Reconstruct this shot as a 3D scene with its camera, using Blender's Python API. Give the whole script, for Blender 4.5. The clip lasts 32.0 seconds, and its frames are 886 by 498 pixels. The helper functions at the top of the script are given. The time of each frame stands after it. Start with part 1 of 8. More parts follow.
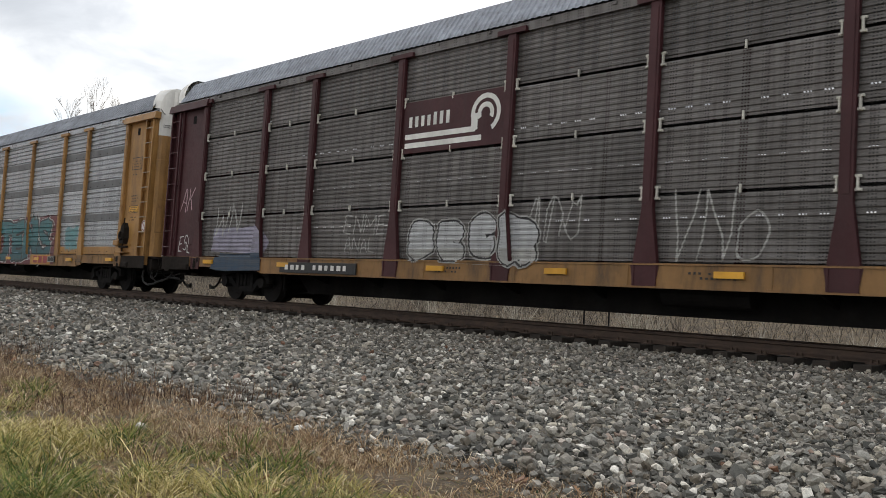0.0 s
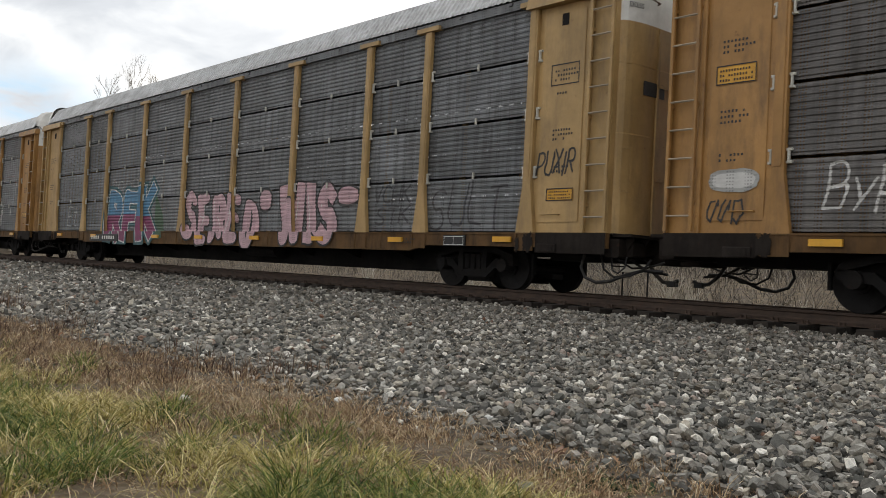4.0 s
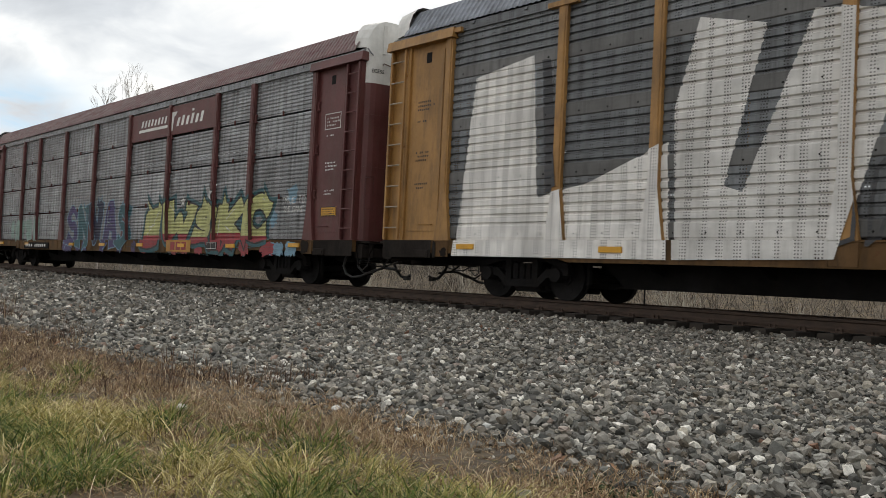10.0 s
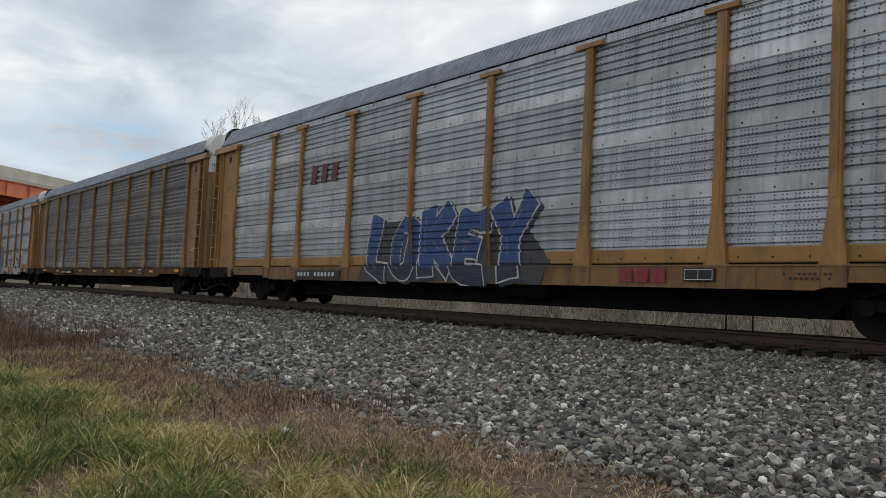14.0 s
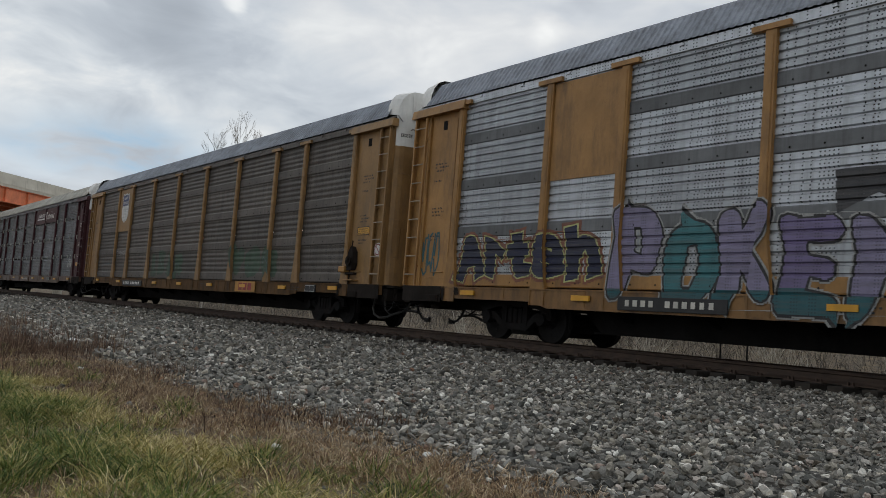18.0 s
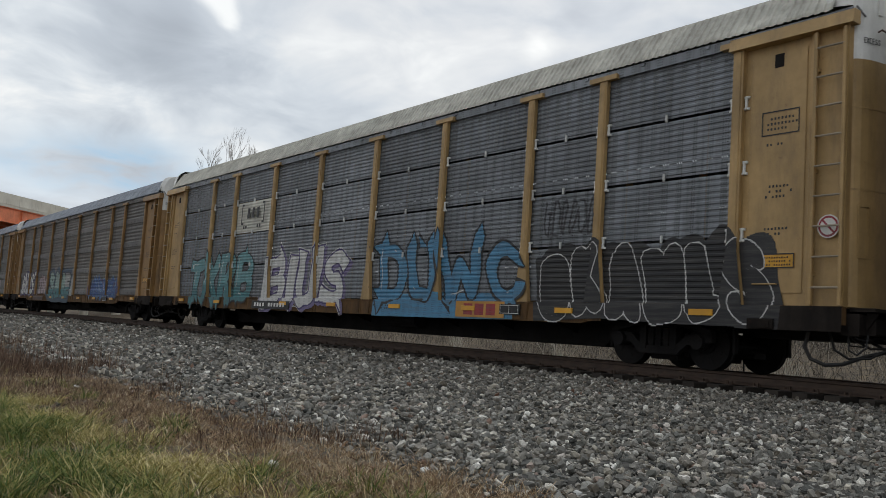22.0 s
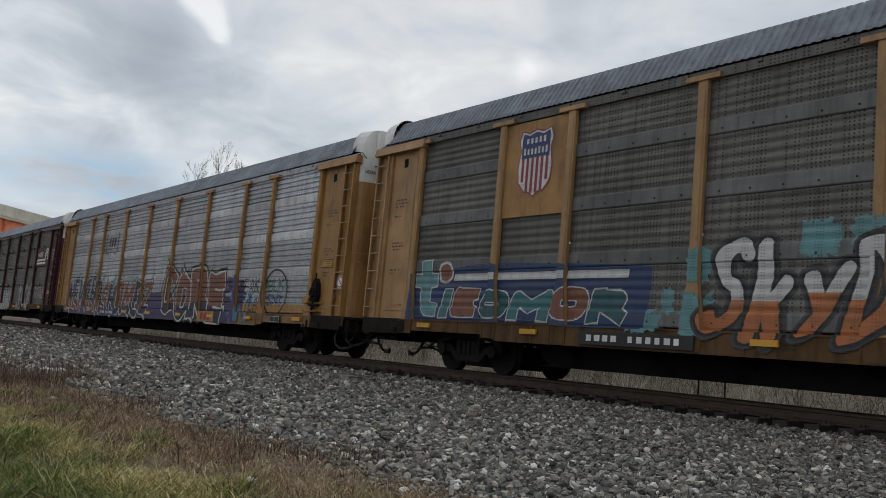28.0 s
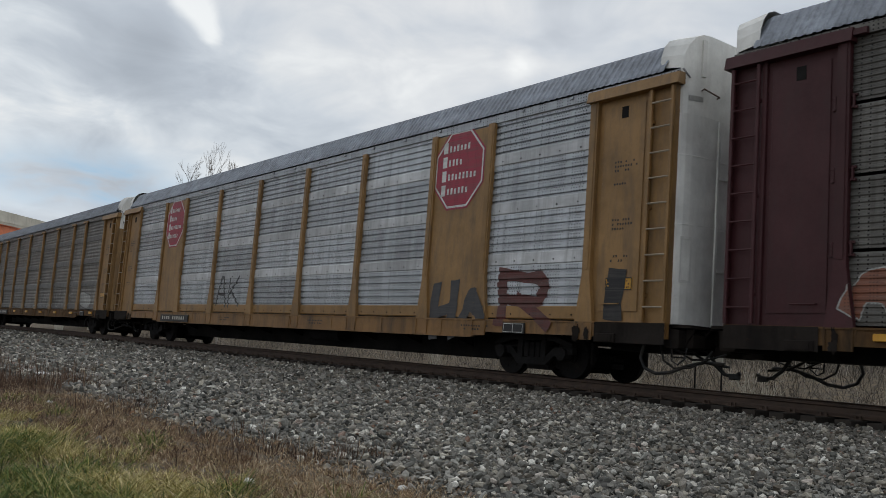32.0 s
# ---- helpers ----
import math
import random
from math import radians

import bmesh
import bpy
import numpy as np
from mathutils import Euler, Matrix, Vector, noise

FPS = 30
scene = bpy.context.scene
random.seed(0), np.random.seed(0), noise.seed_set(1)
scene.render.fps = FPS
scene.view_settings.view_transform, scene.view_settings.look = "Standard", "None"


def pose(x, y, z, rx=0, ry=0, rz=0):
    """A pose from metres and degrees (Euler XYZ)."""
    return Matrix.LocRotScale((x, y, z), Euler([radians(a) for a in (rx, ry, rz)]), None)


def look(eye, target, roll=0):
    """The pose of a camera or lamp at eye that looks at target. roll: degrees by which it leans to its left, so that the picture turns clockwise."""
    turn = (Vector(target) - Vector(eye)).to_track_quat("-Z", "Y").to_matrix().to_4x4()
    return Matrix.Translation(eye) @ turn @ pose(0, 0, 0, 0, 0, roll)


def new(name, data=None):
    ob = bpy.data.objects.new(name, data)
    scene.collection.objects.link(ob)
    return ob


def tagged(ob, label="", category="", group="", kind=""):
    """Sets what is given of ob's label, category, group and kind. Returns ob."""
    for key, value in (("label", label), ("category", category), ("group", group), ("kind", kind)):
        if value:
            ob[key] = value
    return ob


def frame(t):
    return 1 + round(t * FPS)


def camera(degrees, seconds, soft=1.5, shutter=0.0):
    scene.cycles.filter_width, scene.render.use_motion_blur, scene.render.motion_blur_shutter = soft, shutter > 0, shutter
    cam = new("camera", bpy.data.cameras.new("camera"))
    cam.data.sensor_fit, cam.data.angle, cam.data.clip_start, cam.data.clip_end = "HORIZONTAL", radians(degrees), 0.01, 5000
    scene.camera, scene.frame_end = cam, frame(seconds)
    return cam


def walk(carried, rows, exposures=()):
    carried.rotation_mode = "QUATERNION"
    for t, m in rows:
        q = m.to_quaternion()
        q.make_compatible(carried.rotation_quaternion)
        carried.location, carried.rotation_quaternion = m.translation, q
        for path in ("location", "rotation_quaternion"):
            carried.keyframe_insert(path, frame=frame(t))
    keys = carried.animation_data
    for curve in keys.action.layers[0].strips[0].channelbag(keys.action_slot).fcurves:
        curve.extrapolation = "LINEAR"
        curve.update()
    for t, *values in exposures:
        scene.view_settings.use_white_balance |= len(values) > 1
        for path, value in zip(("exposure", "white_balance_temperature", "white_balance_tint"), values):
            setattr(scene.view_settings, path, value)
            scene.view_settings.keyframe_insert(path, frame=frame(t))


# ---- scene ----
cam = camera(53.0, 32.0, soft=0.6, shutter=0.03)
# seconds, yaw, pitch, roll of the hand-held camera, which stands at EYE
EYE = (0.0, -13.28, 0.29)
PATH = [
    (0.0, 45.75, 3.34, -3.52),
    (0.5, 45.51, 3.22, -3.23),
    (1.0, 45.80, 3.09, -3.00),
    (1.5, 46.81, 3.13, -3.28),
    (2.0, 47.12, 3.06, -3.61),
    (2.5, 47.02, 2.63, -3.79),
    (3.0, 47.52, 2.21, -3.88),
    (3.5, 48.21, 1.86, -3.27),
    (4.0, 48.14, 1.42, -2.98),
    (4.5, 48.04, 1.31, -2.74),
    (6.5, 48.00, 0.89, -2.86),
    (7.0, 47.78, 1.12, -2.84),
    (7.5, 47.90, 1.76, -2.61),
    (8.0, 48.09, 2.42, -2.68),
    (8.5, 48.03, 2.06, -3.04),
    (9.0, 47.70, 1.99, -3.31),
    (9.5, 47.53, 2.15, -3.30),
    (10.0, 47.96, 1.93, -2.80),
    (10.5, 49.43, 1.84, -2.77),
    (11.0, 51.33, 2.14, -3.46),
    (11.5, 53.46, 2.68, -4.46),
    (12.0, 55.25, 3.03, -4.19),
    (12.5, 55.92, 2.58, -3.27),
    (13.0, 56.02, 2.27, -2.57),
    (13.5, 55.19, 2.68, -2.21),
    (14.0, 54.37, 3.28, -2.75),
    (14.5, 54.79, 4.22, -3.30),
    (15.0, 55.15, 4.25, -3.18),
    (15.5, 54.85, 4.32, -2.78),
    (17.5, 53.95, 4.70, -4.83),
    (18.0, 54.04, 4.60, -4.54),
    (18.5, 54.17, 5.38, -3.77),
    (19.0, 54.17, 6.07, -3.83),
    (19.5, 53.60, 5.77, -3.83),
    (20.0, 53.65, 5.13, -3.81),
    (20.5, 53.87, 4.99, -4.07),
    (21.0, 53.95, 5.63, -4.28),
    (21.5, 54.05, 5.62, -4.14),
    (22.0, 53.80, 5.52, -3.90),
    (22.5, 53.29, 5.89, -3.95),
    (23.0, 53.05, 6.11, -4.01),
    (23.5, 53.02, 6.47, -4.03),
    (24.0, 52.95, 6.63, -4.07),
    (24.5, 53.06, 6.82, -3.99),
    (26.5, 52.86, 6.37, -4.73),
    (27.0, 52.96, 6.67, -4.89),
    (27.5, 52.88, 6.52, -5.40),
    (28.0, 52.68, 6.85, -5.21),
    (28.5, 52.36, 7.19, -5.08),
    (29.0, 52.47, 7.25, -5.09),
    (29.5, 53.01, 7.32, -5.04),
    (30.0, 52.83, 7.62, -5.68),
    (30.5, 51.43, 7.58, -5.83),
    (31.0, 52.29, 7.39, -5.13),
    (31.5, 52.44, 7.03, -4.07),
    (32.0, 52.45, 6.73, -4.29),
]
EXPOSURES = [(0.0, -0.20, 6750, 10), (1.0, -0.28, 6750, 10), (2.0, -0.38, 6650, 10), (4.0, -0.28, 6850, 10), (7.0, -0.20, 7200, 10), (9.0, -0.28, 6950, 10), (10.0, -0.36, 6850, 9), (11.0, -0.36, 6950, 10), (12.0, -0.73, 6500, 9), (13.0, -0.86, 6400, 8), (14.0, -0.77, 6350, 8), (15.0, -0.84, 6400, 8), (17.0, -0.84, 6400, 8), (19.0, -0.96, 6400, 8), (20.0, -0.74, 6400, 8), (21.0, -0.70, 6400, 8), (22.0, -0.76, 6400, 8), (24.0, -0.96, 6350, 8), (27.0, -1.0, 6350, 8), (28.0, -0.92, 6350, 8), (29.0, -1.07, 6300, 8), (30.0, -0.86, 6350, 8), (31.0, -0.91, 6300, 8), (32.0, -0.88, 6350, 8)]
walk(cam, [(t, pose(*EYE, 90 + p, r, y)) for t, y, p, r in PATH], EXPOSURES)

# ---------------------------------------------------------------- world and sun
def build_world():
    w = bpy.data.worlds.new("overcast_sky")
    scene.world = w
    w.use_nodes = True
    nt = w.node_tree
    N, K = nt.nodes, nt.links
    N.clear()
    out = N.new("ShaderNodeOutputWorld")
    bg = N.new("ShaderNodeBackground")
    sky = N.new("ShaderNodeTexSky")
    sky.sky_type = "NISHITA"
    sky.sun_disc = False
    sky.sun_elevation, sky.sun_rotation = radians(38), radians(-52)
    tc = N.new("ShaderNodeTexCoord")
    sep = N.new("ShaderNodeSeparateXYZ")
    K.new(tc.outputs["Generated"], sep.inputs[0])

    def m(op, a, b=None, c=None):
        n = N.new("ShaderNodeMath")
        n.operation = op
        for i, v in enumerate((a, b, c)):
            if v is None:
                continue
            if isinstance(v, (int, float)):
                n.inputs[i].default_value = v
            else:
                K.new(v, n.inputs[i])
        return n.outputs[0]
    up = m("ADD", m("MAXIMUM", sep.outputs["Z"], 0.0), 0.24)
    cx, cy = m("DIVIDE", sep.outputs["X"], up), m("DIVIDE", sep.outputs["Y"], up)
    com = N.new("ShaderNodeCombineXYZ")
    K.new(cx, com.inputs[0]), K.new(cy, com.inputs[1])

    def noise_tex(scale, detail, rough, dist, off):
        mp = N.new("ShaderNodeMapping")
        mp.inputs["Location"].default_value = off
        K.new(com.outputs[0], mp.inputs[0])
        n = N.new("ShaderNodeTexNoise")
        n.inputs["Scale"].default_value, n.inputs["Detail"].default_value = scale, detail
        n.inputs["Roughness"].default_value, n.inputs["Distortion"].default_value = rough, dist
        K.new(mp.outputs[0], n.inputs["Vector"])
        return n.outputs["Fac"]
    big = noise_tex(0.55, 4, 0.5, 0.2, (3.1, 1.7, 0))
    mid = noise_tex(1.5, 5, 0.5, 0.3, (7.3, 2.2, 4))
    fine = noise_tex(4.2, 5, 0.55, 0.5, (1.3, 5.2, 2))
    blend = m("ADD", m("ADD", m("MULTIPLY", big, 0.45), m("MULTIPLY", mid, 0.54)), m("MULTIPLY", fine, 0.42))

    def lobe(az, el, sharp):
        """How near a direction of the sky lies to a point of it."""
        d = (-math.sin(radians(az)) * math.cos(radians(el)), math.cos(radians(az)) * math.cos(radians(el)), math.sin(radians(el)))
        n = N.new("ShaderNodeVectorMath")
        n.operation = "DOT_PRODUCT"
        n.inputs[1].default_value = d
        K.new(tc.outputs["Generated"], n.inputs[0])
        return m("POWER", m("MAXIMUM", n.outputs["Value"], 0.0), sharp)
    blend = m("SUBTRACT", blend, 0.218)
    # a torn bright opening in the cover, and a heavier bank beside it
    for az, el_, sharp, amount in ((52, 38, 14, 0.22), (69.5, 19.5, 1200, 0.05), (60, 16.5, 500, 0.05), (48.7, 18.6, 6000, 0.12), (57, 16.5, 1500, 0.05), (73.3, 16.6, 1500, -0.12), (71.8, 18.0, 3000, -0.07), (79, 15, 300, -0.04)):
        blend = m("ADD", blend, m("MULTIPLY", lobe(az, el_, sharp), amount))
    ramp = N.new("ShaderNodeValToRGB")
    el = ramp.color_ramp.elements
    el[0].position, el[0].color = 0.30, (0.52, 0.56, 0.62, 1)
    el[1].position, el[1].color = 0.74, (1.7, 1.66, 1.58, 1)
    for pos, col in ((0.42, (0.665, 0.71, 0.775, 1)), (0.50, (0.845, 0.885, 0.935, 1)), (0.57, (1.04, 1.045, 1.05, 1)), (0.64, (1.26, 1.25, 1.22, 1))):
        e = el.new(pos)
        e.color = col
    K.new(blend, ramp.inputs[0])
    gain = N.new("ShaderNodeVectorMath")
    gain.operation = "SCALE"
    gain.inputs["Scale"].default_value = 14.6
    K.new(ramp.outputs[0], gain.inputs[0])
    # the torn edge where the cover opens
    tear = None
    for az, el_, sharp in ((72.4, 22.6, 2200), (71.0, 21.4, 2600), (70.6, 20.2, 4200), (69.4, 19.4, 5200), (68.9, 18.3, 7600)):
        one = lobe(az, el_, sharp)
        tear = one if tear is None else m("ADD", tear, one)
    tear = m("ADD", tear, m("ADD", m("MULTIPLY", m("SUBTRACT", fine, 0.5), 2.6), m("MULTIPLY", m("SUBTRACT", mid, 0.5), 2.2)))
    rip = N.new("ShaderNodeMapRange")
    rip.interpolation_type = "SMOOTHSTEP"
    rip.inputs["From Min"].default_value, rip.inputs["From Max"].default_value = 0.45, 1.45
    K.new(tear, rip.inputs["Value"])
    lit = N.new("ShaderNodeMix")
    lit.data_type = "RGBA"
    lit.inputs[7].default_value = (19.0, 18.9, 18.5, 1)
    K.new(rip.outputs["Result"], lit.inputs[0]), K.new(gain.outputs[0], lit.inputs[6])
    # thin cover lets blue through in places
    cover = N.new("ShaderNodeValToRGB")
    cover.color_ramp.elements[0].position, cover.color_ramp.elements[1].position = 0.38, 0.50
    K.new(big, cover.inputs[0])
    band = m("MAXIMUM", m("SUBTRACT", 1.0, m("MULTIPLY", m("ABSOLUTE", m("SUBTRACT", sep.outputs["Z"], 0.15)), 20.0)), 0.0)
    gaps = m("MULTIPLY", band, lobe(76, 8.7, 130))
    fac = m("ADD", m("MULTIPLY", cover.outputs[0], 0.3), 0.7)
    mix = N.new("ShaderNodeMix")
    mix.data_type = "RGBA"
    K.new(fac, mix.inputs[0]), K.new(sky.outputs[0], mix.inputs[6]), K.new(lit.outputs[2], mix.inputs[7])
    blue = N.new("ShaderNodeMix")
    blue.data_type = "RGBA"
    blue.inputs[7].default_value = (6.2, 9.4, 12.6, 1)
    soft_gap = N.new("ShaderNodeMath")
    soft_gap.operation, soft_gap.use_clamp = "MULTIPLY", True
    K.new(m("MULTIPLY", gaps, m("SUBTRACT", m("MULTIPLY", fine, 5.0), 1.75)), soft_gap.inputs[0])
    soft_gap.inputs[1].default_value = 0.8
    K.new(soft_gap.outputs[0], blue.inputs[0]), K.new(mix.outputs[2], blue.inputs[6])
    K.new(blue.outputs[2], bg.inputs[0])
    bg.inputs[1].default_value = 0.1
    K.new(bg.outputs[0], out.inputs[0])


build_world()
sun = new("sun", bpy.data.lights.new("sun", "SUN"))
sun.data.energy, sun.data.angle, sun.data.color = 0.5, radians(14), (1.0, 0.96, 0.9)
sun.matrix_world = look((-60, 47, 60), (0, 0, 0))

# ---------------------------------------------------------------- materials
MATS = {}


class Nodes:
    """A small node-building helper for one material."""

    def __init__(self, name):
        self.mat = bpy.data.materials.new(name)
        self.mat.use_nodes = True
        self.t = self.mat.node_tree
        self.b = self.t.nodes["Principled BSDF"]

    def add(self, kind, **ins):
        n = self.t.nodes.new(kind)
        for k, v in ins.items():
            self.put(n.inputs[k.replace("_", " ")], v)
        return n

    def put(self, sock, v):
        if isinstance(v, bpy.types.NodeSocket):
            self.t.links.new(v, sock)
        else:
            sock.default_value = v

    def coords(self, scale=(1, 1, 1), vary=True):
        tc = self.add("ShaderNodeTexCoord")
        mp = self.add("ShaderNodeMapping", Scale=scale, Vector=tc.outputs["Object"])
        if vary:
            oi = self.add("ShaderNodeObjectInfo")
            mul = self.add("ShaderNodeVectorMath")
            mul.operation = "SCALE"
            mul.inputs[0].default_value = (37.0, 11.0, 53.0)
            self.t.links.new(oi.outputs["Random"], mul.inputs["Scale"])
            self.t.links.new(mul.outputs[0], mp.inputs["Location"])
        return mp.outputs[0]

    def noise(self, vec, scale, detail=5, rough=0.6, dist=0.0):
        n = self.add("ShaderNodeTexNoise", Vector=vec, Scale=scale, Detail=detail, Roughness=rough, Distortion=dist)
        return n.outputs["Fac"]

    def ramp(self, fac, *stops):
        n = self.add("ShaderNodeValToRGB", Fac=fac)
        el = n.color_ramp.elements
        while len(el) < len(stops):
            el.new(0.5)
        for e, (pos, col) in zip(el, stops):
            e.position, e.color = pos, col if len(col) == 4 else (*col, 1)
        return n.outputs["Color"]

    def mix(self, fac, a, b, mode="MIX"):
        n = self.add("ShaderNodeMix")
        n.data_type, n.blend_type = "RGBA", mode
        self.put(n.inputs[0], fac), self.put(n.inputs[6], a), self.put(n.inputs[7], b)
        return n.outputs[2]

    def math(self, op, a, b=0.0):
        n = self.add("ShaderNodeMath")
        n.operation = op
        self.put(n.inputs[0], a), self.put(n.inputs[1], b)
        return n.outputs[0]

    def bump(self, height, strength=0.3, dist=0.01):
        n = self.add("ShaderNodeBump", Height=height, Strength=strength, Distance=dist)
        self.t.links.new(n.outputs[0], self.b.inputs["Normal"])


def rgba(c):
    return (c[0], c[1], c[2], 1)


def grey(v):
    return (v, v, v, 1)


def paint(name, col, dirt=(0.09, 0.065, 0.045), wear=0.5, rough=0.55, rust=0.35, gloss=0.5):
    """Old vehicle paint: faded in patches, streaked with dirt from above, rust at chips."""
    if name in MATS:
        return MATS[name]
    n = Nodes(name)
    v = n.coords()
    fade = n.ramp(n.noise(v, 0.9, 6, 0.65), (0.35, [c * 0.70 for c in col]), (0.68, [min(1, c * 1.12 + 0.01) for c in col]))
    streak = n.ramp(n.noise(n.coords((2.2, 2.2, 0.5)), 1.6, 7, 0.72), (0.47, (0, 0, 0)), (0.74, (1, 1, 1)))
    c = n.mix(n.math("MULTIPLY", streak, wear), fade, rgba(dirt))
    fine = n.noise(v, 16, 4, 0.7)
    c = n.mix(n.math("MULTIPLY", fine, 0.25), c, rgba([x * 0.55 for x in col]))
    chips = n.ramp(n.noise(v, 5.5, 7, 0.75), (0.62, (0, 0, 0)), (0.70, (1, 1, 1)))
    c = n.mix(n.math("MULTIPLY", chips, rust), c, (0.10, 0.035, 0.015, 1))
    n.put(n.b.inputs["Base Color"], c)
    n.put(n.b.inputs["Roughness"], n.math("ADD", n.math("MULTIPLY", fine, 0.3), rough - 0.15))
    n.b.inputs["Specular IOR Level"].default_value = gloss
    n.bump(fine, 0.15, 0.004)
    MATS[name] = n.mat
    return n.mat


def slots(n, vec, wide=False):
    """Mask of the punched slots: columns of small upright holes, or coarse ones in groups."""
    s = n.add("ShaderNodeSeparateXYZ", Vector=vec)
    if wide:
        cell = n.math("FLOOR", n.math("DIVIDE", n.math("ADD", s.outputs["X"], 0.035), 0.07))
        rnd = n.add("ShaderNodeTexWhiteNoise")
        rnd.noise_dimensions = "1D"
        n.put(rnd.inputs["W"], cell)
        group = n.math("GREATER_THAN", rnd.outputs["Value"], 0.42)
        slot = n.math("MULTIPLY", group, n.math("LESS_THAN", n.math("PINGPONG", s.outputs["X"], 0.035), 0.0115))
        return n.math("MULTIPLY", slot, n.math("LESS_THAN", n.math("PINGPONG", s.outputs["Z"], 0.03), 0.0115))
    colm = n.math("PINGPONG", s.outputs["X"], 0.15)
    slot = n.math("MULTIPLY", n.math("LESS_THAN", colm, 0.062), n.math("LESS_THAN", n.math("PINGPONG", s.outputs["X"], 0.024), 0.0125))
    return n.math("MULTIPLY", slot, n.math("LESS_THAN", n.math("PINGPONG", s.outputs["Z"], 0.024), 0.0105))


def sheet(name, col, dirt, wear=0.6, rough=0.5, metal=0.35, punched=0.6, calm=1.0, wide=False):
    """Galvanised side sheet: spangle, drip streaks, grime lying in long horizontal runs, punched columns of slots."""
    if name in MATS:
        return MATS[name]
    n = Nodes(name)
    v = n.coords()
    base = n.ramp(n.noise(v, 1.3, 6, 0.6), (0.32, [c * (1 - 0.3 * calm) for c in col]), (0.68, [min(1, c * (1 + 0.2 * calm)) for c in col]))
    runs = n.ramp(n.noise(n.coords((0.6, 1, 4)), 1.4, 6, 0.65), (0.38, (0, 0, 0)), (0.75, (1, 1, 1)))
    c = n.mix(n.math("MULTIPLY", runs, wear), base, rgba(dirt))
    drip = n.ramp(n.noise(n.coords((5, 5, 0.25)), 1.5, 6, 0.7), (0.46, (0, 0, 0)), (0.72, (1, 1, 1)))
    c = n.mix(n.math("MULTIPLY", drip, min(1.0, wear * 1.3)), c, rgba([x * 0.6 for x in dirt]))
    oi = n.add("ShaderNodeObjectInfo")
    tone = n.math("ADD", n.math("MULTIPLY", oi.outputs["Random"], 0.34), 0.72)
    c = n.mix(1.0, c, n.add("ShaderNodeCombineColor", Red=tone, Green=tone, Blue=tone).outputs[0], "MULTIPLY")
    # the car's dark inside is painted into the slots, which are only partly open
    if punched:
        tc = n.add("ShaderNodeTexCoord")
        hole = slots(n, tc.outputs["Object"], wide)
        c = n.mix(n.math("MULTIPLY", hole, punched), c, (0.012, 0.012, 0.012, 1))
        n.put(n.b.inputs["Alpha"], n.math("SUBTRACT", 1.0, n.math("MULTIPLY", hole, 0.15 if wide else 0.5)))
    fine = n.noise(v, 22, 3, 0.6)
    n.put(n.b.inputs["Base Color"], c)
    n.put(n.b.inputs["Metallic"], metal)
    n.put(n.b.inputs["Roughness"], n.math("ADD", n.math("MULTIPLY", fine, 0.25), rough - 0.1))
    n.bump(fine, 0.12, 0.003)
    MATS[name] = n.mat
    return n.mat


def spray(name, col, fade=0.35, grime=0.5):
    """Spray paint: flat, a little blotchy and worn thin."""
    if name in MATS:
        return MATS[name]
    n = Nodes(name)
    v = n.coords(vary=False)
    c = n.ramp(n.noise(v, 2.6, 6, 0.7), (0.3, [x * (1 - fade) for x in col]), (0.7, col))
    worn = n.ramp(n.noise(v, 14, 5, 0.7), (0.58, (0, 0, 0)), (0.72, (1, 1, 1)))
    c = n.mix(n.math("MULTIPLY", worn, fade), c, (0.13, 0.12, 0.11, 1))
    runs = n.ramp(n.noise(n.coords((0.4, 1, 7), False), 3.0, 4, 0.6), (0.42, (0, 0, 0)), (0.75, (1, 1, 1)))
    c = n.mix(n.math("MULTIPLY", runs, grime), c, (0.10, 0.09, 0.08, 1))
    # slots under the paint: their inner darkness is coloured on, nothing is cut
    tc = n.add("ShaderNodeTexCoord")
    c = n.mix(n.math("MULTIPLY", slots(n, tc.outputs["Object"]), 0.45), c, (0.012, 0.012, 0.012, 1))
    n.put(n.b.inputs["Base Color"], c)
    n.b.inputs["Roughness"].default_value = 0.6
    MATS[name] = n.mat
    return n.mat


YELLOW = paint("yellow_paint", (0.385, 0.196, 0.052), dirt=(0.075, 0.045, 0.026), wear=0.75, rust=0.5)
YELLOW_PEACH = paint("peach_faded_paint", (0.43, 0.245, 0.098), wear=0.75, rust=0.55)
YELLOW_PALE = paint("pale_yellow_paint", (0.44, 0.28, 0.11))
YELLOW_DARK = paint("grimy_yellow_paint", (0.30, 0.165, 0.052), wear=0.75)
MAROON = paint("maroon_paint", (0.056, 0.0115, 0.0145), dirt=(0.045, 0.027, 0.026), wear=0.5, rust=0.2, gloss=0.3)
MAROON_RED = paint("faded_red_brown_paint", (0.115, 0.028, 0.026), wear=0.5)
SILL_YELLOW = paint("sill_paint", (0.25, 0.125, 0.034), dirt=(0.035, 0.024, 0.016), wear=1.0, rust=0.65)
GREASY = paint("greasy_steel", (0.022, 0.017, 0.014), dirt=(0.009, 0.008, 0.008), wear=0.9, rust=0.25, rough=0.9, gloss=0.1)
SILL_GRIMY = paint("grimy_sill_paint", (0.125, 0.066, 0.024), dirt=(0.02, 0.016, 0.012), wear=1.0, rust=0.7, rough=0.75, gloss=0.2)
SILL_DARK = paint("sill_brown_paint", (0.11, 0.055, 0.03), wear=0.8, rust=0.6)
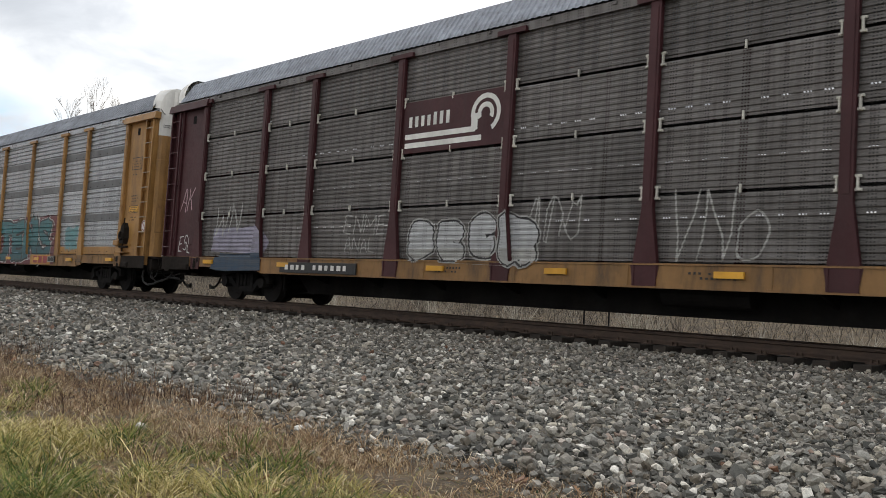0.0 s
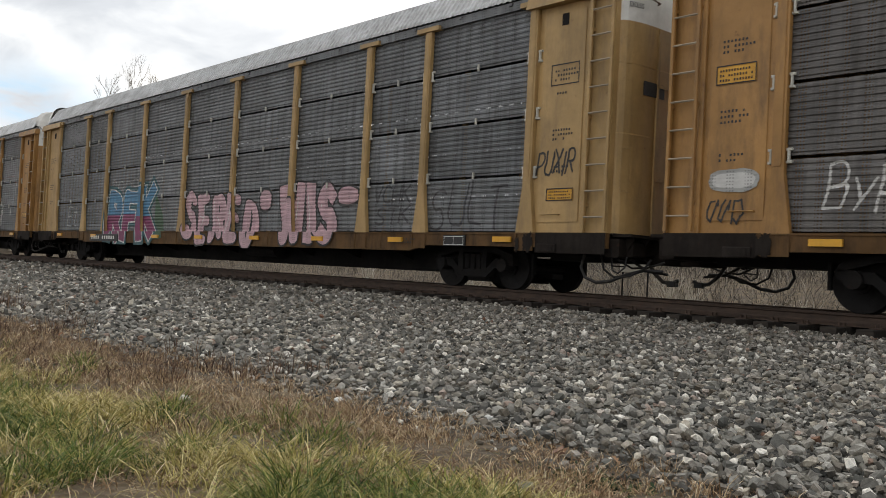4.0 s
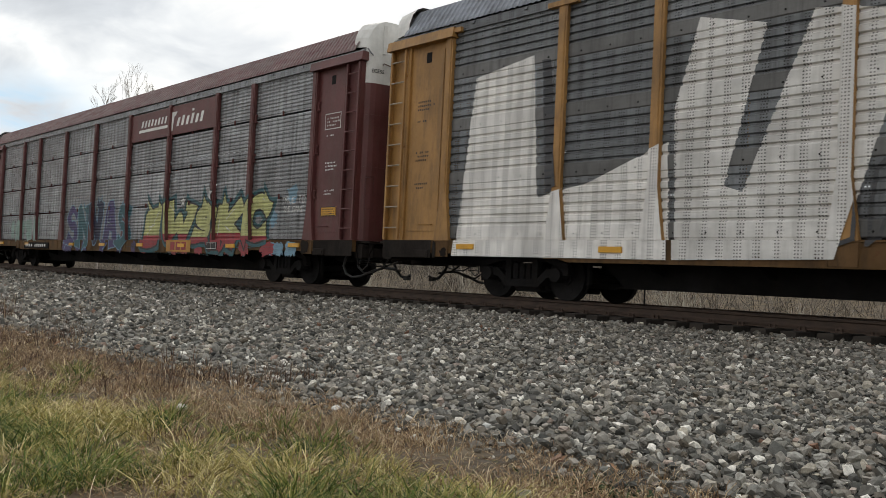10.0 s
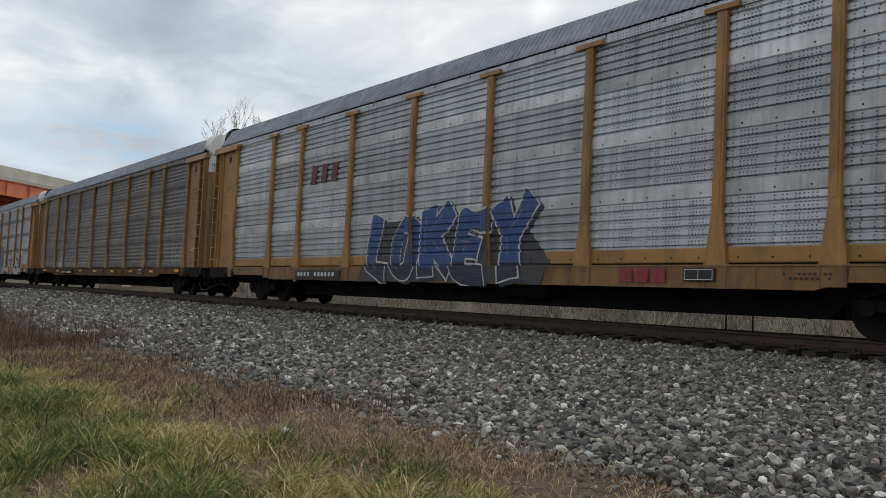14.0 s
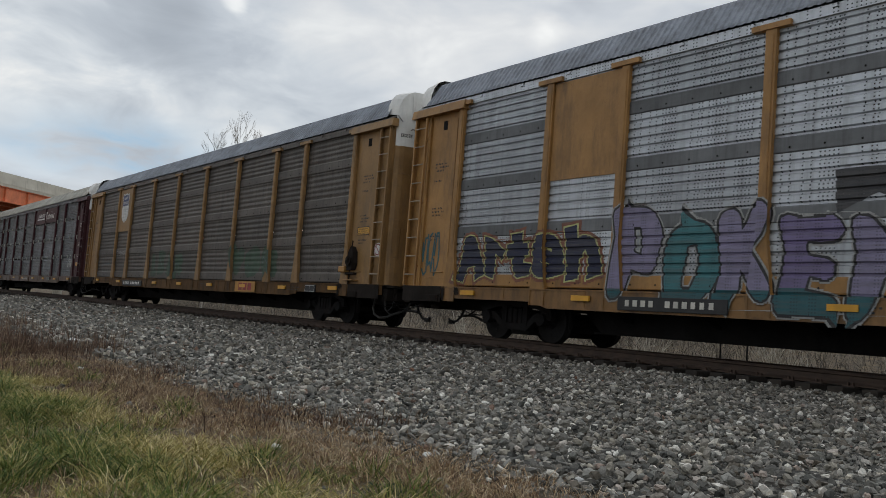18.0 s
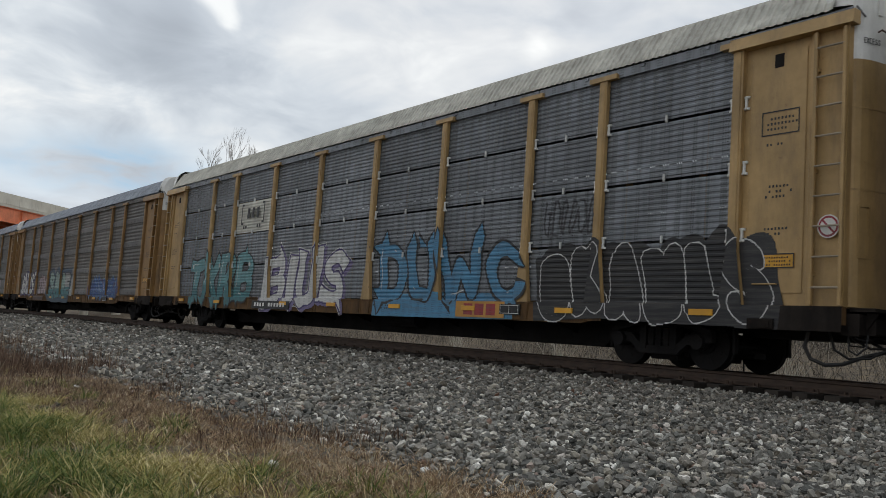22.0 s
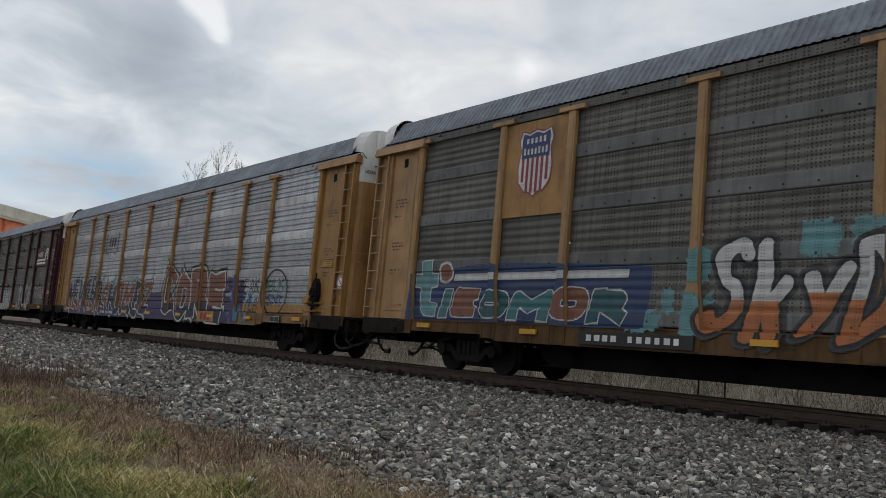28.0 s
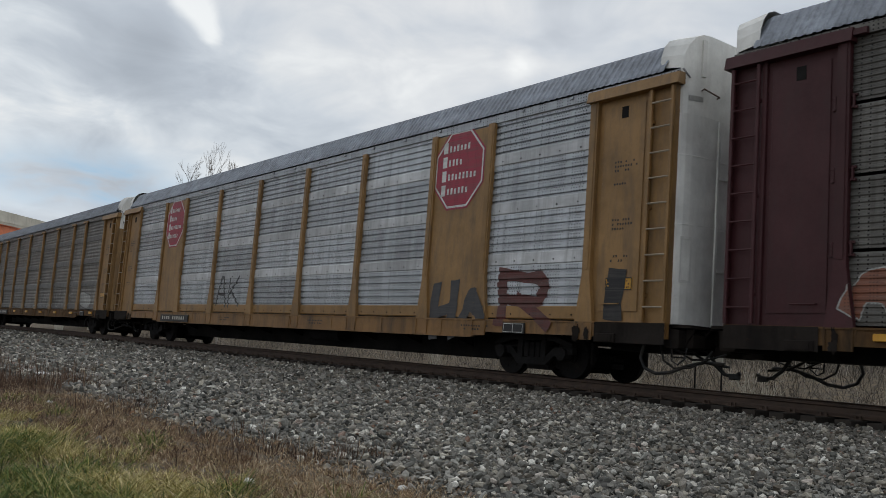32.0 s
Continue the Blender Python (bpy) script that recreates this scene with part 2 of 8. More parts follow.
HOOD = paint("hood_white_paint", (0.80, 0.79, 0.755), dirt=(0.42, 0.38, 0.33), wear=0.35, rust=0.15)
CREAM = paint("cream_paint", (0.62, 0.60, 0.53), wear=0.35)
WHITE = paint("white_stencil", (0.75, 0.74, 0.70), wear=0.2, rust=0.1)
BLACK = paint("black_plate", (0.012, 0.012, 0.013), dirt=(0.05, 0.045, 0.04), wear=0.3, rust=0.1)
IRON = paint("sooty_iron", (0.014, 0.013, 0.013), dirt=(0.026, 0.02, 0.016), wear=0.5, rough=0.9, rust=0.08, gloss=0.1)
RUBBER = paint("hose_rubber", (0.012, 0.012, 0.012), rough=0.6, rust=0.0)
ROD = paint("worn_steel_rod", (0.33, 0.27, 0.195), wear=0.4, rust=0.5)
SAFETY = paint("safety_yellow", (0.72, 0.36, 0.02), wear=0.2, rust=0.0, rough=0.4)
SILVER = sheet("bright_sheet", (0.525, 0.55, 0.58), (0.24, 0.235, 0.23), 0.4, 0.42, 0.7, 0.95, 0.5, True)
GREYSH = sheet("grey_sheet", (0.38, 0.39, 0.40), (0.14, 0.135, 0.13), 0.6, 0.45, 0.6)
DULL = sheet("dull_sheet", (0.20, 0.21, 0.22), (0.09, 0.088, 0.085), 0.6)
SLATE = sheet("slate_sheet", (0.235, 0.25, 0.27), (0.12, 0.12, 0.12), 0.5)
LILAC = sheet("lilac_grey_sheet", (0.172, 0.160, 0.154), (0.08, 0.07, 0.062), 0.6)
BROWN = sheet("brown_sheet", (0.20, 0.19, 0.176), (0.095, 0.086, 0.074), 0.5, punched=0.95, wide=True)
GRIMED = sheet("grimed_sheet", (0.112, 0.096, 0.082), (0.056, 0.045, 0.036), 0.55, punched=0.95, wide=True)
BAND_GRIMED = sheet("grimed_band", (0.12, 0.104, 0.09), (0.06, 0.05, 0.04), 0.5, punched=0.0)
DARKSH = sheet("dark_sheet", (0.145, 0.137, 0.126), (0.075, 0.066, 0.055), 0.5, punched=0.95, wide=True)
BAND_BRIGHT = sheet("bright_band", (0.62, 0.63, 0.64), (0.3, 0.29, 0.28), 0.4, metal=0.6, punched=0.0)
BAND_DARK = sheet("dark_band", (0.17, 0.175, 0.18), (0.1, 0.1, 0.1), 0.4, punched=0.0)
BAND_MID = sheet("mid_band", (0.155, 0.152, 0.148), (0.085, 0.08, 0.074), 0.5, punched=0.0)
ROOF_GREY = sheet("grey_roof", (0.30, 0.325, 0.37), (0.16, 0.16, 0.17), 0.5, punched=0.0)
ROOF_WHITE = sheet("white_roof", (0.60, 0.61, 0.62), (0.32, 0.30, 0.28), 0.5, metal=0.1, punched=0.0)
ROOF_CREAM = sheet("cream_roof", (0.56, 0.54, 0.47), (0.30, 0.27, 0.22), 0.5, metal=0.1, punched=0.0)
ROOF_MAROON = sheet("maroon_roof", (0.13, 0.055, 0.055), (0.32, 0.28, 0.26), 0.5, metal=0.1, punched=0.0)


# ---------------------------------------------------------------- mesh helpers
class Geo:
    """Collects vertices and faces of one mesh."""

    def __init__(self):
        self.v, self.f, self.m = [], [], []

    def face(self, idx, mi=0):
        self.f.append(idx), self.m.append(mi)

    def box(self, x0, x1, y0, y1, z0, z1, c=0.0, mi=0):
        """A box; c: chamfer of its long edges."""
        if c <= 0:
            b = len(self.v)
            self.v += [(x, y, z) for x in (x0, x1) for y in (y0, y1) for z in (z0, z1)]
            for q in ((0, 1, 3, 2), (4, 6, 7, 5), (0, 4, 5, 1), (2, 3, 7, 6), (0, 2, 6, 4), (1, 5, 7, 3)):
                self.face([b + i for i in q], mi)
            return
        dims = (x1 - x0, y1 - y0, z1 - z0)
        ax = dims.index(max(dims))
        if ax == 0:
            p = [(y0 + c, z0), (y1 - c, z0), (y1, z0 + c), (y1, z1 - c), (y1 - c, z1), (y0 + c, z1), (y0, z1 - c), (y0, z0 + c)]
            self.prism(p, "x", x0, x1, mi)
        elif ax == 1:
            p = [(x0 + c, z0), (x1 - c, z0), (x1, z0 + c), (x1, z1 - c), (x1 - c, z1), (x0 + c, z1), (x0, z1 - c), (x0, z0 + c)]
            self.prism(p, "y", y0, y1, mi)
        else:
            p = [(x0 + c, y0), (x1 - c, y0), (x1, y0 + c), (x1, y1 - c), (x1 - c, y1), (x0 + c, y1), (x0, y1 - c), (x0, y0 + c)]
            self.prism(p, "z", z0, z1, mi)

    def prism(self, poly, axis, a, b, mi=0):
        """A flat outline pushed along an axis."""
        n, s = len(poly), len(self.v)
        for d in (a, b):
            for p, q in poly:
                self.v.append({"x": (d, p, q), "y": (p, d, q), "z": (p, q, d)}[axis])
        for i in range(n):
            j = (i + 1) % n
            self.face([s + i, s + j, s + n + j, s + n + i], mi)
        self.face([s + i for i in range(n)][::-1], mi), self.face([s + n + i for i in range(n)], mi)

    def tube(self, pts, r, sides=6, mi=0):
        """A round bar along a line of points."""
        pts = [Vector(p) for p in pts]
        s = len(self.v)
        for i, p in enumerate(pts):
            d = (pts[min(i + 1, len(pts) - 1)] - pts[max(i - 1, 0)]).normalized()
            a = d.orthogonal().normalized() if abs(d.z) > 0.95 else d.cross(Vector((0, 0, 1))).normalized()
            b = d.cross(a)
            for k in range(sides):
                w = 2 * math.pi * k / sides
                self.v.append(tuple(p + a * (r * math.cos(w)) + b * (r * math.sin(w))))
        for i in range(len(pts) - 1):
            for k in range(sides):
                l = (k + 1) % sides
                self.face([s + i * sides + k, s + i * sides + l, s + (i + 1) * sides + l, s + (i + 1) * sides + k], mi)
        self.face([s + k for k in range(sides)][::-1], mi)
        e = s + (len(pts) - 1) * sides
        self.face([e + k for k in range(sides)], mi)

    def disc(self, x, y0, y1, z, r, sides=24, mi=0):
        self.prism([(x + r * math.cos(2 * math.pi * k / sides), z + r * math.sin(2 * math.pi * k / sides)) for k in range(sides)], "y", y0, y1, mi)

    def mesh(self, name, *mats):
        me = bpy.data.meshes.new(name)
        me.from_pydata(self.v, [], self.f)
        for mt in mats:
            me.materials.append(mt)
        if len(mats) > 1:
            me.polygons.foreach_set("material_index", self.m)
        bm = bmesh.new()
        bm.from_mesh(me)
        if name.startswith(("graffiti", "paint", "maker", "slogan")):
            bmesh.ops.remove_doubles(bm, verts=bm.verts, dist=0.0001)
        bmesh.ops.recalc_face_normals(bm, faces=bm.faces)
        bm.to_mesh(me)
        bm.free()
        return me


CACHE = {}


def cached(key, make, *mats):
    """One mesh for each shape and set of materials."""
    full = (key, *[m.name for m in mats])
    if full not in CACHE:
        CACHE[full] = make().mesh(key if isinstance(key, str) else key[0], *mats)
    return CACHE[full]


def part(name, me, parent, at=(0, 0, 0), turn=0.0, label=""):
    ob = new(name, me)
    ob.parent = parent
    ob.matrix_basis = pose(*at, 0, 0, turn)
    if label:
        ob["label"] = label
    return ob

# ---------------------------------------------------------------- the freight train
PITCH = 29.66                     # from coupling to coupling
HALF = 14.28                      # half a body's length
POSTS = (-12.44, -9.5, -7.5, -4.5, -1.5, 1.5, 4.5, 7.5, 9.5, 12.44)
ROWS = (1.09, 2.15, 3.21, 4.25)   # lower edges of the four rows of side sheets
ROW_H = (1.012, 1.012, 0.992, 0.955)
BAND_H = (1.058, 1.058, 1.038, 0.965)
SKIN = -1.45                      # the sheets' inner plane on the camera's side
POST_FACE = -1.56
SILL_FACE = -1.54
FLARE = 0.85                      # height of a post's flared foot


def profile(style, h):
    """Depth steps of a side sheet from its lower edge: (height, how far it stands out, material)."""
    out = []
    if style == "fine":
        n = 10
        p = (h - 0.02) / n
        out.append((0.0, 0.012, 0))
        for i in range(n):
            z = 0.01 + i * p
            out += [(z, 0.0, 0), (z + 0.30 * p, 0.0, 0), (z + 0.48 * p, 0.014, 0), (z + 0.82 * p, 0.014, 0)]
        out.append((h, 0.008, 0))
    elif style == "wave":
        band = 0.25
        out += [(0.0, 0.03, 1), (0.02, 0.038, 1), (band - 0.02, 0.038, 1), (band, 0.03, 0)]
        n = 5
        p = (h - band) / n
        for i in range(n):
            z = band + i * p
            out += [(z + 0.14 * p, 0.004, 0), (z + 0.30 * p, 0.0, 0), (z + 0.46 * p, 0.004, 0), (z + 0.64 * p, 0.012, 0), (z + 0.80 * p, 0.015, 0), (z + 0.95 * p, 0.012, 0)]
        out.append((h, 0.02, 0))
    else:
        band = 0.25
        out += [(0.0, 0.03, 1), (0.02, 0.042, 1), (band - 0.02, 0.042, 1), (band, 0.028, 0)]
        n = 5
        p = (h - band) / n
        for i in range(n):
            z = band + i * p
            out += [(z + 0.06 * p, 0.0, 0), (z + 0.24 * p, 0.0, 0), (z + 0.36 * p, 0.036, 0), (z + 0.94 * p, 0.036, 0)]
        out.append((h, 0.03, 0))
    return out


def sheet_geo(style, w, h):
    g = Geo()
    pr = profile(style, h)
    for z, d, _ in pr:
        g.v += [(-w / 2, -d, z), (w / 2, -d, z)]
    for i in range(len(pr) - 1):
        g.face([2 * i, 2 * i + 1, 2 * i + 3, 2 * i + 2], pr[i][2])
    # returned edges give the sheet thickness
    b = len(g.v)
    g.v += [(-w / 2, 0.02, 0), (w / 2, 0.02, 0), (-w / 2, 0.02, h), (w / 2, 0.02, h)]
    k = 2 * len(pr)
    g.face([b, b + 1, 1, 0]), g.face([k - 2, k - 1, b + 3, b + 2])
    if style != "fine":
        for i in range(max(2, round(w / 0.55))):
            x = -w / 2 + (i + 0.5) * w / max(2, round(w / 0.55))
            s = len(g.v)
            for k in range(6):
                a = k * math.pi / 3
                g.v += [(x + 0.018 * math.cos(a), -0.043, 0.085 + 0.018 * math.sin(a)), (x + 0.014 * math.cos(a), -0.052, 0.085 + 0.014 * math.sin(a))]
            for k in range(6):
                l = (k + 1) % 6
                g.face([s + 2 * k, s + 2 * l, s + 2 * l + 1, s + 2 * k + 1], 2)
            g.face([s + 2 * k + 1 for k in range(6)], 2)
    return g


def post_geo(cap):
    g = Geo()
    w, f, top = 0.095, 0.215, 5.2 - 1.05
    g.prism([(-f, 0), (f, 0), (w, FLARE), (w, top), (-w, top), (-w, FLARE)], "y", 0.0, 0.085)
    g.box(-w * 0.55, w * 0.55, -0.012, 0.0, FLARE + 0.1, top - 0.1)
    if cap:
        g.prism([(-0.34, top - 0.02), (0.34, top - 0.02), (0.34, top + 0.07), (-0.34, top + 0.07)], "y", -0.03, 0.085)
    return g


def foot_geo():
    """Gusset plate that ties a post to the sill."""
    g = Geo()
    g.prism([(-0.20, 0.0), (0.20, 0.0), (0.26, 0.33), (-0.26, 0.33)], "y", -0.006, 0.0)
    g.box(-0.215, -0.185, -0.02, 0.0, 0.0, 0.32)
    g.box(0.185, 0.215, -0.02, 0.0, 0.0, 0.32)
    return g


def clip_geo():
    """One white hinge bracket beside a post."""
    g = Geo()
    for dz in (-0.09, 0.09):
        g.box(-0.045, 0.045, -0.02, 0.02, dz - 0.02, dz + 0.02, 0.006)
    g.box(-0.016, 0.014, -0.035, 0.01, -0.1, 0.1, 0.004)
    return g


def seam_latch_geo():
    g = Geo()
    g.box(-0.014, 0.014, -0.045, 0.0, -0.06, 0.07, 0.004)
    return g


def roof_geo():
    """Cross-ribbed sheet from eave to eave."""
    g = Geo()
    prof = [(-1.545, 5.38), (-1.53, 5.44), (-1.20, 5.95), (-1.08, 6.01), (-0.6, 6.05), (0, 6.06), (0.6, 6.05), (1.08, 6.01), (1.20, 5.95), (1.53, 5.44), (1.545, 5.38)]
    nrm = []
    for i in range(len(prof)):
        a, b = prof[max(i - 1, 0)], prof[min(i + 1, len(prof) - 1)]
        d = Vector((b[0] - a[0], b[1] - a[1])).normalized()
        nrm.append((-d.y, d.x))
    p, x = 0.152, -HALF + 0.35
    xs = []
    while x < HALF - 0.35:
        xs += [(x, 0), (x + 0.45 * p, 0), (x + 0.58 * p, 0.022), (x + 0.87 * p, 0.022)]
        x += p
    k = len(prof)
    for x, d in xs:
        g.v += [(x, y + n[0] * d, z + n[1] * d) for (y, z), n in zip(prof, nrm)]
    for i in range(len(xs) - 1):
        for j in range(k - 1):
            g.face([i * k + j, i * k + j + 1, (i + 1) * k + j + 1, (i + 1) * k + j])
    return g


def eave_geo():
    """Fascia above the posts, with clips along it and the shadow gap under the roof's edge."""
    g = Geo()
    g.prism([(-1.525, 5.19), (-1.45, 5.19), (-1.45, 5.40), (-1.505, 5.355), (-1.525, 5.355)], "x", -HALF, HALF)
    for i in range(20):
        x = -13.2 + i * 26.4 / 19
        g.box(x - 0.04, x + 0.04, -1.55, -1.525, 5.29, 5.345)
    return g


def sill_geo():
    g = Geo()
    for z0, z1, y0, y1 in ((0.70, 1.03, -1.54, -1.47),):
        out = [(-HALF, 0.80), (-9.7, 0.80), (-9.2, 0.68), (9.2, 0.68), (9.7, 0.80), (HALF, 0.80), (HALF, 1.055), (-HALF, 1.055)]
        g.prism(out, "y", SILL_FACE, -1.46)
    g.box(-HALF, HALF, SILL_FACE - 0.02, SILL_FACE, 1.03, 1.06)
    for i in range(12):
        x = -12.9 + i * 25.8 / 11
        z0 = 0.72 if abs(x) < 9.1 else 0.83
        g.box(x - 0.04, x + 0.04, SILL_FACE - 0.012, SILL_FACE, z0, 1.03)
    return g


def center_sill_geo():
    g = Geo()
    out = [(-14.0, 0.60), (-12.2, 0.60), (-12.0, 0.72), (-9.3, 0.72), (-8.8, 0.30), (8.8, 0.30), (9.3, 0.72), (12.0, 0.72), (12.2, 0.60), (14.0, 0.60), (14.0, 0.98), (-14.0, 0.98)]
    g.prism(out, "y", -0.42, 0.42)
    g.box(-8.9, 8.9, -0.5, 0.5, 0.27, 0.30)
    for i in range(9):
        x = -8 + 2 * i
        g.prism([(-1.4, 0.80), (-0.42, 0.5), (0.42, 0.5), (1.4, 0.80), (1.4, 0.98), (-1.4, 0.98)], "x", x - 0.03, x + 0.03)
    return g


def deck_geo():
    g = Geo()
    g.box(-HALF + 0.05, HALF - 0.05, -1.46, 1.46, 0.98, 1.045, 0.01)
    return g


def side_frame_geo():
    """Cast side frame of a truck, with its two windows left open by the arms."""
    g = Geo()
    y0, y1 = -0.06, 0.06
    g.prism([(-1.12, 0.46), (-0.62, 0.40), (-0.40, 0.22), (0.40, 0.22), (0.62, 0.40), (1.12, 0.46), (1.12, 0.60), (0.60, 0.56), (0.36, 0.36), (-0.36, 0.36), (-0.60, 0.56), (-1.12, 0.60)], "y", y0, y1)
    g.prism([(-1.1, 0.56), (-0.55, 0.70), (0.55, 0.70), (1.1, 0.56), (1.1, 0.66), (0.5, 0.83), (-0.5, 0.83), (-1.1, 0.66)], "y", y0, y1)
    for x in (-0.33, 0.33):
        g.prism([(x - 0.07, 0.30), (x + 0.07, 0.30), (x + 0.07, 0.75), (x - 0.07, 0.75)], "y", y0 - 0.01, y1 + 0.01)
    for x in (-0.16, 0.0, 0.16):
        g.disc(x, y0 + 0.01, y1 - 0.01, 0.5, 0.07, 8)
        g.box(x - 0.06, x + 0.06, y0, y1, 0.37, 0.66, 0.01)
    for x in (-0.865, 0.865):
        g.disc(x, y0 - 0.07, y1, 0.455, 0.13, 12)
    return g


def wheelset_geo():
    g = Geo()
    for s in (-1, 1):
        y = s * 0.755
        g.disc(0, y - 0.065, y + 0.065, 0, 0.42, 28)
        g.disc(0, y - s * 0.065 - 0.02, y - s * 0.065 + 0.02, 0, 0.445, 28)
        g.disc(0, y + s * 0.06, y + s * 0.10, 0, 0.14, 12)
        for k in range(6):
            a = k * math.pi / 3
            g.box(0.26 * math.cos(a) - 0.035, 0.26 * math.cos(a) + 0.035, y + s * 0.062 - 0.012, y + s * 0.062 + 0.012, 0.26 * math.sin(a) - 0.035, 0.26 * math.sin(a) + 0.035)
    g.disc(0, -1.0, 1.0, 0, 0.085, 10)
    return g


def bolster_geo():
    g = Geo()
    g.prism([(-1.0, 0.45), (-0.5, 0.38), (0.5, 0.38), (1.0, 0.45), (1.0, 0.66), (-1.0, 0.66)], "x", -0.16, 0.16)
    g.box(-0.75, 0.75, -0.5, -0.42, 0.30, 0.36)
    return g


def coupler_geo():
    g = Geo()
    g.box(13.56, 14.61, -0.10, 0.10, 0.74, 0.95, 0.02)
    g.prism([(14.56, -0.16), (14.78, -0.18), (14.86, -0.04), (14.80, 0.10), (14.64, 0.16), (14.56, 0.14)], "z", 0.68, 0.98)
    g.box(14.01, 14.31, -0.3, 0.3, 0.66, 1.0, 0.03)
    return g


def hose_geo():
    """Air hose and cables that hang in loops at a car's end."""
    g = Geo()
    g.tube([(14.15, -0.35, 0.74), (14.3, -0.38, 0.64), (14.45, -0.39, 0.44), (14.62, -0.38, 0.30), (14.78, -0.36, 0.27), (14.9, -0.34, 0.34)], 0.034, 7)
    g.tube([(14.02, -0.62, 0.74), (14.25, -0.64, 0.58), (14.5, -0.64, 0.46), (14.86, -0.6, 0.42)], 0.024, 6)
    g.tube([(13.9, -0.9, 0.80), (14.1, -0.92, 0.62), (14.35, -0.9, 0.50), (14.6, -0.8, 0.52), (14.86, -0.7, 0.62)], 0.018, 5)
    g.box(14.72, 14.88, -0.41, -0.31, 0.22, 0.32, 0.015)
    return g


def end_sill_geo():
    """Grimy cross sill, draft-gear housing and walkway under the end door."""
    g = Geo()
    g.box(14.16, 14.44, -1.40, 1.40, 0.66, 0.97, 0.02)
    g.prism([(-1.36, 1.0), (1.36, 1.0), (1.36, 1.05), (-1.36, 1.05)], "x", 14.27, 14.64)
    g.box(14.3, 14.68, -0.42, 0.42, 0.58, 1.0, 0.03)
    for y in (-1.2, -0.8, 0.8, 1.2):
        g.prism([(14.44, 0.74), (14.62, 0.99), (14.44, 0.99)], "y", y - 0.015, y + 0.015)
    g.box(14.44, 14.56, -1.18, -0.86, 0.68, 0.92, 0.02)
    g.box(14.44, 14.52, 0.62, 1.1, 0.64, 0.9, 0.02)
    return g


def cable_geo():
    """Slack electric cable and brake hose hanging in wide loops from the end sill."""
    g = Geo()
    g.tube([(13.55, -1.18, 0.70), (13.50, -1.20, 0.48), (13.60, -1.20, 0.31), (13.82, -1.18, 0.23), (14.06, -1.12, 0.26), (14.3, -1.0, 0.38), (14.55, -0.85, 0.47), (14.84, -0.7, 0.46)], 0.030, 7)
    g.tube([(13.8, -1.05, 0.72), (13.9, -1.08, 0.46), (14.12, -1.08, 0.34), (14.38, -1.0, 0.36), (14.6, -0.9, 0.50), (14.7, -0.85, 0.66)], 0.02, 6)
    g.tube([(14.2, -1.25, 0.68), (14.24, -1.3, 0.46), (14.36, -1.3, 0.40), (14.46, -1.25, 0.5), (14.46, -1.2, 0.68)], 0.016, 5)
    return g


def lever_geo():
    g = Geo()
    g.tube([(14.28, -1.35, 0.80), (14.38, -1.35, 0.62), (14.44, -1.2, 0.60), (14.46, -0.25, 0.78)], 0.016, 5)
    g.tube([(14.28, -1.40, 0.80), (14.32, -1.42, 0.52), (14.32, -1.05, 0.52), (14.28, -1.02, 0.80)], 0.014, 5)
    return g


def end_line(n=7):
    """Plan of the rounded car end, from the camera's side to the far side."""
    near = []
    for k in range(n):
        a = radians(90 * k / (n - 1))
        near.append((14.26 + 0.22 * math.sin(a), -1.44 + 0.72 * (1 - math.cos(a))))
    return near + [(x, -y) for x, y in reversed(near)]


def on_corner(degrees, proud=0.0):
    """Plan place on the rounded corner of the car's end."""
    a = radians(degrees)
    return 14.26 + (0.22 + proud) * math.sin(a), -1.44 - proud * math.cos(a) + 0.72 * (1 - math.cos(a))


def end_door_geo():
    """Folding end door: a rounded leaf that closes the car's end, with seams and a small hatch."""
    g = Geo()
    line = end_line()
    g.prism(line + [(x - 0.06, y) for x, y in reversed(line)], "z", 1.06, 4.62)
    return g


def door_seam_geo():
    """A raised seam that runs round the door."""
    g, line = Geo(), end_line()
    g.prism([(x + 0.006, y * 1.004) for x, y in line] + [(x - 0.02, y) for x, y in reversed(line)], "z", 0.0, 0.022)
    return g


def hinge_rail_geo():
    g = Geo()
    g.box(14.47, 14.51, -0.03, 0.03, 1.1, 4.6, 0.006)
    return g


def door_bar_geo():
    g = Geo()
    g.box(14.495, 14.52, -0.57, -0.05, 0.0, 0.05)
    return g


def door_hatch_geo():
    """Raised frame of the small hatch low on the rounded door."""
    g = Geo()
    line = end_line(25)[7:15]
    out, back = [(x + 0.012, y - 0.012) for x, y in line], [(x - 0.02, y + 0.02) for x, y in reversed(line)]
    g.prism(out + back, "z", 1.75, 1.79)
    g.prism(out + back, "z", 2.48, 2.52)
    for i in (0, 6):
        q = [out[i], out[i + 1], line[i + 1], line[i]]
        g.prism(q, "z", 1.79, 2.48)
    return g


def leaf_geo():
    """Outer door leaf at one end, with its hinge rail."""
    g = Geo()
    line = end_line(25)[15:25]
    g.prism([(x + 0.012, y - 0.004) for x, y in line] + [(x - 0.01, y) for x, y in reversed(line)], "z", 1.08, 5.2)
    for k in range(6):
        g.box(14.46, 14.53, -0.78, -0.70, 1.3 + 0.62 * k, 1.44 + 0.62 * k, 0.01)
    return g


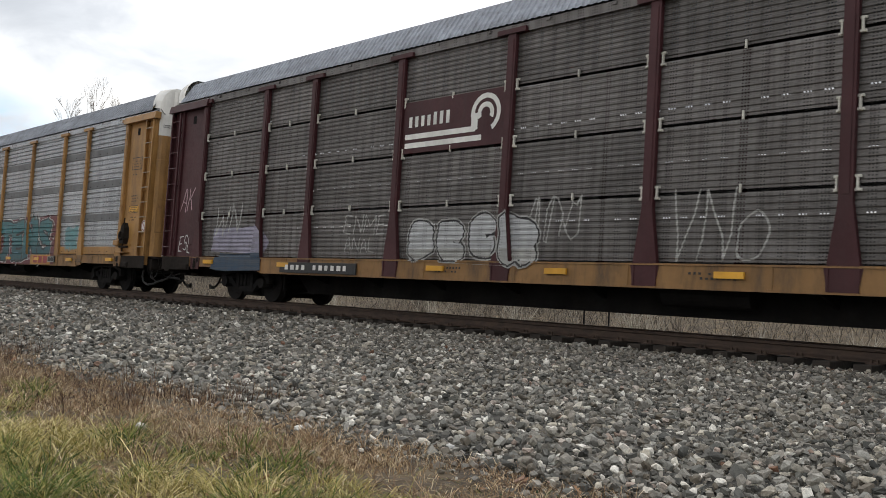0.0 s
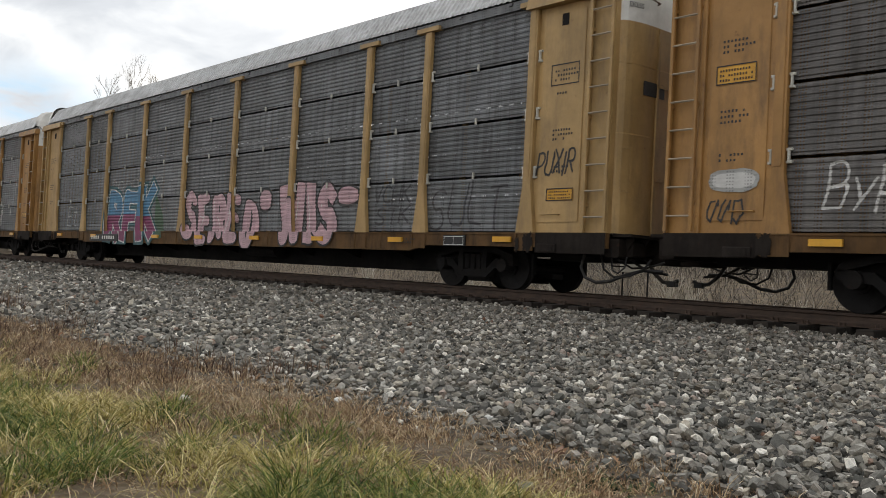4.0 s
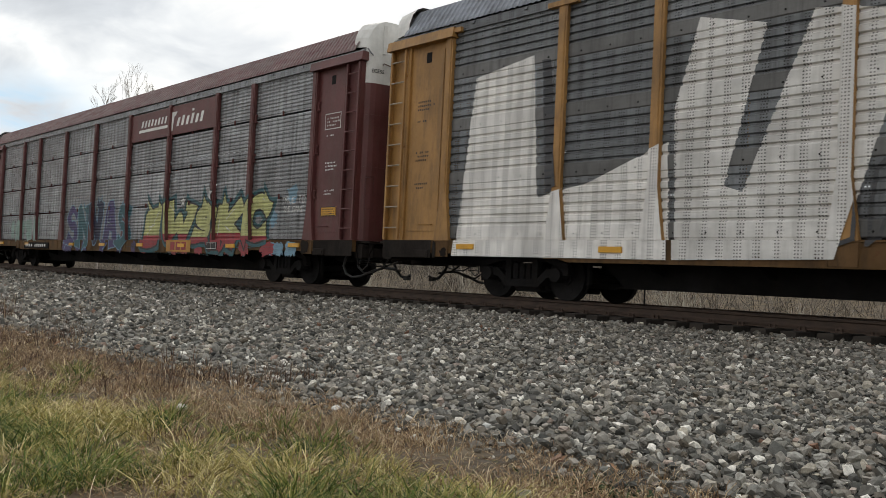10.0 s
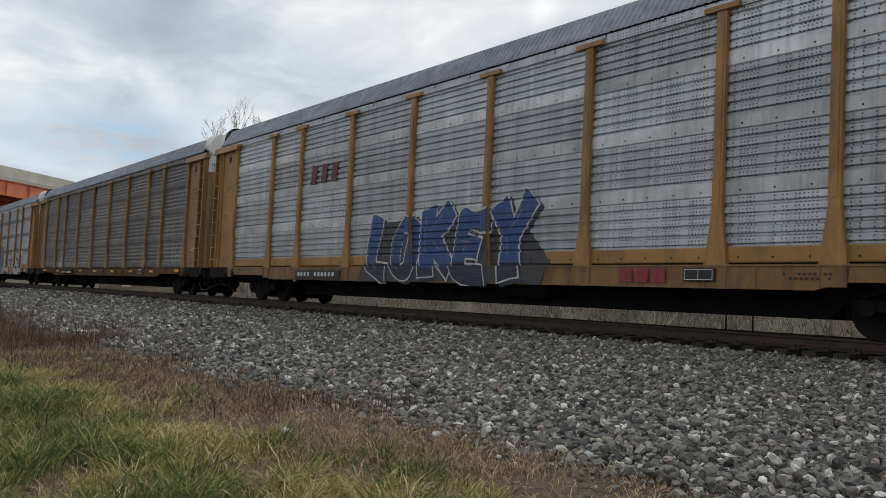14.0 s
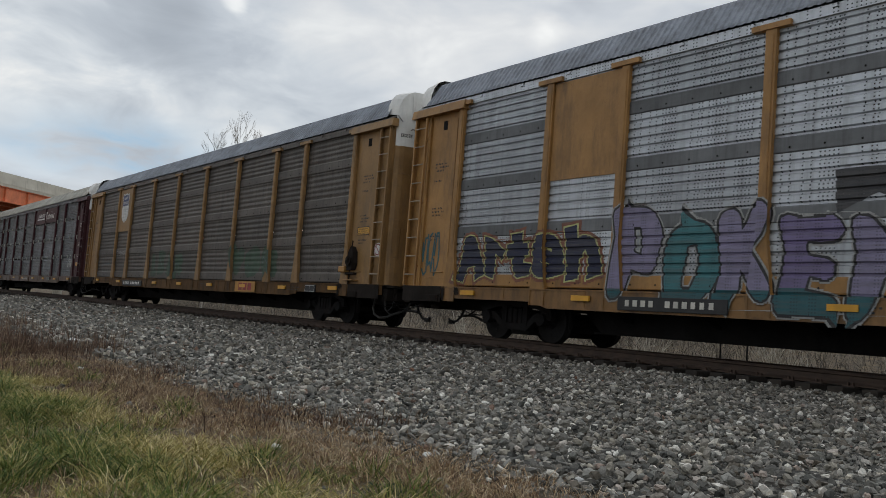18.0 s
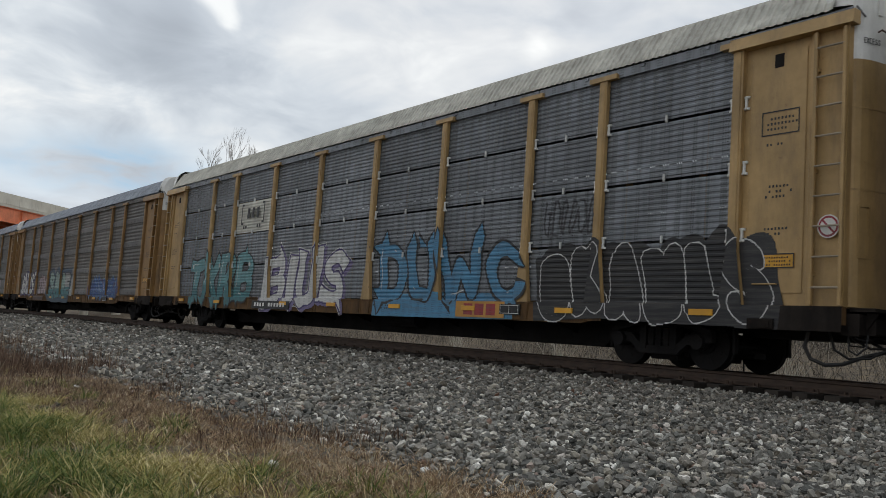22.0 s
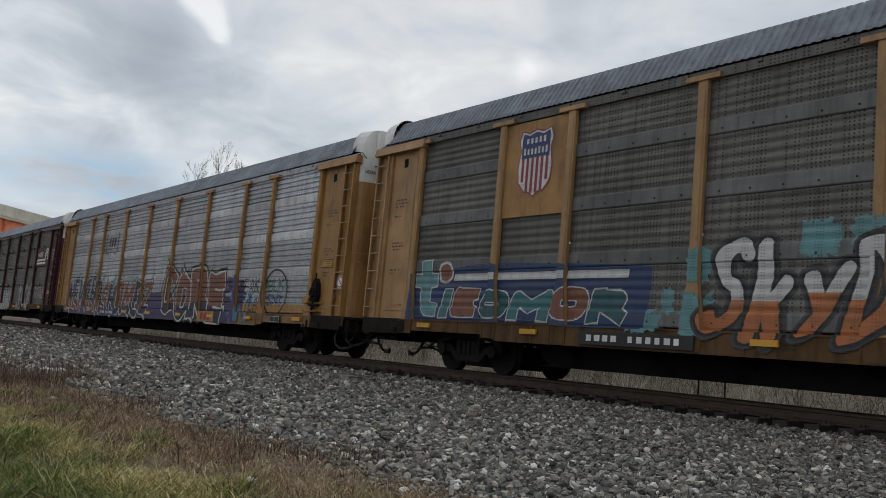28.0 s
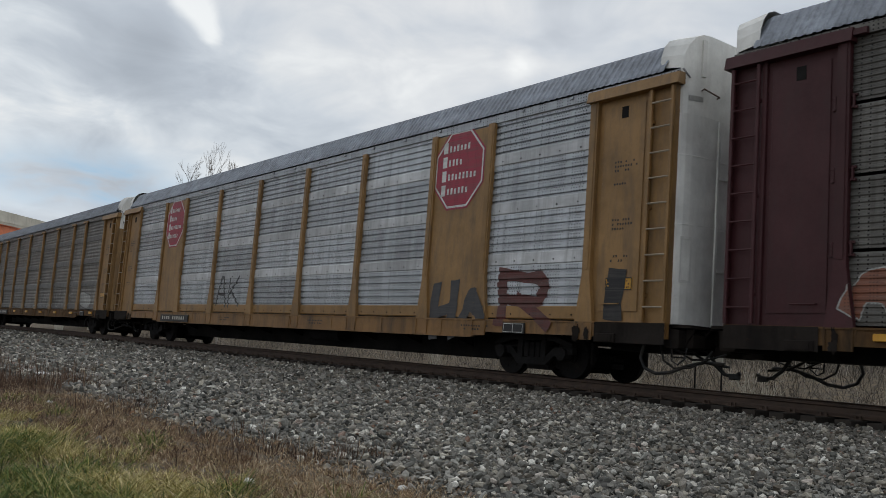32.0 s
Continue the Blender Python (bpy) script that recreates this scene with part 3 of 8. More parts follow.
def end_hood_geo():
    g = Geo()
    line = end_line()
    half = [5.42, 5.64, 5.84, 5.98, 6.05, 6.06, 6.06]
    top = half + half[::-1]
    for (x, y), z in zip(line, top):
        g.v += [(x, y, 4.62), (x, y, z), (13.86, y * 1.03, z + 0.05)]
    for i in range(len(line) - 1):
        for k in (0, 1):
            g.face([3 * i + k, 3 * (i + 1) + k, 3 * (i + 1) + k + 1, 3 * i + k + 1])
    return g


def hood_batten_geo():
    """Upright stiffener on the hood's rounded corner."""
    g = Geo()
    a, b = on_corner(58), on_corner(66)
    g.prism([a, b, (b[0] + 0.03, b[1] - 0.012), (a[0] + 0.03, a[1] - 0.012)], "z", 5.3, 5.95)
    return g


def hood_strap_geo():
    """Short slanting strap low on the hood."""
    g = Geo()
    p = [(*on_corner(d), z) for d, z in ((12, 5.40), (22, 5.33), (34, 5.24))]
    g.tube([(x + 0.005, y - 0.006, z) for x, y, z in p], 0.016, 5)
    return g


def hood_handle_geo():
    """Bent rod handle that stands off the hood."""
    g = Geo()
    a, b = on_corner(60), on_corner(88)
    g.tube([(a[0], a[1], 5.06), (a[0] + 0.07, a[1] - 0.03, 5.07), (b[0] + 0.08, b[1] + 0.02, 5.0), (b[0], b[1] + 0.05, 5.0)], 0.014, 5)
    return g


def end_panel_geo():
    """Plain side panel and corner post at a car's end."""
    g = Geo()
    g.box(12.52, HALF, -1.47, -1.44, 1.055, 5.18)
    g.box(13.68, 13.76, -1.53, -1.44, 1.055, 5.18, 0.01)
    g.box(12.66, 13.60, -1.487, -1.47, 1.25, 4.95, 0.006)
    g.box(HALF - 0.03, HALF, -1.55, 1.47 - 2.9, 1.055, 5.18)
    return g


def vent_slot_geo():
    """Dark notch at the top of an end panel."""
    g = Geo()
    g.box(13.05, 13.21, -1.495, -1.47, 4.72, 4.93, 0.006)
    return g


def grab_iron_geo():
    g = Geo()
    g.tube([(12.8, -1.47, 1.38), (12.8, -1.53, 1.38), (13.2, -1.53, 1.38), (13.2, -1.47, 1.38)], 0.011, 5)
    return g


def header_geo():
    g = Geo()
    g.prism([(-1.64, 5.10), (-1.44, 5.10), (-1.44, 5.30), (-1.60, 5.30)], "x", 12.30, 14.38)
    return g


def ladder_geo():
    g = Geo()
    for x in (13.79, 14.24):
        g.box(x - 0.028, x + 0.028, -1.60, -1.545, 1.08, 5.08, 0.008)
    for z in (1.5, 3.0, 4.5):
        for x in (13.79, 14.24):
            g.box(x - 0.02, x + 0.02, -1.56, -1.45, z, z + 0.05)
    return g


def rung_geo():
    g = Geo()
    g.tube([(13.79, -1.585, 0), (14.24, -1.585, 0)], 0.0165, 6)
    return g


def far_side_geo(style):
    """The side away from the track's near edge: its sheets and posts in one."""
    g = Geo()
    for r, h in zip(ROWS, ROW_H):
        s = len(g.v)
        pr = profile(style, h)
        for z, d, _ in pr:
            g.v += [(-12.5, 1.45 + d, r + z), (12.5, 1.45 + d, r + z)]
        for i in range(len(pr) - 1):
            g.face([s + 2 * i, s + 2 * i + 1, s + 2 * i + 3, s + 2 * i + 2])
    for x in POSTS:
        g.box(x - 0.1, x + 0.1, 1.44, 1.56, 1.055, 5.2, mi=1)
    for s in (-1, 1):
        a, b = sorted((s * 12.5, s * HALF))
        g.box(a, b, 1.44, 1.5, 1.055, 5.2, mi=1)
    return g


def reservoir_geo():
    g = Geo()
    g.tube([(-0.75, 0, 0), (-0.68, 0, 0), (0.68, 0, 0), (0.75, 0, 0)], 0.2, 14)
    g.box(-0.5, -0.44, -0.03, 0.03, 0.15, 0.42)
    g.box(0.44, 0.5, -0.03, 0.03, 0.15, 0.42)
    return g


def brake_rigging_geo():
    """Brake beams, shoes and rods hung between the wheels."""
    g = Geo()
    for s in (-1, 1):
        g.box(s * 0.36 - 0.06, s * 0.36 + 0.06, -0.72, 0.72, 0.16, 0.42, 0.01)
        for y in (-0.755, 0.755):
            g.box(s * 0.40 - 0.05, s * 0.40 + 0.05, y - 0.06, y + 0.06, 0.2, 0.6, 0.01)
            g.box(s * 1.34 - 0.03, s * 1.34 + 0.03, y - 0.05, y + 0.05, 0.3, 0.7, 0.01)
    g.box(-1.3, 1.3, -0.16, 0.16, 0.24, 0.34, 0.01)
    g.box(-0.30, 0.30, -0.9, 0.9, 0.13, 0.40, 0.02)
    g.tube([(-1.3, -0.5, 0.5), (1.3, -0.5, 0.5)], 0.02, 5)
    return g


def build_truck(car, x):
    truck = part("truck", cached("bolster", bolster_geo, IRON), car, (x, 0, 0), 0, "black cast-iron two-axle truck")
    for y in (-1.03, 1.03):
        part("side_frame", cached("side_frame", side_frame_geo, IRON), truck, (0, y, 0))
    part("brake_rigging", cached("brake_rigging", brake_rigging_geo, IRON), truck)
    for dx in (-0.865, 0.865):
        ws = part("wheelset", cached("wheelset", wheelset_geo, IRON), truck)
        ws.matrix_basis = Matrix.Identity(4)
        ws.matrix_parent_inverse = pose(dx, 0, 0.42)
        WHEELS.append(ws)


WHEELS, CAR_STYLE = [], {}
CARS = []


def build_car(label, frame_mat, skin_mat, style="fine", roof=None, sill=None, band=None, clips=None, caps=True, hood=None, door=None, foot=None, leaf=None):
    """One enclosed car carrier, built about the middle of its length at rail level."""
    car = new("autorack_car")
    tagged(car, label, "train car", "freight train")
    if style == "band" and skin_mat in (BROWN, DARKSH, GRIMED):
        style = "wave"
    CAR_STYLE[car.name] = style
    roof, sill, band = roof or ROOF_GREY, sill or (SILL_YELLOW if skin_mat is SILVER else SILL_GRIMY), band or BAND_MID
    part("roof", cached("roof", roof_geo, roof), car)
    for s in (0, 180):
        part("eave_rail", cached("eave_rail", eave_geo, skin_mat), car, turn=s)
        part("side_sill", cached("side_sill", sill_geo, sill), car, turn=s)
        leaf_door = part("end_door", cached("end_door", end_door_geo, door or frame_mat), car, turn=s)
        for z in (2.72, 3.9):
            part("door_seam", cached("door_seam", door_seam_geo, door or frame_mat), leaf_door, (0, 0, z))
        for y in (-0.02, -0.60):
            part("hinge_rail", cached("hinge_rail", hinge_rail_geo, door or frame_mat), leaf_door, (0, y, 0))
        for z in (2.0, 3.6):
            part("locking_bar", cached("locking_bar", door_bar_geo, door or frame_mat), leaf_door, (0, 0, z))
        part("door_hatch", cached("door_hatch", door_hatch_geo, door or frame_mat), car, turn=s)
        part("end_hood", cached("end_hood", end_hood_geo, hood or HOOD), car, turn=s)
        part("hood_batten", cached("hood_batten", hood_batten_geo, hood or HOOD), car, turn=s)
        part("hood_strap", cached("hood_strap", hood_strap_geo, GREYSH), car, turn=s, label="dull slanting strap")
        part("hood_handle", cached("hood_handle", hood_handle_geo, SILL_DARK), car, turn=s)
        part("coupler", cached("coupler", coupler_geo, IRON), car, turn=s)
        part("air_hose", cached("air_hose", hose_geo, RUBBER), car, turn=s)
        part("end_sill", cached("end_sill", end_sill_geo, GREASY), car, turn=s, label="greasy black end sill and walkway")
        part("jumper_cable", cached("jumper_cable", cable_geo, RUBBER), car, turn=s, label="slack black cable loops")
        part("uncoupling_lever", cached("uncoupling_lever", lever_geo, IRON), car, turn=s)
    for mirror in (1, -1):
        def flip(make):
            def made():
                g = make()
                g.v = [(mirror * x, y, z) for x, y, z in g.v]
                return g
            return made
        part("end_panel", cached(("end_panel", mirror), flip(end_panel_geo), frame_mat), car)
        part("vent_slot", cached(("vent_slot", mirror), flip(vent_slot_geo), IRON), car, label="dark notch")
        part("grab_iron", cached(("grab_iron", mirror), flip(grab_iron_geo), frame_mat), car)
        part("header", cached(("header", mirror), flip(header_geo), frame_mat), car)
        lad = part("ladder", cached(("ladder", mirror), flip(ladder_geo), frame_mat), car)
        for k in range(9):
            part("rung", cached(("rung", mirror), flip(rung_geo), frame_mat if frame_mat in (MAROON, MAROON_RED) else ROD), lad, (0, 0, 1.32 + 0.44 * k))
    if leaf:
        part("door_leaf", cached("door_leaf", leaf_geo, leaf), car, label="cream door leaf streaked with dirt")
    part("center_sill", cached("center_sill", center_sill_geo, IRON), car)
    part("deck", cached("deck", deck_geo, IRON), car)
    for x in (-10.65, 10.65):
        build_truck(car, x)
    part("air_reservoir", cached("air_reservoir", reservoir_geo, IRON), car, (2.2, -0.8, 0.62))
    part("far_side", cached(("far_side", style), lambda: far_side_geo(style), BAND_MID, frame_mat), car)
    for x in POSTS:
        part("side_post", cached(("side_post", caps), lambda: post_geo(caps), frame_mat), car, (x, POST_FACE, 1.05))
        part("post_foot", cached("post_foot", foot_geo, foot or sill), car, (x, SILL_FACE - 0.001, 0.71 if abs(x) < 9 else 0.82 - 0.09))
        if clips:
            for z in ROWS[1:]:
                for s in (-1, 1):
                    part("hinge_bracket", cached("hinge_bracket", clip_geo, clips), car, (x + s * 0.135, POST_FACE + 0.07, z))
    for a, b in zip(POSTS, POSTS[1:]):
        w = b - a - 0.17
        for r, (z, h) in enumerate(zip(ROWS, ROW_H if style == "fine" else BAND_H)):
            key = ("side_sheet", style, round(w, 2), h)
            mats = (skin_mat,) if style == "fine" else (skin_mat, frame_mat if r == 0 and skin_mat is SILVER else band, IRON)
            part("side_sheet", cached(key, lambda: sheet_geo(style, w, h), *mats), car, ((a + b) / 2, SKIN, z))
            if style == "fine" and r:
                part("seam_latch", cached("seam_latch", seam_latch_geo, IRON if clips is None else clips), car, ((a + b) / 2, SKIN - 0.02, z))
    CARS.append(car)
    return car

# ---------------------------------------------------------------- paint on the cars: lettering, signs, plates
KX = 1.045                        # from the lists' lengths along a car to its true ones


def surface_steps(style):
    """Heights at which a car's side changes depth, with the depth there."""
    st = [(0.62, -1.562), (0.75, -1.562), (0.85, -1.562), (0.95, -1.562), (1.058, -1.562), (1.062, SKIN - 0.02)]
    for r, h in zip(ROWS, ROW_H if style == "fine" else BAND_H):
        st += [(r + z, SKIN - d) for z, d, _ in profile(style, h)]
    return st


def finer(st, most=0.028):
    """The same steps, cut so that none is taller than most."""
    out = []
    for (za, ya), (zb, yb) in zip(st, st[1:]):
        n = max(1, math.ceil((zb - za) / most))
        out += [(za + (zb - za) * k / n, ya + (yb - ya) * k / n) for k in range(n)]
    return out + [st[-1]]


STEPS = {s: finer(surface_steps(s)) for s in ("fine", "band", "wave")}
STEPS["plate"] = [(0.02 * k, -1.512) for k in range(300)]


def crossings(seg, z):
    a, b = seg[:, 1], seg[:, 3]
    k = (a <= z) != (b <= z)
    q = seg[k]
    if not len(q):
        return []
    return sorted(q[:, 0] + (z - q[:, 1]) / (q[:, 3] - q[:, 1]) * (q[:, 2] - q[:, 0]))


def spans(outs, z):
    """Where any of several closed outlines covers a height, as merged stretches."""
    got = []
    for seg, lo, hi in outs:
        if lo <= z <= hi:
            c = crossings(seg, z)
            got += list(zip(c[::2], c[1::2]))
    got.sort()
    out = []
    for a, b in got:
        if out and a <= out[-1][1] + 0.002:
            out[-1][1] = max(out[-1][1], b)
        else:
            out.append([a, b])
    return [v for s in out for v in s]


def cut_out(keep, take):
    """Stretches of one list that the other leaves free."""
    out = []
    for a, b in zip(keep[::2], keep[1::2]):
        for c, d in zip(take[::2], take[1::2]):
            if d <= a or c >= b:
                continue
            if c > a:
                out += [a, c]
            a = d
        if b > a:
            out += [a, b]
    return out


def lay_all(g, segs, style, lift, mi, top=9.0, hole=()):
    """Lay several outlines, run together, on a car's side as one film of paint that follows ribs, posts and sill."""
    outs, holes = ([(s, s[:, [1, 3]].min(), s[:, [1, 3]].max()) for s in q] for q in (segs, hole))
    if not outs:
        return
    z0, z1 = min(o[1] for o in outs), min(top, max(o[2] for o in outs))
    x0, x1 = min(s[:, [0, 2]].min() for s in segs), max(s[:, [0, 2]].max() for s in segs)
    st = STEPS[style]
    for (za, ya), (zb, yb) in zip(st, st[1:]):
        if zb <= z0 or za >= z1 or zb - za < 0.003:
            continue
        fa, fb = max(0.0, (z0 - za) / (zb - za)), min(1.0, (z1 - za) / (zb - za))
        ha, hb = za + fa * (zb - za) + 2e-5, za + fb * (zb - za) - 2e-5
        da, db = ya + fa * (yb - ya), ya + fb * (yb - ya)
        A, B = (cut_out(spans(outs, z), spans(holes, z)) for z in (ha, hb))
        if len(A) != len(B) or not A:
            A = B = cut_out(spans(outs, (ha + hb) / 2), spans(holes, (ha + hb) / 2))
        mid = (ha + hb) / 2
        wa, wb = (0.097 + 0.12 * max(0.0, 1.9 - z) / 0.85 for z in (ha, hb))
        zones, la, lb = [], -14.3, -14.3
        for p in POSTS:
            if x0 - 0.5 < p < x1 + 0.5 and mid > 1.058:
                zones += [(la, p - wa, lb, p - wb, 0), (p - wa, p + wa, p - wb, p + wb, 1)]
                la, lb = p + wa, p + wb
        zones.append((la, 14.3, lb, 14.3, 0))
        for i in range(0, len(A) - 1, 2):
            for ra0, ra1, rb0, rb1, post in zones:
                a0, a1, b0, b1 = max(A[i], ra0), min(A[i + 1], ra1), max(B[i], rb0), min(B[i + 1], rb1)
                if a1 <= a0 and b1 <= b0:
                    continue
                a1, b1 = max(a0, a1), max(b0, b1)
                p = (POST_FACE - 0.014) if post else None
                if p is None and abs((a0 + a1) / 2) > 12.5 and mid > 1.058:
                    p = -1.489
                n = len(g.v)
                g.v += [(a0, (p or da) - lift, ha), (a1, (p or da) - lift, ha), (b1, (p or db) - lift, hb), (b0, (p or db) - lift, hb)]
                g.face([n, n + 1, n + 2, n + 3], mi)


def lay(g, seg, style, lift, mi):
    lay_all(g, [seg], style, lift, mi)


def ring(pts):
    p = np.array(pts, float)
    return np.concatenate([p, np.roll(p, -1, 0)], 1)


def blob(x0, x1, z0, z1, rng, wob=0.12, n=28, square=0.6):
    """An uneven rounded patch."""
    cx, cz, rx, rz = (x0 + x1) / 2, (z0 + z1) / 2, (x1 - x0) / 2, (z1 - z0) / 2
    pts = []
    for k in range(n):
        a = 2 * math.pi * k / n
        c, s = math.cos(a), math.sin(a)
        f = 1 + rng.uniform(-wob, wob)
        pts.append((cx + rx * f * math.copysign(abs(c) ** square, c), cz + rz * f * math.copysign(abs(s) ** square, s)))
    return ring(pts)


def stroke(pts, w):
    """Line pieces of some width, one outline each."""
    out = []
    for (x0, z0), (x1, z1) in zip(pts, pts[1:]):
        d = math.hypot(x1 - x0, z1 - z0) or 1
        ux, uz = (x1 - x0) / d * w / 2, (z1 - z0) / d * w / 2
        out.append(ring([(x0 - ux - uz, z0 - uz + ux), (x1 + ux - uz, z1 + uz + ux), (x1 + ux + uz, z1 + uz - ux), (x0 - ux + uz, z0 - uz - ux)]))
    return out


# skeletons of hand-drawn letters on a 10 x 10 grid (a stands for 10): strokes parted by |, round ones marked ~
SKELETON = {
    "A": "00 4a 6a a0|24 84", "B": "00 0a|~0a 7a 98 75 15|~15 85 a3 80 00", "C": "~99 6a 29 05 21 60 91", "D": "00 0a|~0a 5a 98 a5 92 50 00",
    "E": "9a 0a 00 90|05 75", "F": "9a 0a 00|05 75", "G": "~99 6a 29 05 21 60 91|91 95 65", "H": "00 0a|a0 aa|05 a5", "I": "50 5a", "K": "00 0a|9a 15|35 a0",
    "L": "0a 00 90", "M": "00 0a 54 aa a0", "N": "00 0a a0 aa", "O": "~5a 19 05 11 50 91 a5 99 5a", "P": "00 0a|~0a 7a 98 85 64 14", "R": "00 0a|~0a 7a 98 85 65 15|45 a0",
    "S": "~99 6a 29 17 45 75 93 81 40 01", "T": "5a 50|0a aa", "U": "~0a 03 20 50 80 a3 aa", "V": "0a 50 aa", "W": "0a 20 57 80 aa", "X": "0a a0|00 aa",
    "Y": "0a 55 aa|55 50", "Z": "0a aa 00 a0", "!": "5a 54|51 50", "e": "~15 95 89 5a 19 05 11 50 92", "c": "~89 5a 19 05 11 50 91", "t": "4a 42 60 90|07 87", "i": "50 57|5a 59",
    "o": "~57 26 04 11 50 91 a4 86 57", "n": "00 07|~05 47 86 90", "m": "00 07|~05 37 55 50|~55 77 a5 a0", "r": "00 07|~05 47 86", "k": "00 0a|86 13|34 90",
    "y": "07 52|a7 30", "d": "9a 90|~95 57 15 12 50 92", "g": "~96 57 24 32 62 96|~97 90 60 20", "h": "0a 00|~04 47 86 90", "l": "~5a 42 60 80", "u": "~07 02 30 70 a3|a7 a0", "a": "~95 57 15 12 50 92|97 90", "p": "00 07|~06 57 95 92 50 12", "s": "~86 57 25 54 83 50 11",
}


def spline(P, n=5):
    """A smooth line through points."""
    Q = [P[0], *P, P[-1]]
    if P[0] == P[-1]:
        Q[0], Q[-1] = P[-2], P[1]
    out = []
    for a, b, c, d in zip(Q, Q[1:], Q[2:], Q[3:]):
        for k in range(n):
            t = k / n
            out.append(tuple(0.5 * (2 * b[i] + (c[i] - a[i]) * t + (2 * a[i] - 5 * b[i] + 4 * c[i] - d[i]) * t * t + (3 * b[i] - a[i] - 3 * c[i] + d[i]) * t ** 3) for i in (0, 1)))
    return out + [P[-1]]


def strokes_of(ch):
    out = []
    for s in SKELETON[ch].split("|"):
        P = [(int(p[0], 11) / 10, int(p[1], 11) / 10) for p in s.lstrip("~").split()]
        out.append(spline(P) if s[0] == "~" else P)
    return out


def disc_ring(x, z, r, n=10):
    return [(x + r * math.cos(2 * math.pi * k / n), z + r * math.sin(2 * math.pi * k / n)) for k in range(n)]


def fat_line(P, w, grow, cap, thin=0.8):
    """Outlines of one stroke: a body for each length, rounded at its joints, its ends round, square or flared."""
    out = []
    last = len(P) - 2
    for i, ((x0, z0), (x1, z1)) in enumerate(zip(P, P[1:])):
        d = math.hypot(x1 - x0, z1 - z0) or 1e-6
        ux, uz = (x1 - x0) / d, (z1 - z0) / d
        r = w / 2 * (1 - (1 - thin) * abs(ux)) + grow
        e0 = (w / 2 + grow) if i == 0 and cap != "round" else 0
        e1 = (w / 2 + grow) if i == last and cap != "round" else 0
        f0, f1 = (1.32 if cap == "flare" and i == 0 else 1.0), (1.32 if cap == "flare" and i == last else 1.0)
        a, b = (x0 - ux * e0, z0 - uz * e0), (x1 + ux * e1, z1 + uz * e1)
        out.append([(a[0] - uz * r * f0, a[1] + ux * r * f0), (b[0] - uz * r * f1, b[1] + ux * r * f1), (b[0] + uz * r * f1, b[1] - ux * r * f1), (a[0] + uz * r * f0, a[1] - ux * r * f0)])
        if cap == "point":
            for on, (px, pz), s in ((i == 0, a, -1), (i == last, b, 1)):
                if on:
                    out.append([(px - uz * r, pz + ux * r), (px + uz * r, pz - ux * r), (px + s * ux * w * 0.9, pz + s * uz * w * 0.9)])
        if i > 0 or cap == "round":
            out.append(disc_ring(x0, z0, r))
        if i == last and cap == "round":
            out.append(disc_ring(x1, z1, r))
    return out


class Bend:
    """The slow waves and lean of a spraying arm."""

    def __init__(self, rng, h, amount, lean, zmid):
        self.k, self.h, self.a, self.lean, self.zm = 4.2 / max(h, 0.3), h * amount, [rng.uniform(0, 6.28) for _ in range(4)], lean, zmid

    def ring(self, pts):
        P = np.array([(p[0] + (q[0] - p[0]) * t, p[1] + (q[1] - p[1]) * t) for p, q in zip(pts, pts[1:] + pts[:1]) for t in ((0, 0.33, 0.67) if math.dist(p, q) > 0.2 else (0,))])
        X, Z = P[:, 0].copy(), P[:, 1].copy()
        a, b, c, d = self.a
        P[:, 0] = X + self.lean * (Z - self.zm) + self.h * (0.05 * np.sin(self.k * Z + a) + 0.02 * np.sin(2.3 * self.k * Z + 1.7 * self.k * X + b))
        P[:, 1] = Z + self.h * (0.045 * np.sin(self.k * 0.8 * X + c) + 0.02 * np.sin(2.1 * self.k * X + 1.3 * self.k * Z + d))
        return np.concatenate([P, np.roll(P, -1, 0)], 1)


WIDTHS = {"I": 0.5, "!": 0.5, "i": 0.45, "M": 1.3, "W": 1.35, "m": 1.3, "L": 0.85, "t": 0.8, "r": 0.75, " ": 0.5}


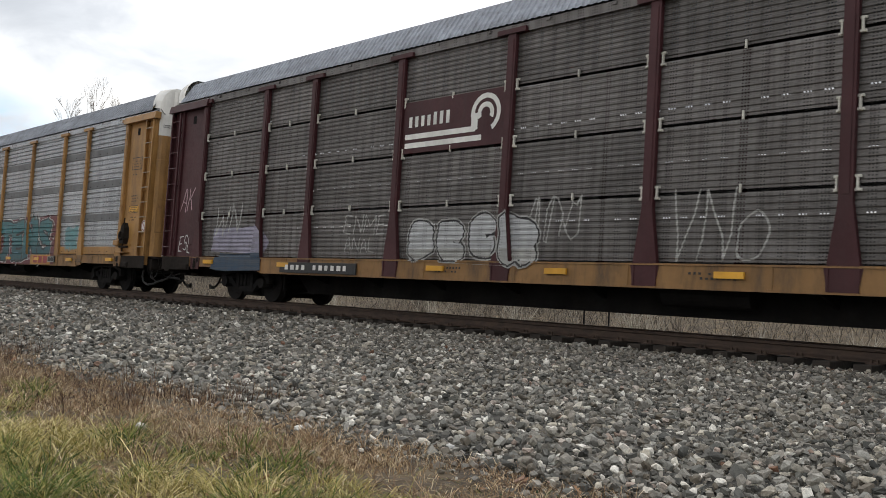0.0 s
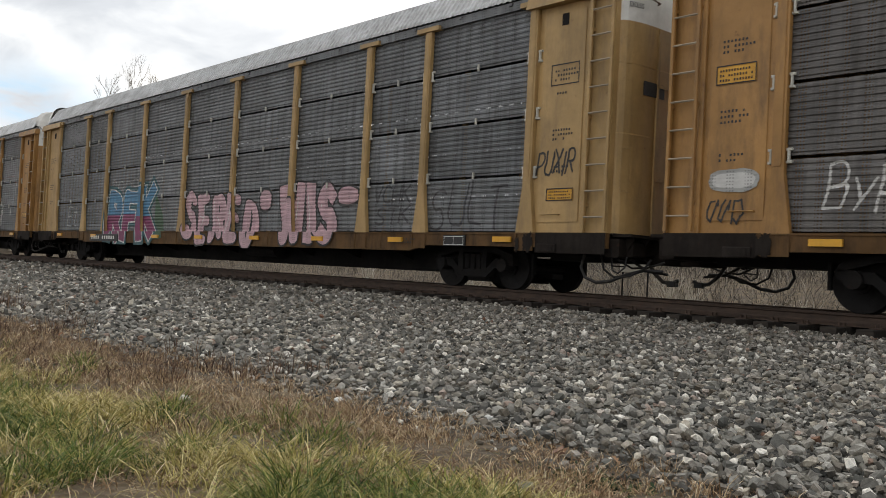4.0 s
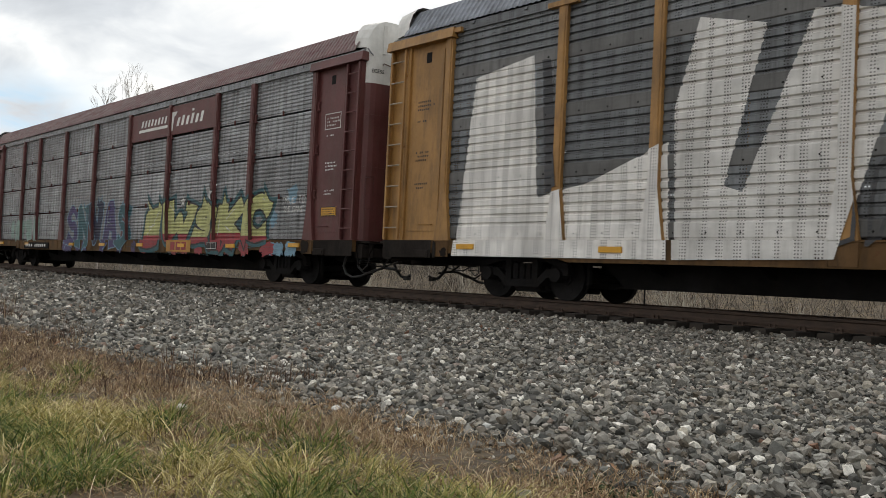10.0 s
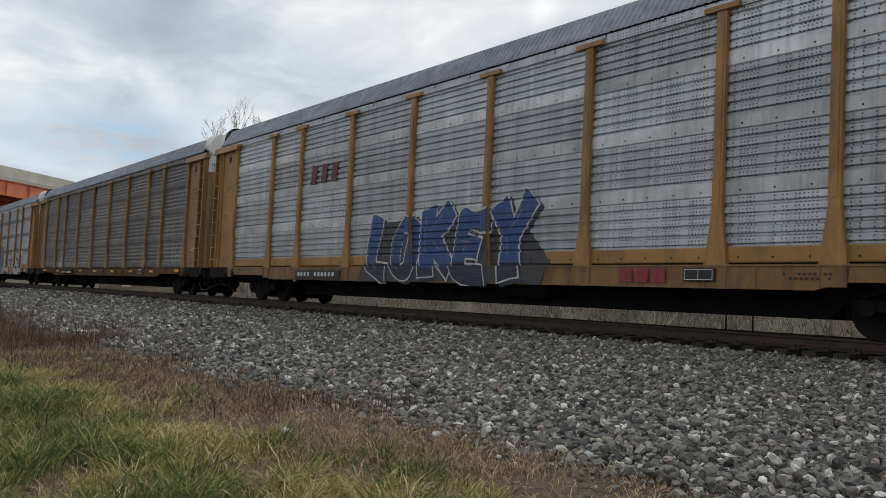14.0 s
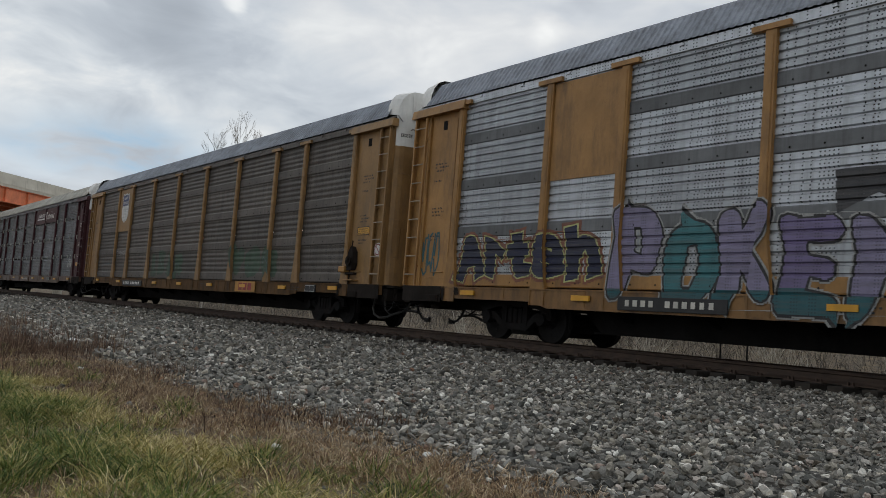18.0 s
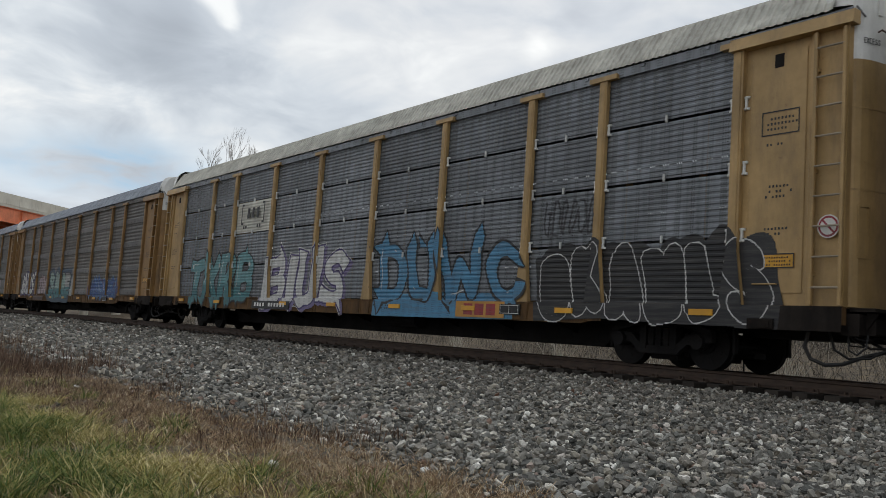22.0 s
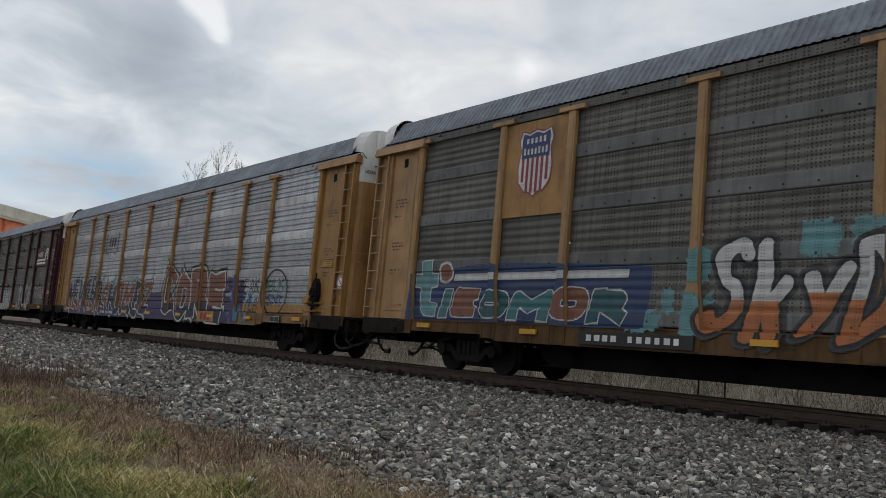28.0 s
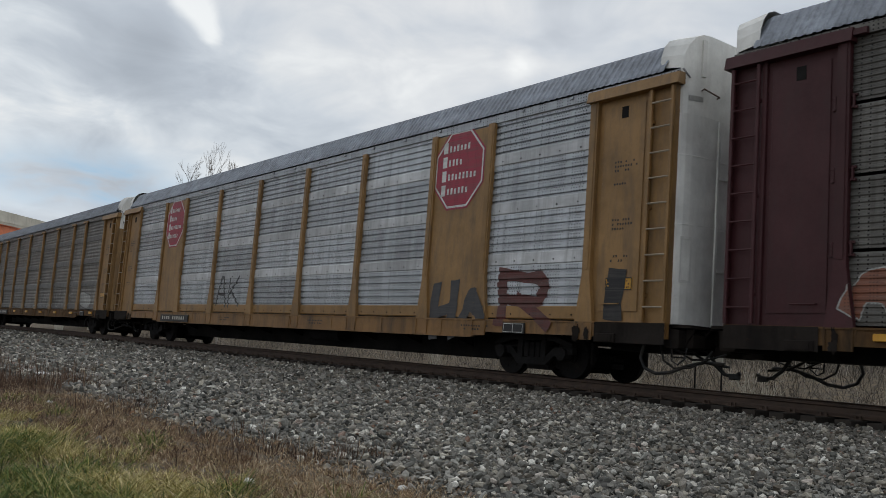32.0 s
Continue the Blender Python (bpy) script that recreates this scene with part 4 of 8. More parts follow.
def piece(car, text, x0, x1, z0, z1, fill, edge, label, weight=0.3, rim=0.05, halo=None, spread=0.12, back=None, two=None, cut=0.45, cap="square", lean=0.0, wave=1.0, tilt=4.0, gap=0.0, seed=1, shine=None, wild=0, horns=1.0, shade=None, on=None):
    """Lettered graffiti: ground, glow, drop shade, outlined letters in one or two colours and thin highlights."""
    style, rng = on or CAR_STYLE[car.name], random.Random(seed)
    bend = Bend(rng, z1 - z0, wave, lean, (z0 + z1) / 2)
    fills = fill if isinstance(fill, (list, tuple)) else [fill]
    total = sum(WIDTHS.get(c, 1.0) for c in text)
    jobs, x = [], x0
    for c in text:
        wd = (x1 - x0) * WIDTHS.get(c, 1.0) / total
        if c != " ":
            w = weight * (x1 - x0) / total
            dz, top = rng.uniform(-0.05, 0.05) * wave * (z1 - z0), rng.uniform(0.92, 1.06) if wave else 1.0
            ang = radians(rng.uniform(-tilt, tilt))
            m = min(w / 2 + rim * 0.5, wd * 0.42)
            bx, bz, sx, sz = x + wd * gap / 2 + m, z0 + dz + w / 2, wd * (1 - gap) - 2 * m, (z1 - z0) * top - w
            cx, cz = x + wd / 2, (z0 + z1) / 2
            lines = []
            for P in strokes_of(c):
                Q = [(bx + sx * px - cx, bz + sz * pz - cz) for px, pz in P]
                lines.append([(cx + px * math.cos(ang) - pz * math.sin(ang), cz + px * math.sin(ang) + pz * math.cos(ang)) for px, pz in Q])
            horn = []
            for _ in range(wild):
                hx, up = x + wd * rng.uniform(0.15, 0.85), rng.choice((1, -1))
                b, base, tip = w * rng.uniform(0.3, 0.5), (z1 if up > 0 else z0) - up * w * 0.5, rng.uniform(0.03, 0.13) * horns * (z1 - z0)
                horn.append((hx, b, base, up, tip, rng.uniform(-0.3, 0.3) * wd))
            jobs.append((lines, w, horn))
        x += wd

    def outlines(job, grow):
        lines, w, horn = job
        out = [bend.ring(r) for P in lines for r in fat_line(P, w, grow, cap)]
        for hx, b, base, up, tip, off in horn:
            out.append(bend.ring([(hx - b - grow, base), (hx + b + grow, base), (hx + off, base + up * (tip + w * 0.5 + 2 * grow))]))
        return out
    if back:
        g = Geo()
        n = max(3, round((x1 - x0) / 0.55))
        h = z1 - z0
        pts = [bend.ring([(x0 - 0.1, z0 - 0.02), (x1 + 0.1, z0 - 0.02), (x1 + 0.1, z1 - 0.12 * h), (x0 - 0.1, z1 - 0.12 * h)])]
        pts += [bend.ring(disc_ring(x0 + (x1 - x0) * (k + 0.5) / n + rng.uniform(-0.1, 0.1), z1 - 0.16 * h, rng.uniform(0.16, 0.28) * h, 14)) for k in range(n)]
        lay_all(g, pts, style, 0.003, 0)
        part("paint_ground", g.mesh("paint_ground", back), car, label=label + ", its ground")["kind"] = "stuff"
    if halo:
        g = Geo()
        lay_all(g, [o for j in jobs for o in outlines(j, rim + spread)], style, 0.0045, 0)
        part("graffiti_glow", g.mesh("graffiti_glow", halo), car, label=label + ", its sprayed surround")["kind"] = "stuff"
    if shade:
        g = Geo()
        drop = [o + np.array((0.11, -0.07, 0.11, -0.07)) for j in jobs for o in outlines(j, rim)]
        lay_all(g, drop, style, 0.0058, 0)
        part("graffiti_shade", g.mesh("graffiti_shade", shade), car, label=label + ", its drop shade")["kind"] = "stuff"
    for k, job in enumerate(jobs):
        g, mats = Geo(), []

        def slot(mt):
            if mt not in mats:
                mats.append(mt)
            return mats.index(mt)
        lift = 0.0075 + 0.0011 * k
        if edge:
            lay_all(g, outlines(job, rim), style, lift, slot(edge), hole=() if fills[0] else outlines(job, 0.0))
        if fills[0] is not None:
            body = outlines(job, 0.0)
            lay_all(g, body, style, lift + 0.0004, slot(fills[k % len(fills)]))
            if two:
                lay_all(g, body, style, lift + 0.0007, slot(two), top=z0 + (z1 - z0) * (cut + rng.uniform(-0.05, 0.05)))
        part("graffiti_letter", g.mesh("graffiti_letter", *mats), car, label=label)
    if shine:
        for k, (lines, w, _) in enumerate(jobs):
            for P in lines:
                g = Geo()
                i = rng.randrange(len(P) - 1)
                (ax, az), (bx, bz) = P[i], P[min(i + 2, len(P) - 1)]
                s, e = rng.uniform(0.0, 0.3), rng.uniform(0.6, 0.95)
                bits = fat_line([(ax + (bx - ax) * s - w * 0.24, az + (bz - az) * s + w * 0.22), (ax + (bx - ax) * e - w * 0.24, az + (bz - az) * e + w * 0.22)], 0.03, 0.0, "round")
                lay_all(g, [bend.ring(b) for b in bits], style, 0.0095 + 0.0011 * k, 0)
                part("graffiti_highlight", g.mesh("graffiti_highlight", shine), car, label="thin bright highlight on a letter")


def tag(car, text, x0, x1, z0, z1, mat, label, w=0.035, lean=0.15, seed=1, wave=0.8):
    """A line of thin sprayed handwriting, each letter one stroke wide."""
    style, rng = CAR_STYLE[car.name], random.Random(seed)
    bend = Bend(rng, z1 - z0, wave, lean, (z0 + z1) / 2)
    total = sum(WIDTHS.get(c, 1.0) for c in text)
    x = x0
    for c in text:
        wd = (x1 - x0) * WIDTHS.get(c, 1.0) / total
        if c != " ":
            g, dz = Geo(), rng.uniform(-0.08, 0.08) * (z1 - z0)
            lines = [[(x + wd * (0.1 + 0.78 * px), z0 + dz + (z1 - z0) * pz) for px, pz in P] for P in strokes_of(c)]
            lay_all(g, [bend.ring(r) for P in lines for r in fat_line(P, w, 0.0, "round", 1.0)], style, 0.0036, 0)
            part("graffiti_letter", g.mesh("graffiti_letter", mat), car, label=label)
        x += wd


def ground_patch(car, pts, mat, label, lift=0.0022, wave=0.5, seed=1):
    """An area of sprayed colour with a wavering edge."""
    rng = random.Random(seed)
    zs = [p[1] for p in pts]
    bend = Bend(rng, 1.0, wave, 0.0, sum(zs) / len(zs))
    g = Geo()
    lay_all(g, [bend.ring(list(pts))], CAR_STYLE[car.name], lift, 0)
    return part("paint_ground", g.mesh("paint_ground", mat), car, label=label)


def crosses(car, x0, x1, z0, z1, mat, n, size=0.1, seed=1):
    """Small sprayed plus signs strewn over a ground."""
    rng, bits, places = random.Random(seed), [], []
    while len(places) < n:
        x, z = rng.uniform(x0, x1), rng.uniform(z0, z1)
        if all(math.dist((x, z), p) > size * 1.5 for p in places):
            places.append((x, z))
    for x, z in places:
        s = size * rng.uniform(0.7, 1.1)
        bits += fat_line([(x - s / 2, z), (x + s / 2, z)], 0.028, 0, "round", 1.0) + fat_line([(x, z - s * 0.7), (x, z + s * 0.7)], 0.028, 0, "round", 1.0)
    g = Geo()
    lay_all(g, [ring(b) for b in bits], CAR_STYLE[car.name], 0.0046, 0)
    ob = part("paint_crosses", g.mesh("paint_crosses", mat), car, label="small white sprayed plus signs")
    ob["kind"] = "stuff"


def flakes(car, x0, x1, z0, z1, mat, label, style="fine", columns=30, seed=1):
    """Old paint left in ragged upright flakes."""
    style = CAR_STYLE[car.name]
    x0, x1 = x0 * KX, x1 * KX
    rng = random.Random(seed)
    g = Geo()
    for c in range(columns):
        cz, tall = z0 + (z1 - z0) * rng.random() ** 1.5, rng.uniform(0.2, 1.2)
        cx = rng.uniform(x0, x1) if rng.random() < 0.35 else rng.choice(POSTS[1:-1]) + rng.choice((-1, 1)) * rng.uniform(0.14, 0.4)
        for k in range(16):
            x, z = cx + rng.gauss(0, 0.04), cz + rng.uniform(0, tall)
            w, h = rng.uniform(0.012, 0.055), rng.uniform(0.04, 0.2)
            pts = [(x + w * a + rng.gauss(0, 0.008), z + h * b + rng.gauss(0, 0.015)) for a, b in ((-0.5, 0), (0.1, -0.15), (0.5, 0.1), (0.35, 0.5), (0.5, 1), (0, 0.85), (-0.5, 1.1), (-0.3, 0.5))]
            if z > z0 and z + h * 1.2 < z1 + 0.3:
                lay(g, ring(pts), style, 0.003 + 0.0003 * (k + 9 * (c % 2)), 0)
    ob = part("paint_flakes", g.mesh("paint_flakes", mat), car, label=label)
    ob["kind"] = "stuff"


def scrawl(car, x0, x1, z0, z1, mat, label, style="fine", n=5, w=0.03, seed=1):
    """Unreadable tag: loops and strokes of one spray line."""
    style = CAR_STYLE[car.name]
    x0, x1 = x0 * KX, x1 * KX
    rng = random.Random(seed)
    for k in range(n):
        g = Geo()
        cx = x0 + (x1 - x0) * (k + 0.5) / n
        rx, h = (x1 - x0) / n * 0.55, z1 - z0
        a = rng.uniform(0, 6.28)
        pts = [(cx + rx * math.cos(a + i * 0.8) * rng.uniform(0.5, 1), z0 + h * (0.5 + 0.5 * math.sin(a + i * rng.uniform(0.7, 1.2)))) for i in range(8)]
        for s in stroke(pts, w):
            lay(g, s, style, 0.004 + 0.0004 * k, 0)
        if g.f:
            part("graffiti_stroke", g.mesh("graffiti_stroke", mat), car, label=label)


def patches(car, x0, x1, z0, z1, mat, label, style="fine", n=8, seed=1, size=0.3):
    """Loose blotches of paint."""
    style = CAR_STYLE[car.name]
    x0, x1 = x0 * KX, x1 * KX
    rng = random.Random(seed)
    for k in range(n):
        g = Geo()
        cx, cz = rng.uniform(x0, x1), z0 + (z1 - z0) * rng.random() ** 1.5
        rx, rz = size * rng.uniform(0.3, 0.8), size * rng.uniform(0.5, 1.6)
        lay(g, blob(cx - rx, cx + rx, max(z0, cz - rz), min(z1, cz + rz), rng, 0.3), style, 0.0015 + 0.00025 * k, 0)
        part("paint_patch", g.mesh("paint_patch", mat), car, label=label)


def plate(car, name, x0, x1, z0, z1, mat, label="", y=-1.512):
    g = Geo()
    g.box(x0, x1, y, y + 0.035, z0, z1, 0.005)
    for x in (x0 + 0.06, x1 - 0.06):
        for z in np.linspace(z0 + 0.08, z1 - 0.08, max(2, int((z1 - z0) / 0.45))):
            g.box(x - 0.012, x + 0.012, y - 0.006, y, z - 0.012, z + 0.012)
    return part(name, g.mesh(name, mat), car, label=label)


def flat(parent, name, outlines, mat, y=-1.516, label=""):
    """Flat painted shapes, one mesh."""
    g = Geo()
    for poly in outlines:
        n = len(g.v)
        g.v += [(x, y, z) for x, z in poly]
        g.face(list(range(n, n + len(poly))))
    return part(name, g.mesh(name, mat), parent, label=label)


def flat_each(parent, name, outlines, mat, y=-1.516, label=""):
    """Flat painted shapes, each a mesh of its own."""
    for poly in outlines:
        flat(parent, name, [poly], mat, y, label)


def quad(x0, x1, z0, z1, lean=0.0):
    return [(x0, z0), (x1, z0), (x1 + lean, z1), (x0 + lean, z1)]


def bars(x0, x1, z0, z1, n, rng, lean=0.0, keep=1.0):
    """A row of plain bars, one for each character."""
    w = (x1 - x0) / n
    return [quad(x0 + i * w + 0.24 * w, x0 + (i + 1) * w - 0.24 * w, z0, z1 - (z1 - z0) * rng.choice((0, 0, 0.15)), lean) for i in range(n) if rng.random() <= keep]


def number_board(car, x0, x1, back, ink, z0=0.72, z1=0.96):
    """Reporting mark: a board on the sill with a row of bars."""
    x0, x1 = x0 * KX, x1 * KX
    board = plate(car, "number_board", x0, x1, z0, z1, back, y=-1.59)
    rng = random.Random(int(x0 * 10))
    w = (x1 - x0)
    for k in (0, 1, 2, 3, 5, 6, 7, 8, 9, 10):
        x, wd = x0 + w * (0.08 + 0.077 * k), w * rng.uniform(0.036, 0.052)
        flat(board, "character", [quad(x, x + wd, z0 + 0.07, z1 - 0.06)], ink, -1.5985)


def stencils(car, ink, mirror=1, frame=False, seed=2):
    """Small data lettering on the plain end panel, as bars, with a ruled box round part of it."""
    rng = random.Random(seed)
    out = []
    a, b = sorted((mirror * 12.86, mirror * 13.5))
    for z, n in ((3.9, 8), (3.82, 9), (3.74, 6), (3.5, 5), (2.85, 7), (2.77, 8), (2.69, 6), (2.2, 7), (2.12, 5)):
        out += bars(a + 0.08, a + 0.08 + 0.06 * n, z, z + 0.04, n, rng, keep=0.85)
    ob = flat(car, "stencil", out, ink, -1.4935, "small data lettering on the end panel")
    ob["kind"] = "stuff"
    if frame:
        flat(car, "data_box", [quad(a, b, 3.66, 3.68), quad(a, b, 4.02, 4.04), quad(a, a + 0.02, 3.68, 4.02), quad(b - 0.02, b, 3.68, 4.02)], ink, -1.4945, "thin ruled box round lettering")


def warning_label(car, x0, x1, z0, z1):
    x0, x1 = x0 * KX, x1 * KX
    lab = plate(car, "warning_label", x0, x1, z0, z1, SAFETY, "yellow warning label", y=-1.494)
    rng = random.Random(4)
    h = (z1 - z0) / 4
    rows = [q for k in range(3) for q in bars(x0 + 0.05, x1 - 0.05, z0 + h * (0.65 + k), z0 + h * (1.15 + k), 12, rng, keep=0.85)]
    flat(lab, "lettering", rows, BLACK, -1.5015)["kind"] = "stuff"
    flat(lab, "border", [quad(x0, x1, z0, z0 + 0.018), quad(x0, x1, z1 - 0.018, z1), quad(x0, x0 + 0.018, z0 + 0.018, z1 - 0.018), quad(x1 - 0.018, x1, z0 + 0.018, z1 - 0.018)], BLACK, -1.5015)


def slogan_word(parent, text, x0, x1, z0, z1, style, w):
    """A word in plain upright capitals, one part to a letter."""
    total = sum(WIDTHS.get(c, 1.0) for c in text)
    x = x0
    for c in text:
        wd = (x1 - x0) * WIDTHS.get(c, 1.0) / total
        g = Geo()
        lines = [[(x + wd * (0.16 + 0.66 * px), z0 + (z1 - z0) * pz) for px, pz in P] for P in strokes_of(c)]
        lay_all(g, [ring(r) for P in lines for r in fat_line(P, w, 0.0, "square", 1.0)], style, 0.004, 0)
        part("slogan_letter", g.mesh("slogan_letter", BLACK), parent, label="dark capital letter of a slogan")
        x += wd


def shield(car, x0, x1, z0, z1, board, faded=False, slogan=False):
    """Railroad shield on its painted board: blue head with bars for words, red and white stripes below."""
    x0, x1 = x0 * KX, x1 * KX
    bd = plate(car, "sign_board", x0, x1, z0, z1, board)
    cx = (x0 + x1) / 2
    h = (z1 - z0) * (0.72 if not slogan else 0.62)
    w, t = h * 0.36, z1 - (z1 - z0) * 0.09

    def form(s):
        P = [(0, 0.5), (0.22, 0.46), (0.42, 0.5), (0.5, 0.36), (0.43, 0.22), (0.5, -0.05), (0.46, -0.28), (0.28, -0.42), (0.1, -0.44), (0, -0.5)]
        return [(cx + a * 2 * w * s, t - h / 2 + b * h * s) for a, b in P] + [(cx - a * 2 * w * s, t - h / 2 + b * h * s) for a, b in reversed(P[1:-1])]
    blue, red, white = spray("sign_blue", (0.03, 0.045, 0.17), 0.2), spray("sign_red", (0.32, 0.035, 0.05), 0.2), spray("sign_white", (0.72, 0.72, 0.70), 0.15)
    flat(bd, "rim", [form(1.0)], red if not faded else white, -1.520)
    flat(bd, "field", [form(0.95)], white, -1.5225)
    split = t - h * 0.42
    flat(bd, "head", [quad(cx - w * 0.8, cx + w * 0.8, split, t - h * 0.12), [(cx - w * 0.8, t - h * 0.12), (cx + w * 0.8, t - h * 0.12), (cx + w * 0.74, t - h * 0.05), (cx + w * 0.4, t - h * 0.09), (cx, t - h * 0.05), (cx - w * 0.4, t - h * 0.09), (cx - w * 0.74, t - h * 0.05)]], blue, -1.525)
    rng = random.Random(3)
    flat_each(bd, "wordmark", bars(cx - w * 0.6, cx + w * 0.6, t - h * 0.21, t - h * 0.12, 5, rng) + bars(cx - w * 0.72, cx + w * 0.72, t - h * 0.37, t - h * 0.27, 7, rng), white, -1.5275)
    if not faded:
        st = []
        for k in range(6):
            x = cx - w * 0.82 + (k + 0.5) * w * 1.64 / 6
            d = abs(x - cx) / w
            st.append(quad(x - w * 0.075, x + w * 0.075, t - h * (0.93 - 0.10 * d * d - (0.12 if d > 0.6 else 0)), split))
        flat_each(bd, "stripe", st, red, -1.525)
    if slogan:
        for word, a, b in (("BUILDING", -1.28, -0.06), ("AMERICA", 0.1, 1.28)):
            slogan_word(bd, word, cx + a * w, cx + b * w, z0 + 0.18 * (z1 - z0), z0 + 0.25 * (z1 - z0), "plate", 0.022)
    return bd


def arc(cx, cz, r0, r1, a0, a1, n=14):
    A = [radians(a0 + (a1 - a0) * i / n) for i in range(n + 1)]
    return [[(cx + r0 * math.cos(p), cz + r0 * math.sin(p)), (cx + r1 * math.cos(p), cz + r1 * math.sin(p)), (cx + r1 * math.cos(q), cz + r1 * math.sin(q)), (cx + r0 * math.cos(q), cz + r0 * math.sin(q))] for p, q in zip(A, A[1:])]


def wheel_sign(car, x0, x1, z0, z1, board):
    """Maroon board with a white wheel arc running into two bars."""
    x0, x1 = x0 * KX, x1 * KX
    bd = plate(car, "sign_board", x0, x1, z0, z1, board)
    w, h = x1 - x0, z1 - z0
    rng = random.Random(5)
    cx, cz = x0 + 0.83 * w, z0 + 0.58 * h
    sh = arc(cx, cz, 0.27 * h, 0.36 * h, -60, 200) + arc(cx, cz, 0.11 * h, 0.20 * h, -30, 210)
    sh += [quad(x0 + 0.03 * w, x0 + 0.80 * w, z0 + 0.10 * h, z0 + 0.20 * h), quad(x0 + 0.03 * w, x0 + 0.74 * w, z0 + 0.27 * h, z0 + 0.37 * h), quad(x0 + 0.70 * w, x0 + 0.76 * w, z0 + 0.3 * h, z0 + 0.6 * h)]
    flat(bd, "emblem", sh, WHITE, -1.518)
    flat_each(bd, "wordmark", bars(x0 + 0.05 * w, x0 + 0.5 * w, z0 + 0.50 * h, z0 + 0.74 * h, 7, rng), WHITE, -1.518)


def script_sign(car, x0, x1, z0, z1, board):
    """Long board with two slanted words, drawn as leaning bars over a swoosh."""
    x0, x1 = x0 * KX, x1 * KX
    bd = plate(car, "sign_board", x0, x1, z0, z1, board)
    w, h = x1 - x0, z1 - z0
    rng = random.Random(6)
    sh = bars(x0 + 0.14 * w, x0 + 0.46 * w, z0 + 0.48 * h, z0 + 0.72 * h, 8, rng, 0.07)
    sh += bars(x0 + 0.56 * w, x0 + 0.86 * w, z0 + 0.28 * h, z0 + 0.62 * h, 6, rng, 0.1)
    sh += [quad(x0 + 0.48 * w, x0 + 0.53 * w, z0 + 0.15 * h, z0 + 0.8 * h, 0.12), quad(x0 + 0.50 * w, x0 + 0.56 * w, z0 + 0.66 * h, z0 + 0.8 * h, 0.1), quad(x0 + 0.12 * w, x0 + 0.49 * w, z0 + 0.3 * h, z0 + 0.4 * h, 0.05), quad(x0 + 0.74 * w, x0 + 0.76 * w, z0 + 0.7 * h, z0 + 0.78 * h)]
    flat_each(bd, "wordmark", sh, WHITE, -1.518)


def octagon_sign(car, cx, cz, r):
    red, white = spray("sign_crimson", (0.36, 0.03, 0.06), 0.2), spray("sign_white", (0.72, 0.72, 0.70), 0.15)
    def octo(s):
        return [(cx + r * s * math.cos(radians(22.5 + 45 * k)), cz + r * s * math.sin(radians(22.5 + 45 * k)) * 1.03) for k in range(8)]
    rim = flat(car, "octagon_sign", [octo(1.0)], red, -1.518)
    flat(rim, "line", [octo(0.95)], white, -1.5195)
    flat(rim, "field", [octo(0.90)], red, -1.521)
    rng = random.Random(8)
    sh = []
    for k, n in enumerate((6, 4, 8, 6)):
        z = cz + r * (0.42 - 0.34 * k)
        sh += [quad(cx - 0.62 * r, cx - 0.46 * r, z, z + 0.26 * r)] + bars(cx - 0.42 * r, cx - 0.42 * r + n * 0.135 * r, z + 0.02, z + 0.17 * r, n, rng)
    flat_each(rim, "wordmark", sh, white, -1.5225)


def bracket_sign(car, x0, x1, z0, z1, ink, y=-1.518):
    """Word between square brackets over two pairs of dots, as plain shapes."""
    x0, x1 = x0 * KX, x1 * KX
    w, h = x1 - x0, z1 - z0
    t = 0.035 * w
    sh = []
    for s, x in ((1, x0), (-1, x1)):
        sh.append(quad(min(x, x + s * t), max(x, x + s * t), z0 + 0.2 * h, z1))
        for z in (z0 + 0.2 * h, z1 - t):
            sh.append(quad(min(x, x + s * 0.10 * w), max(x, x + s * 0.10 * w), z, z + t))
    sh += bars(x0 + 0.2 * w, x1 - 0.2 * w, z0 + 0.42 * h, z0 + 0.82 * h, 3, random.Random(1), 0.05)
    for x in (0.14, 0.24, 0.74, 0.84):
        sh += [[(x0 + x * w + 0.035 * w * math.cos(k), z0 + 0.09 * h + 0.035 * w * math.sin(k)) for k in np.linspace(0, 6.28, 9)[:-1]]]
    flat_each(car, "bracket_sign", sh, ink, y, "plain black shape of a bracketed sign")


def reflector_geo():
    g = Geo()
    g.box(-0.23, 0.23, -0.008, 0.03, -0.05, 0.05, 0.002)
    return g


def reflectors(car, xs, z=0.90):
    for x in xs:
        part("reflector", cached("reflector", reflector_geo, SAFETY), car, (x * KX, SILL_FACE - 0.05, z if abs(x) < 8.8 else 0.93))


def height_stencil(car):
    """The word on the pale hood over each end door, one part to a letter, bent round the corner."""
    for s in (0, 180):
        for k, ch in enumerate("EXCESS"):
            g = Geo()
            for P in strokes_of(ch):
                line = [(0.05 * (k + 0.14 + 0.68 * px), 4.86 + 0.075 * pz) for px, pz in P]
                for r in fat_line(line, 0.012, 0.0, "square", 1.0):
                    i = len(g.v)
                    g.v += [(*on_corner(32 + 105 * u, 0.012), z) for u, z in r]
                    g.face(list(range(i, len(g.v))))
            part("hood_letter", g.mesh("hood_letter", BLACK), car, turn=s, label="black letter on the pale hood")


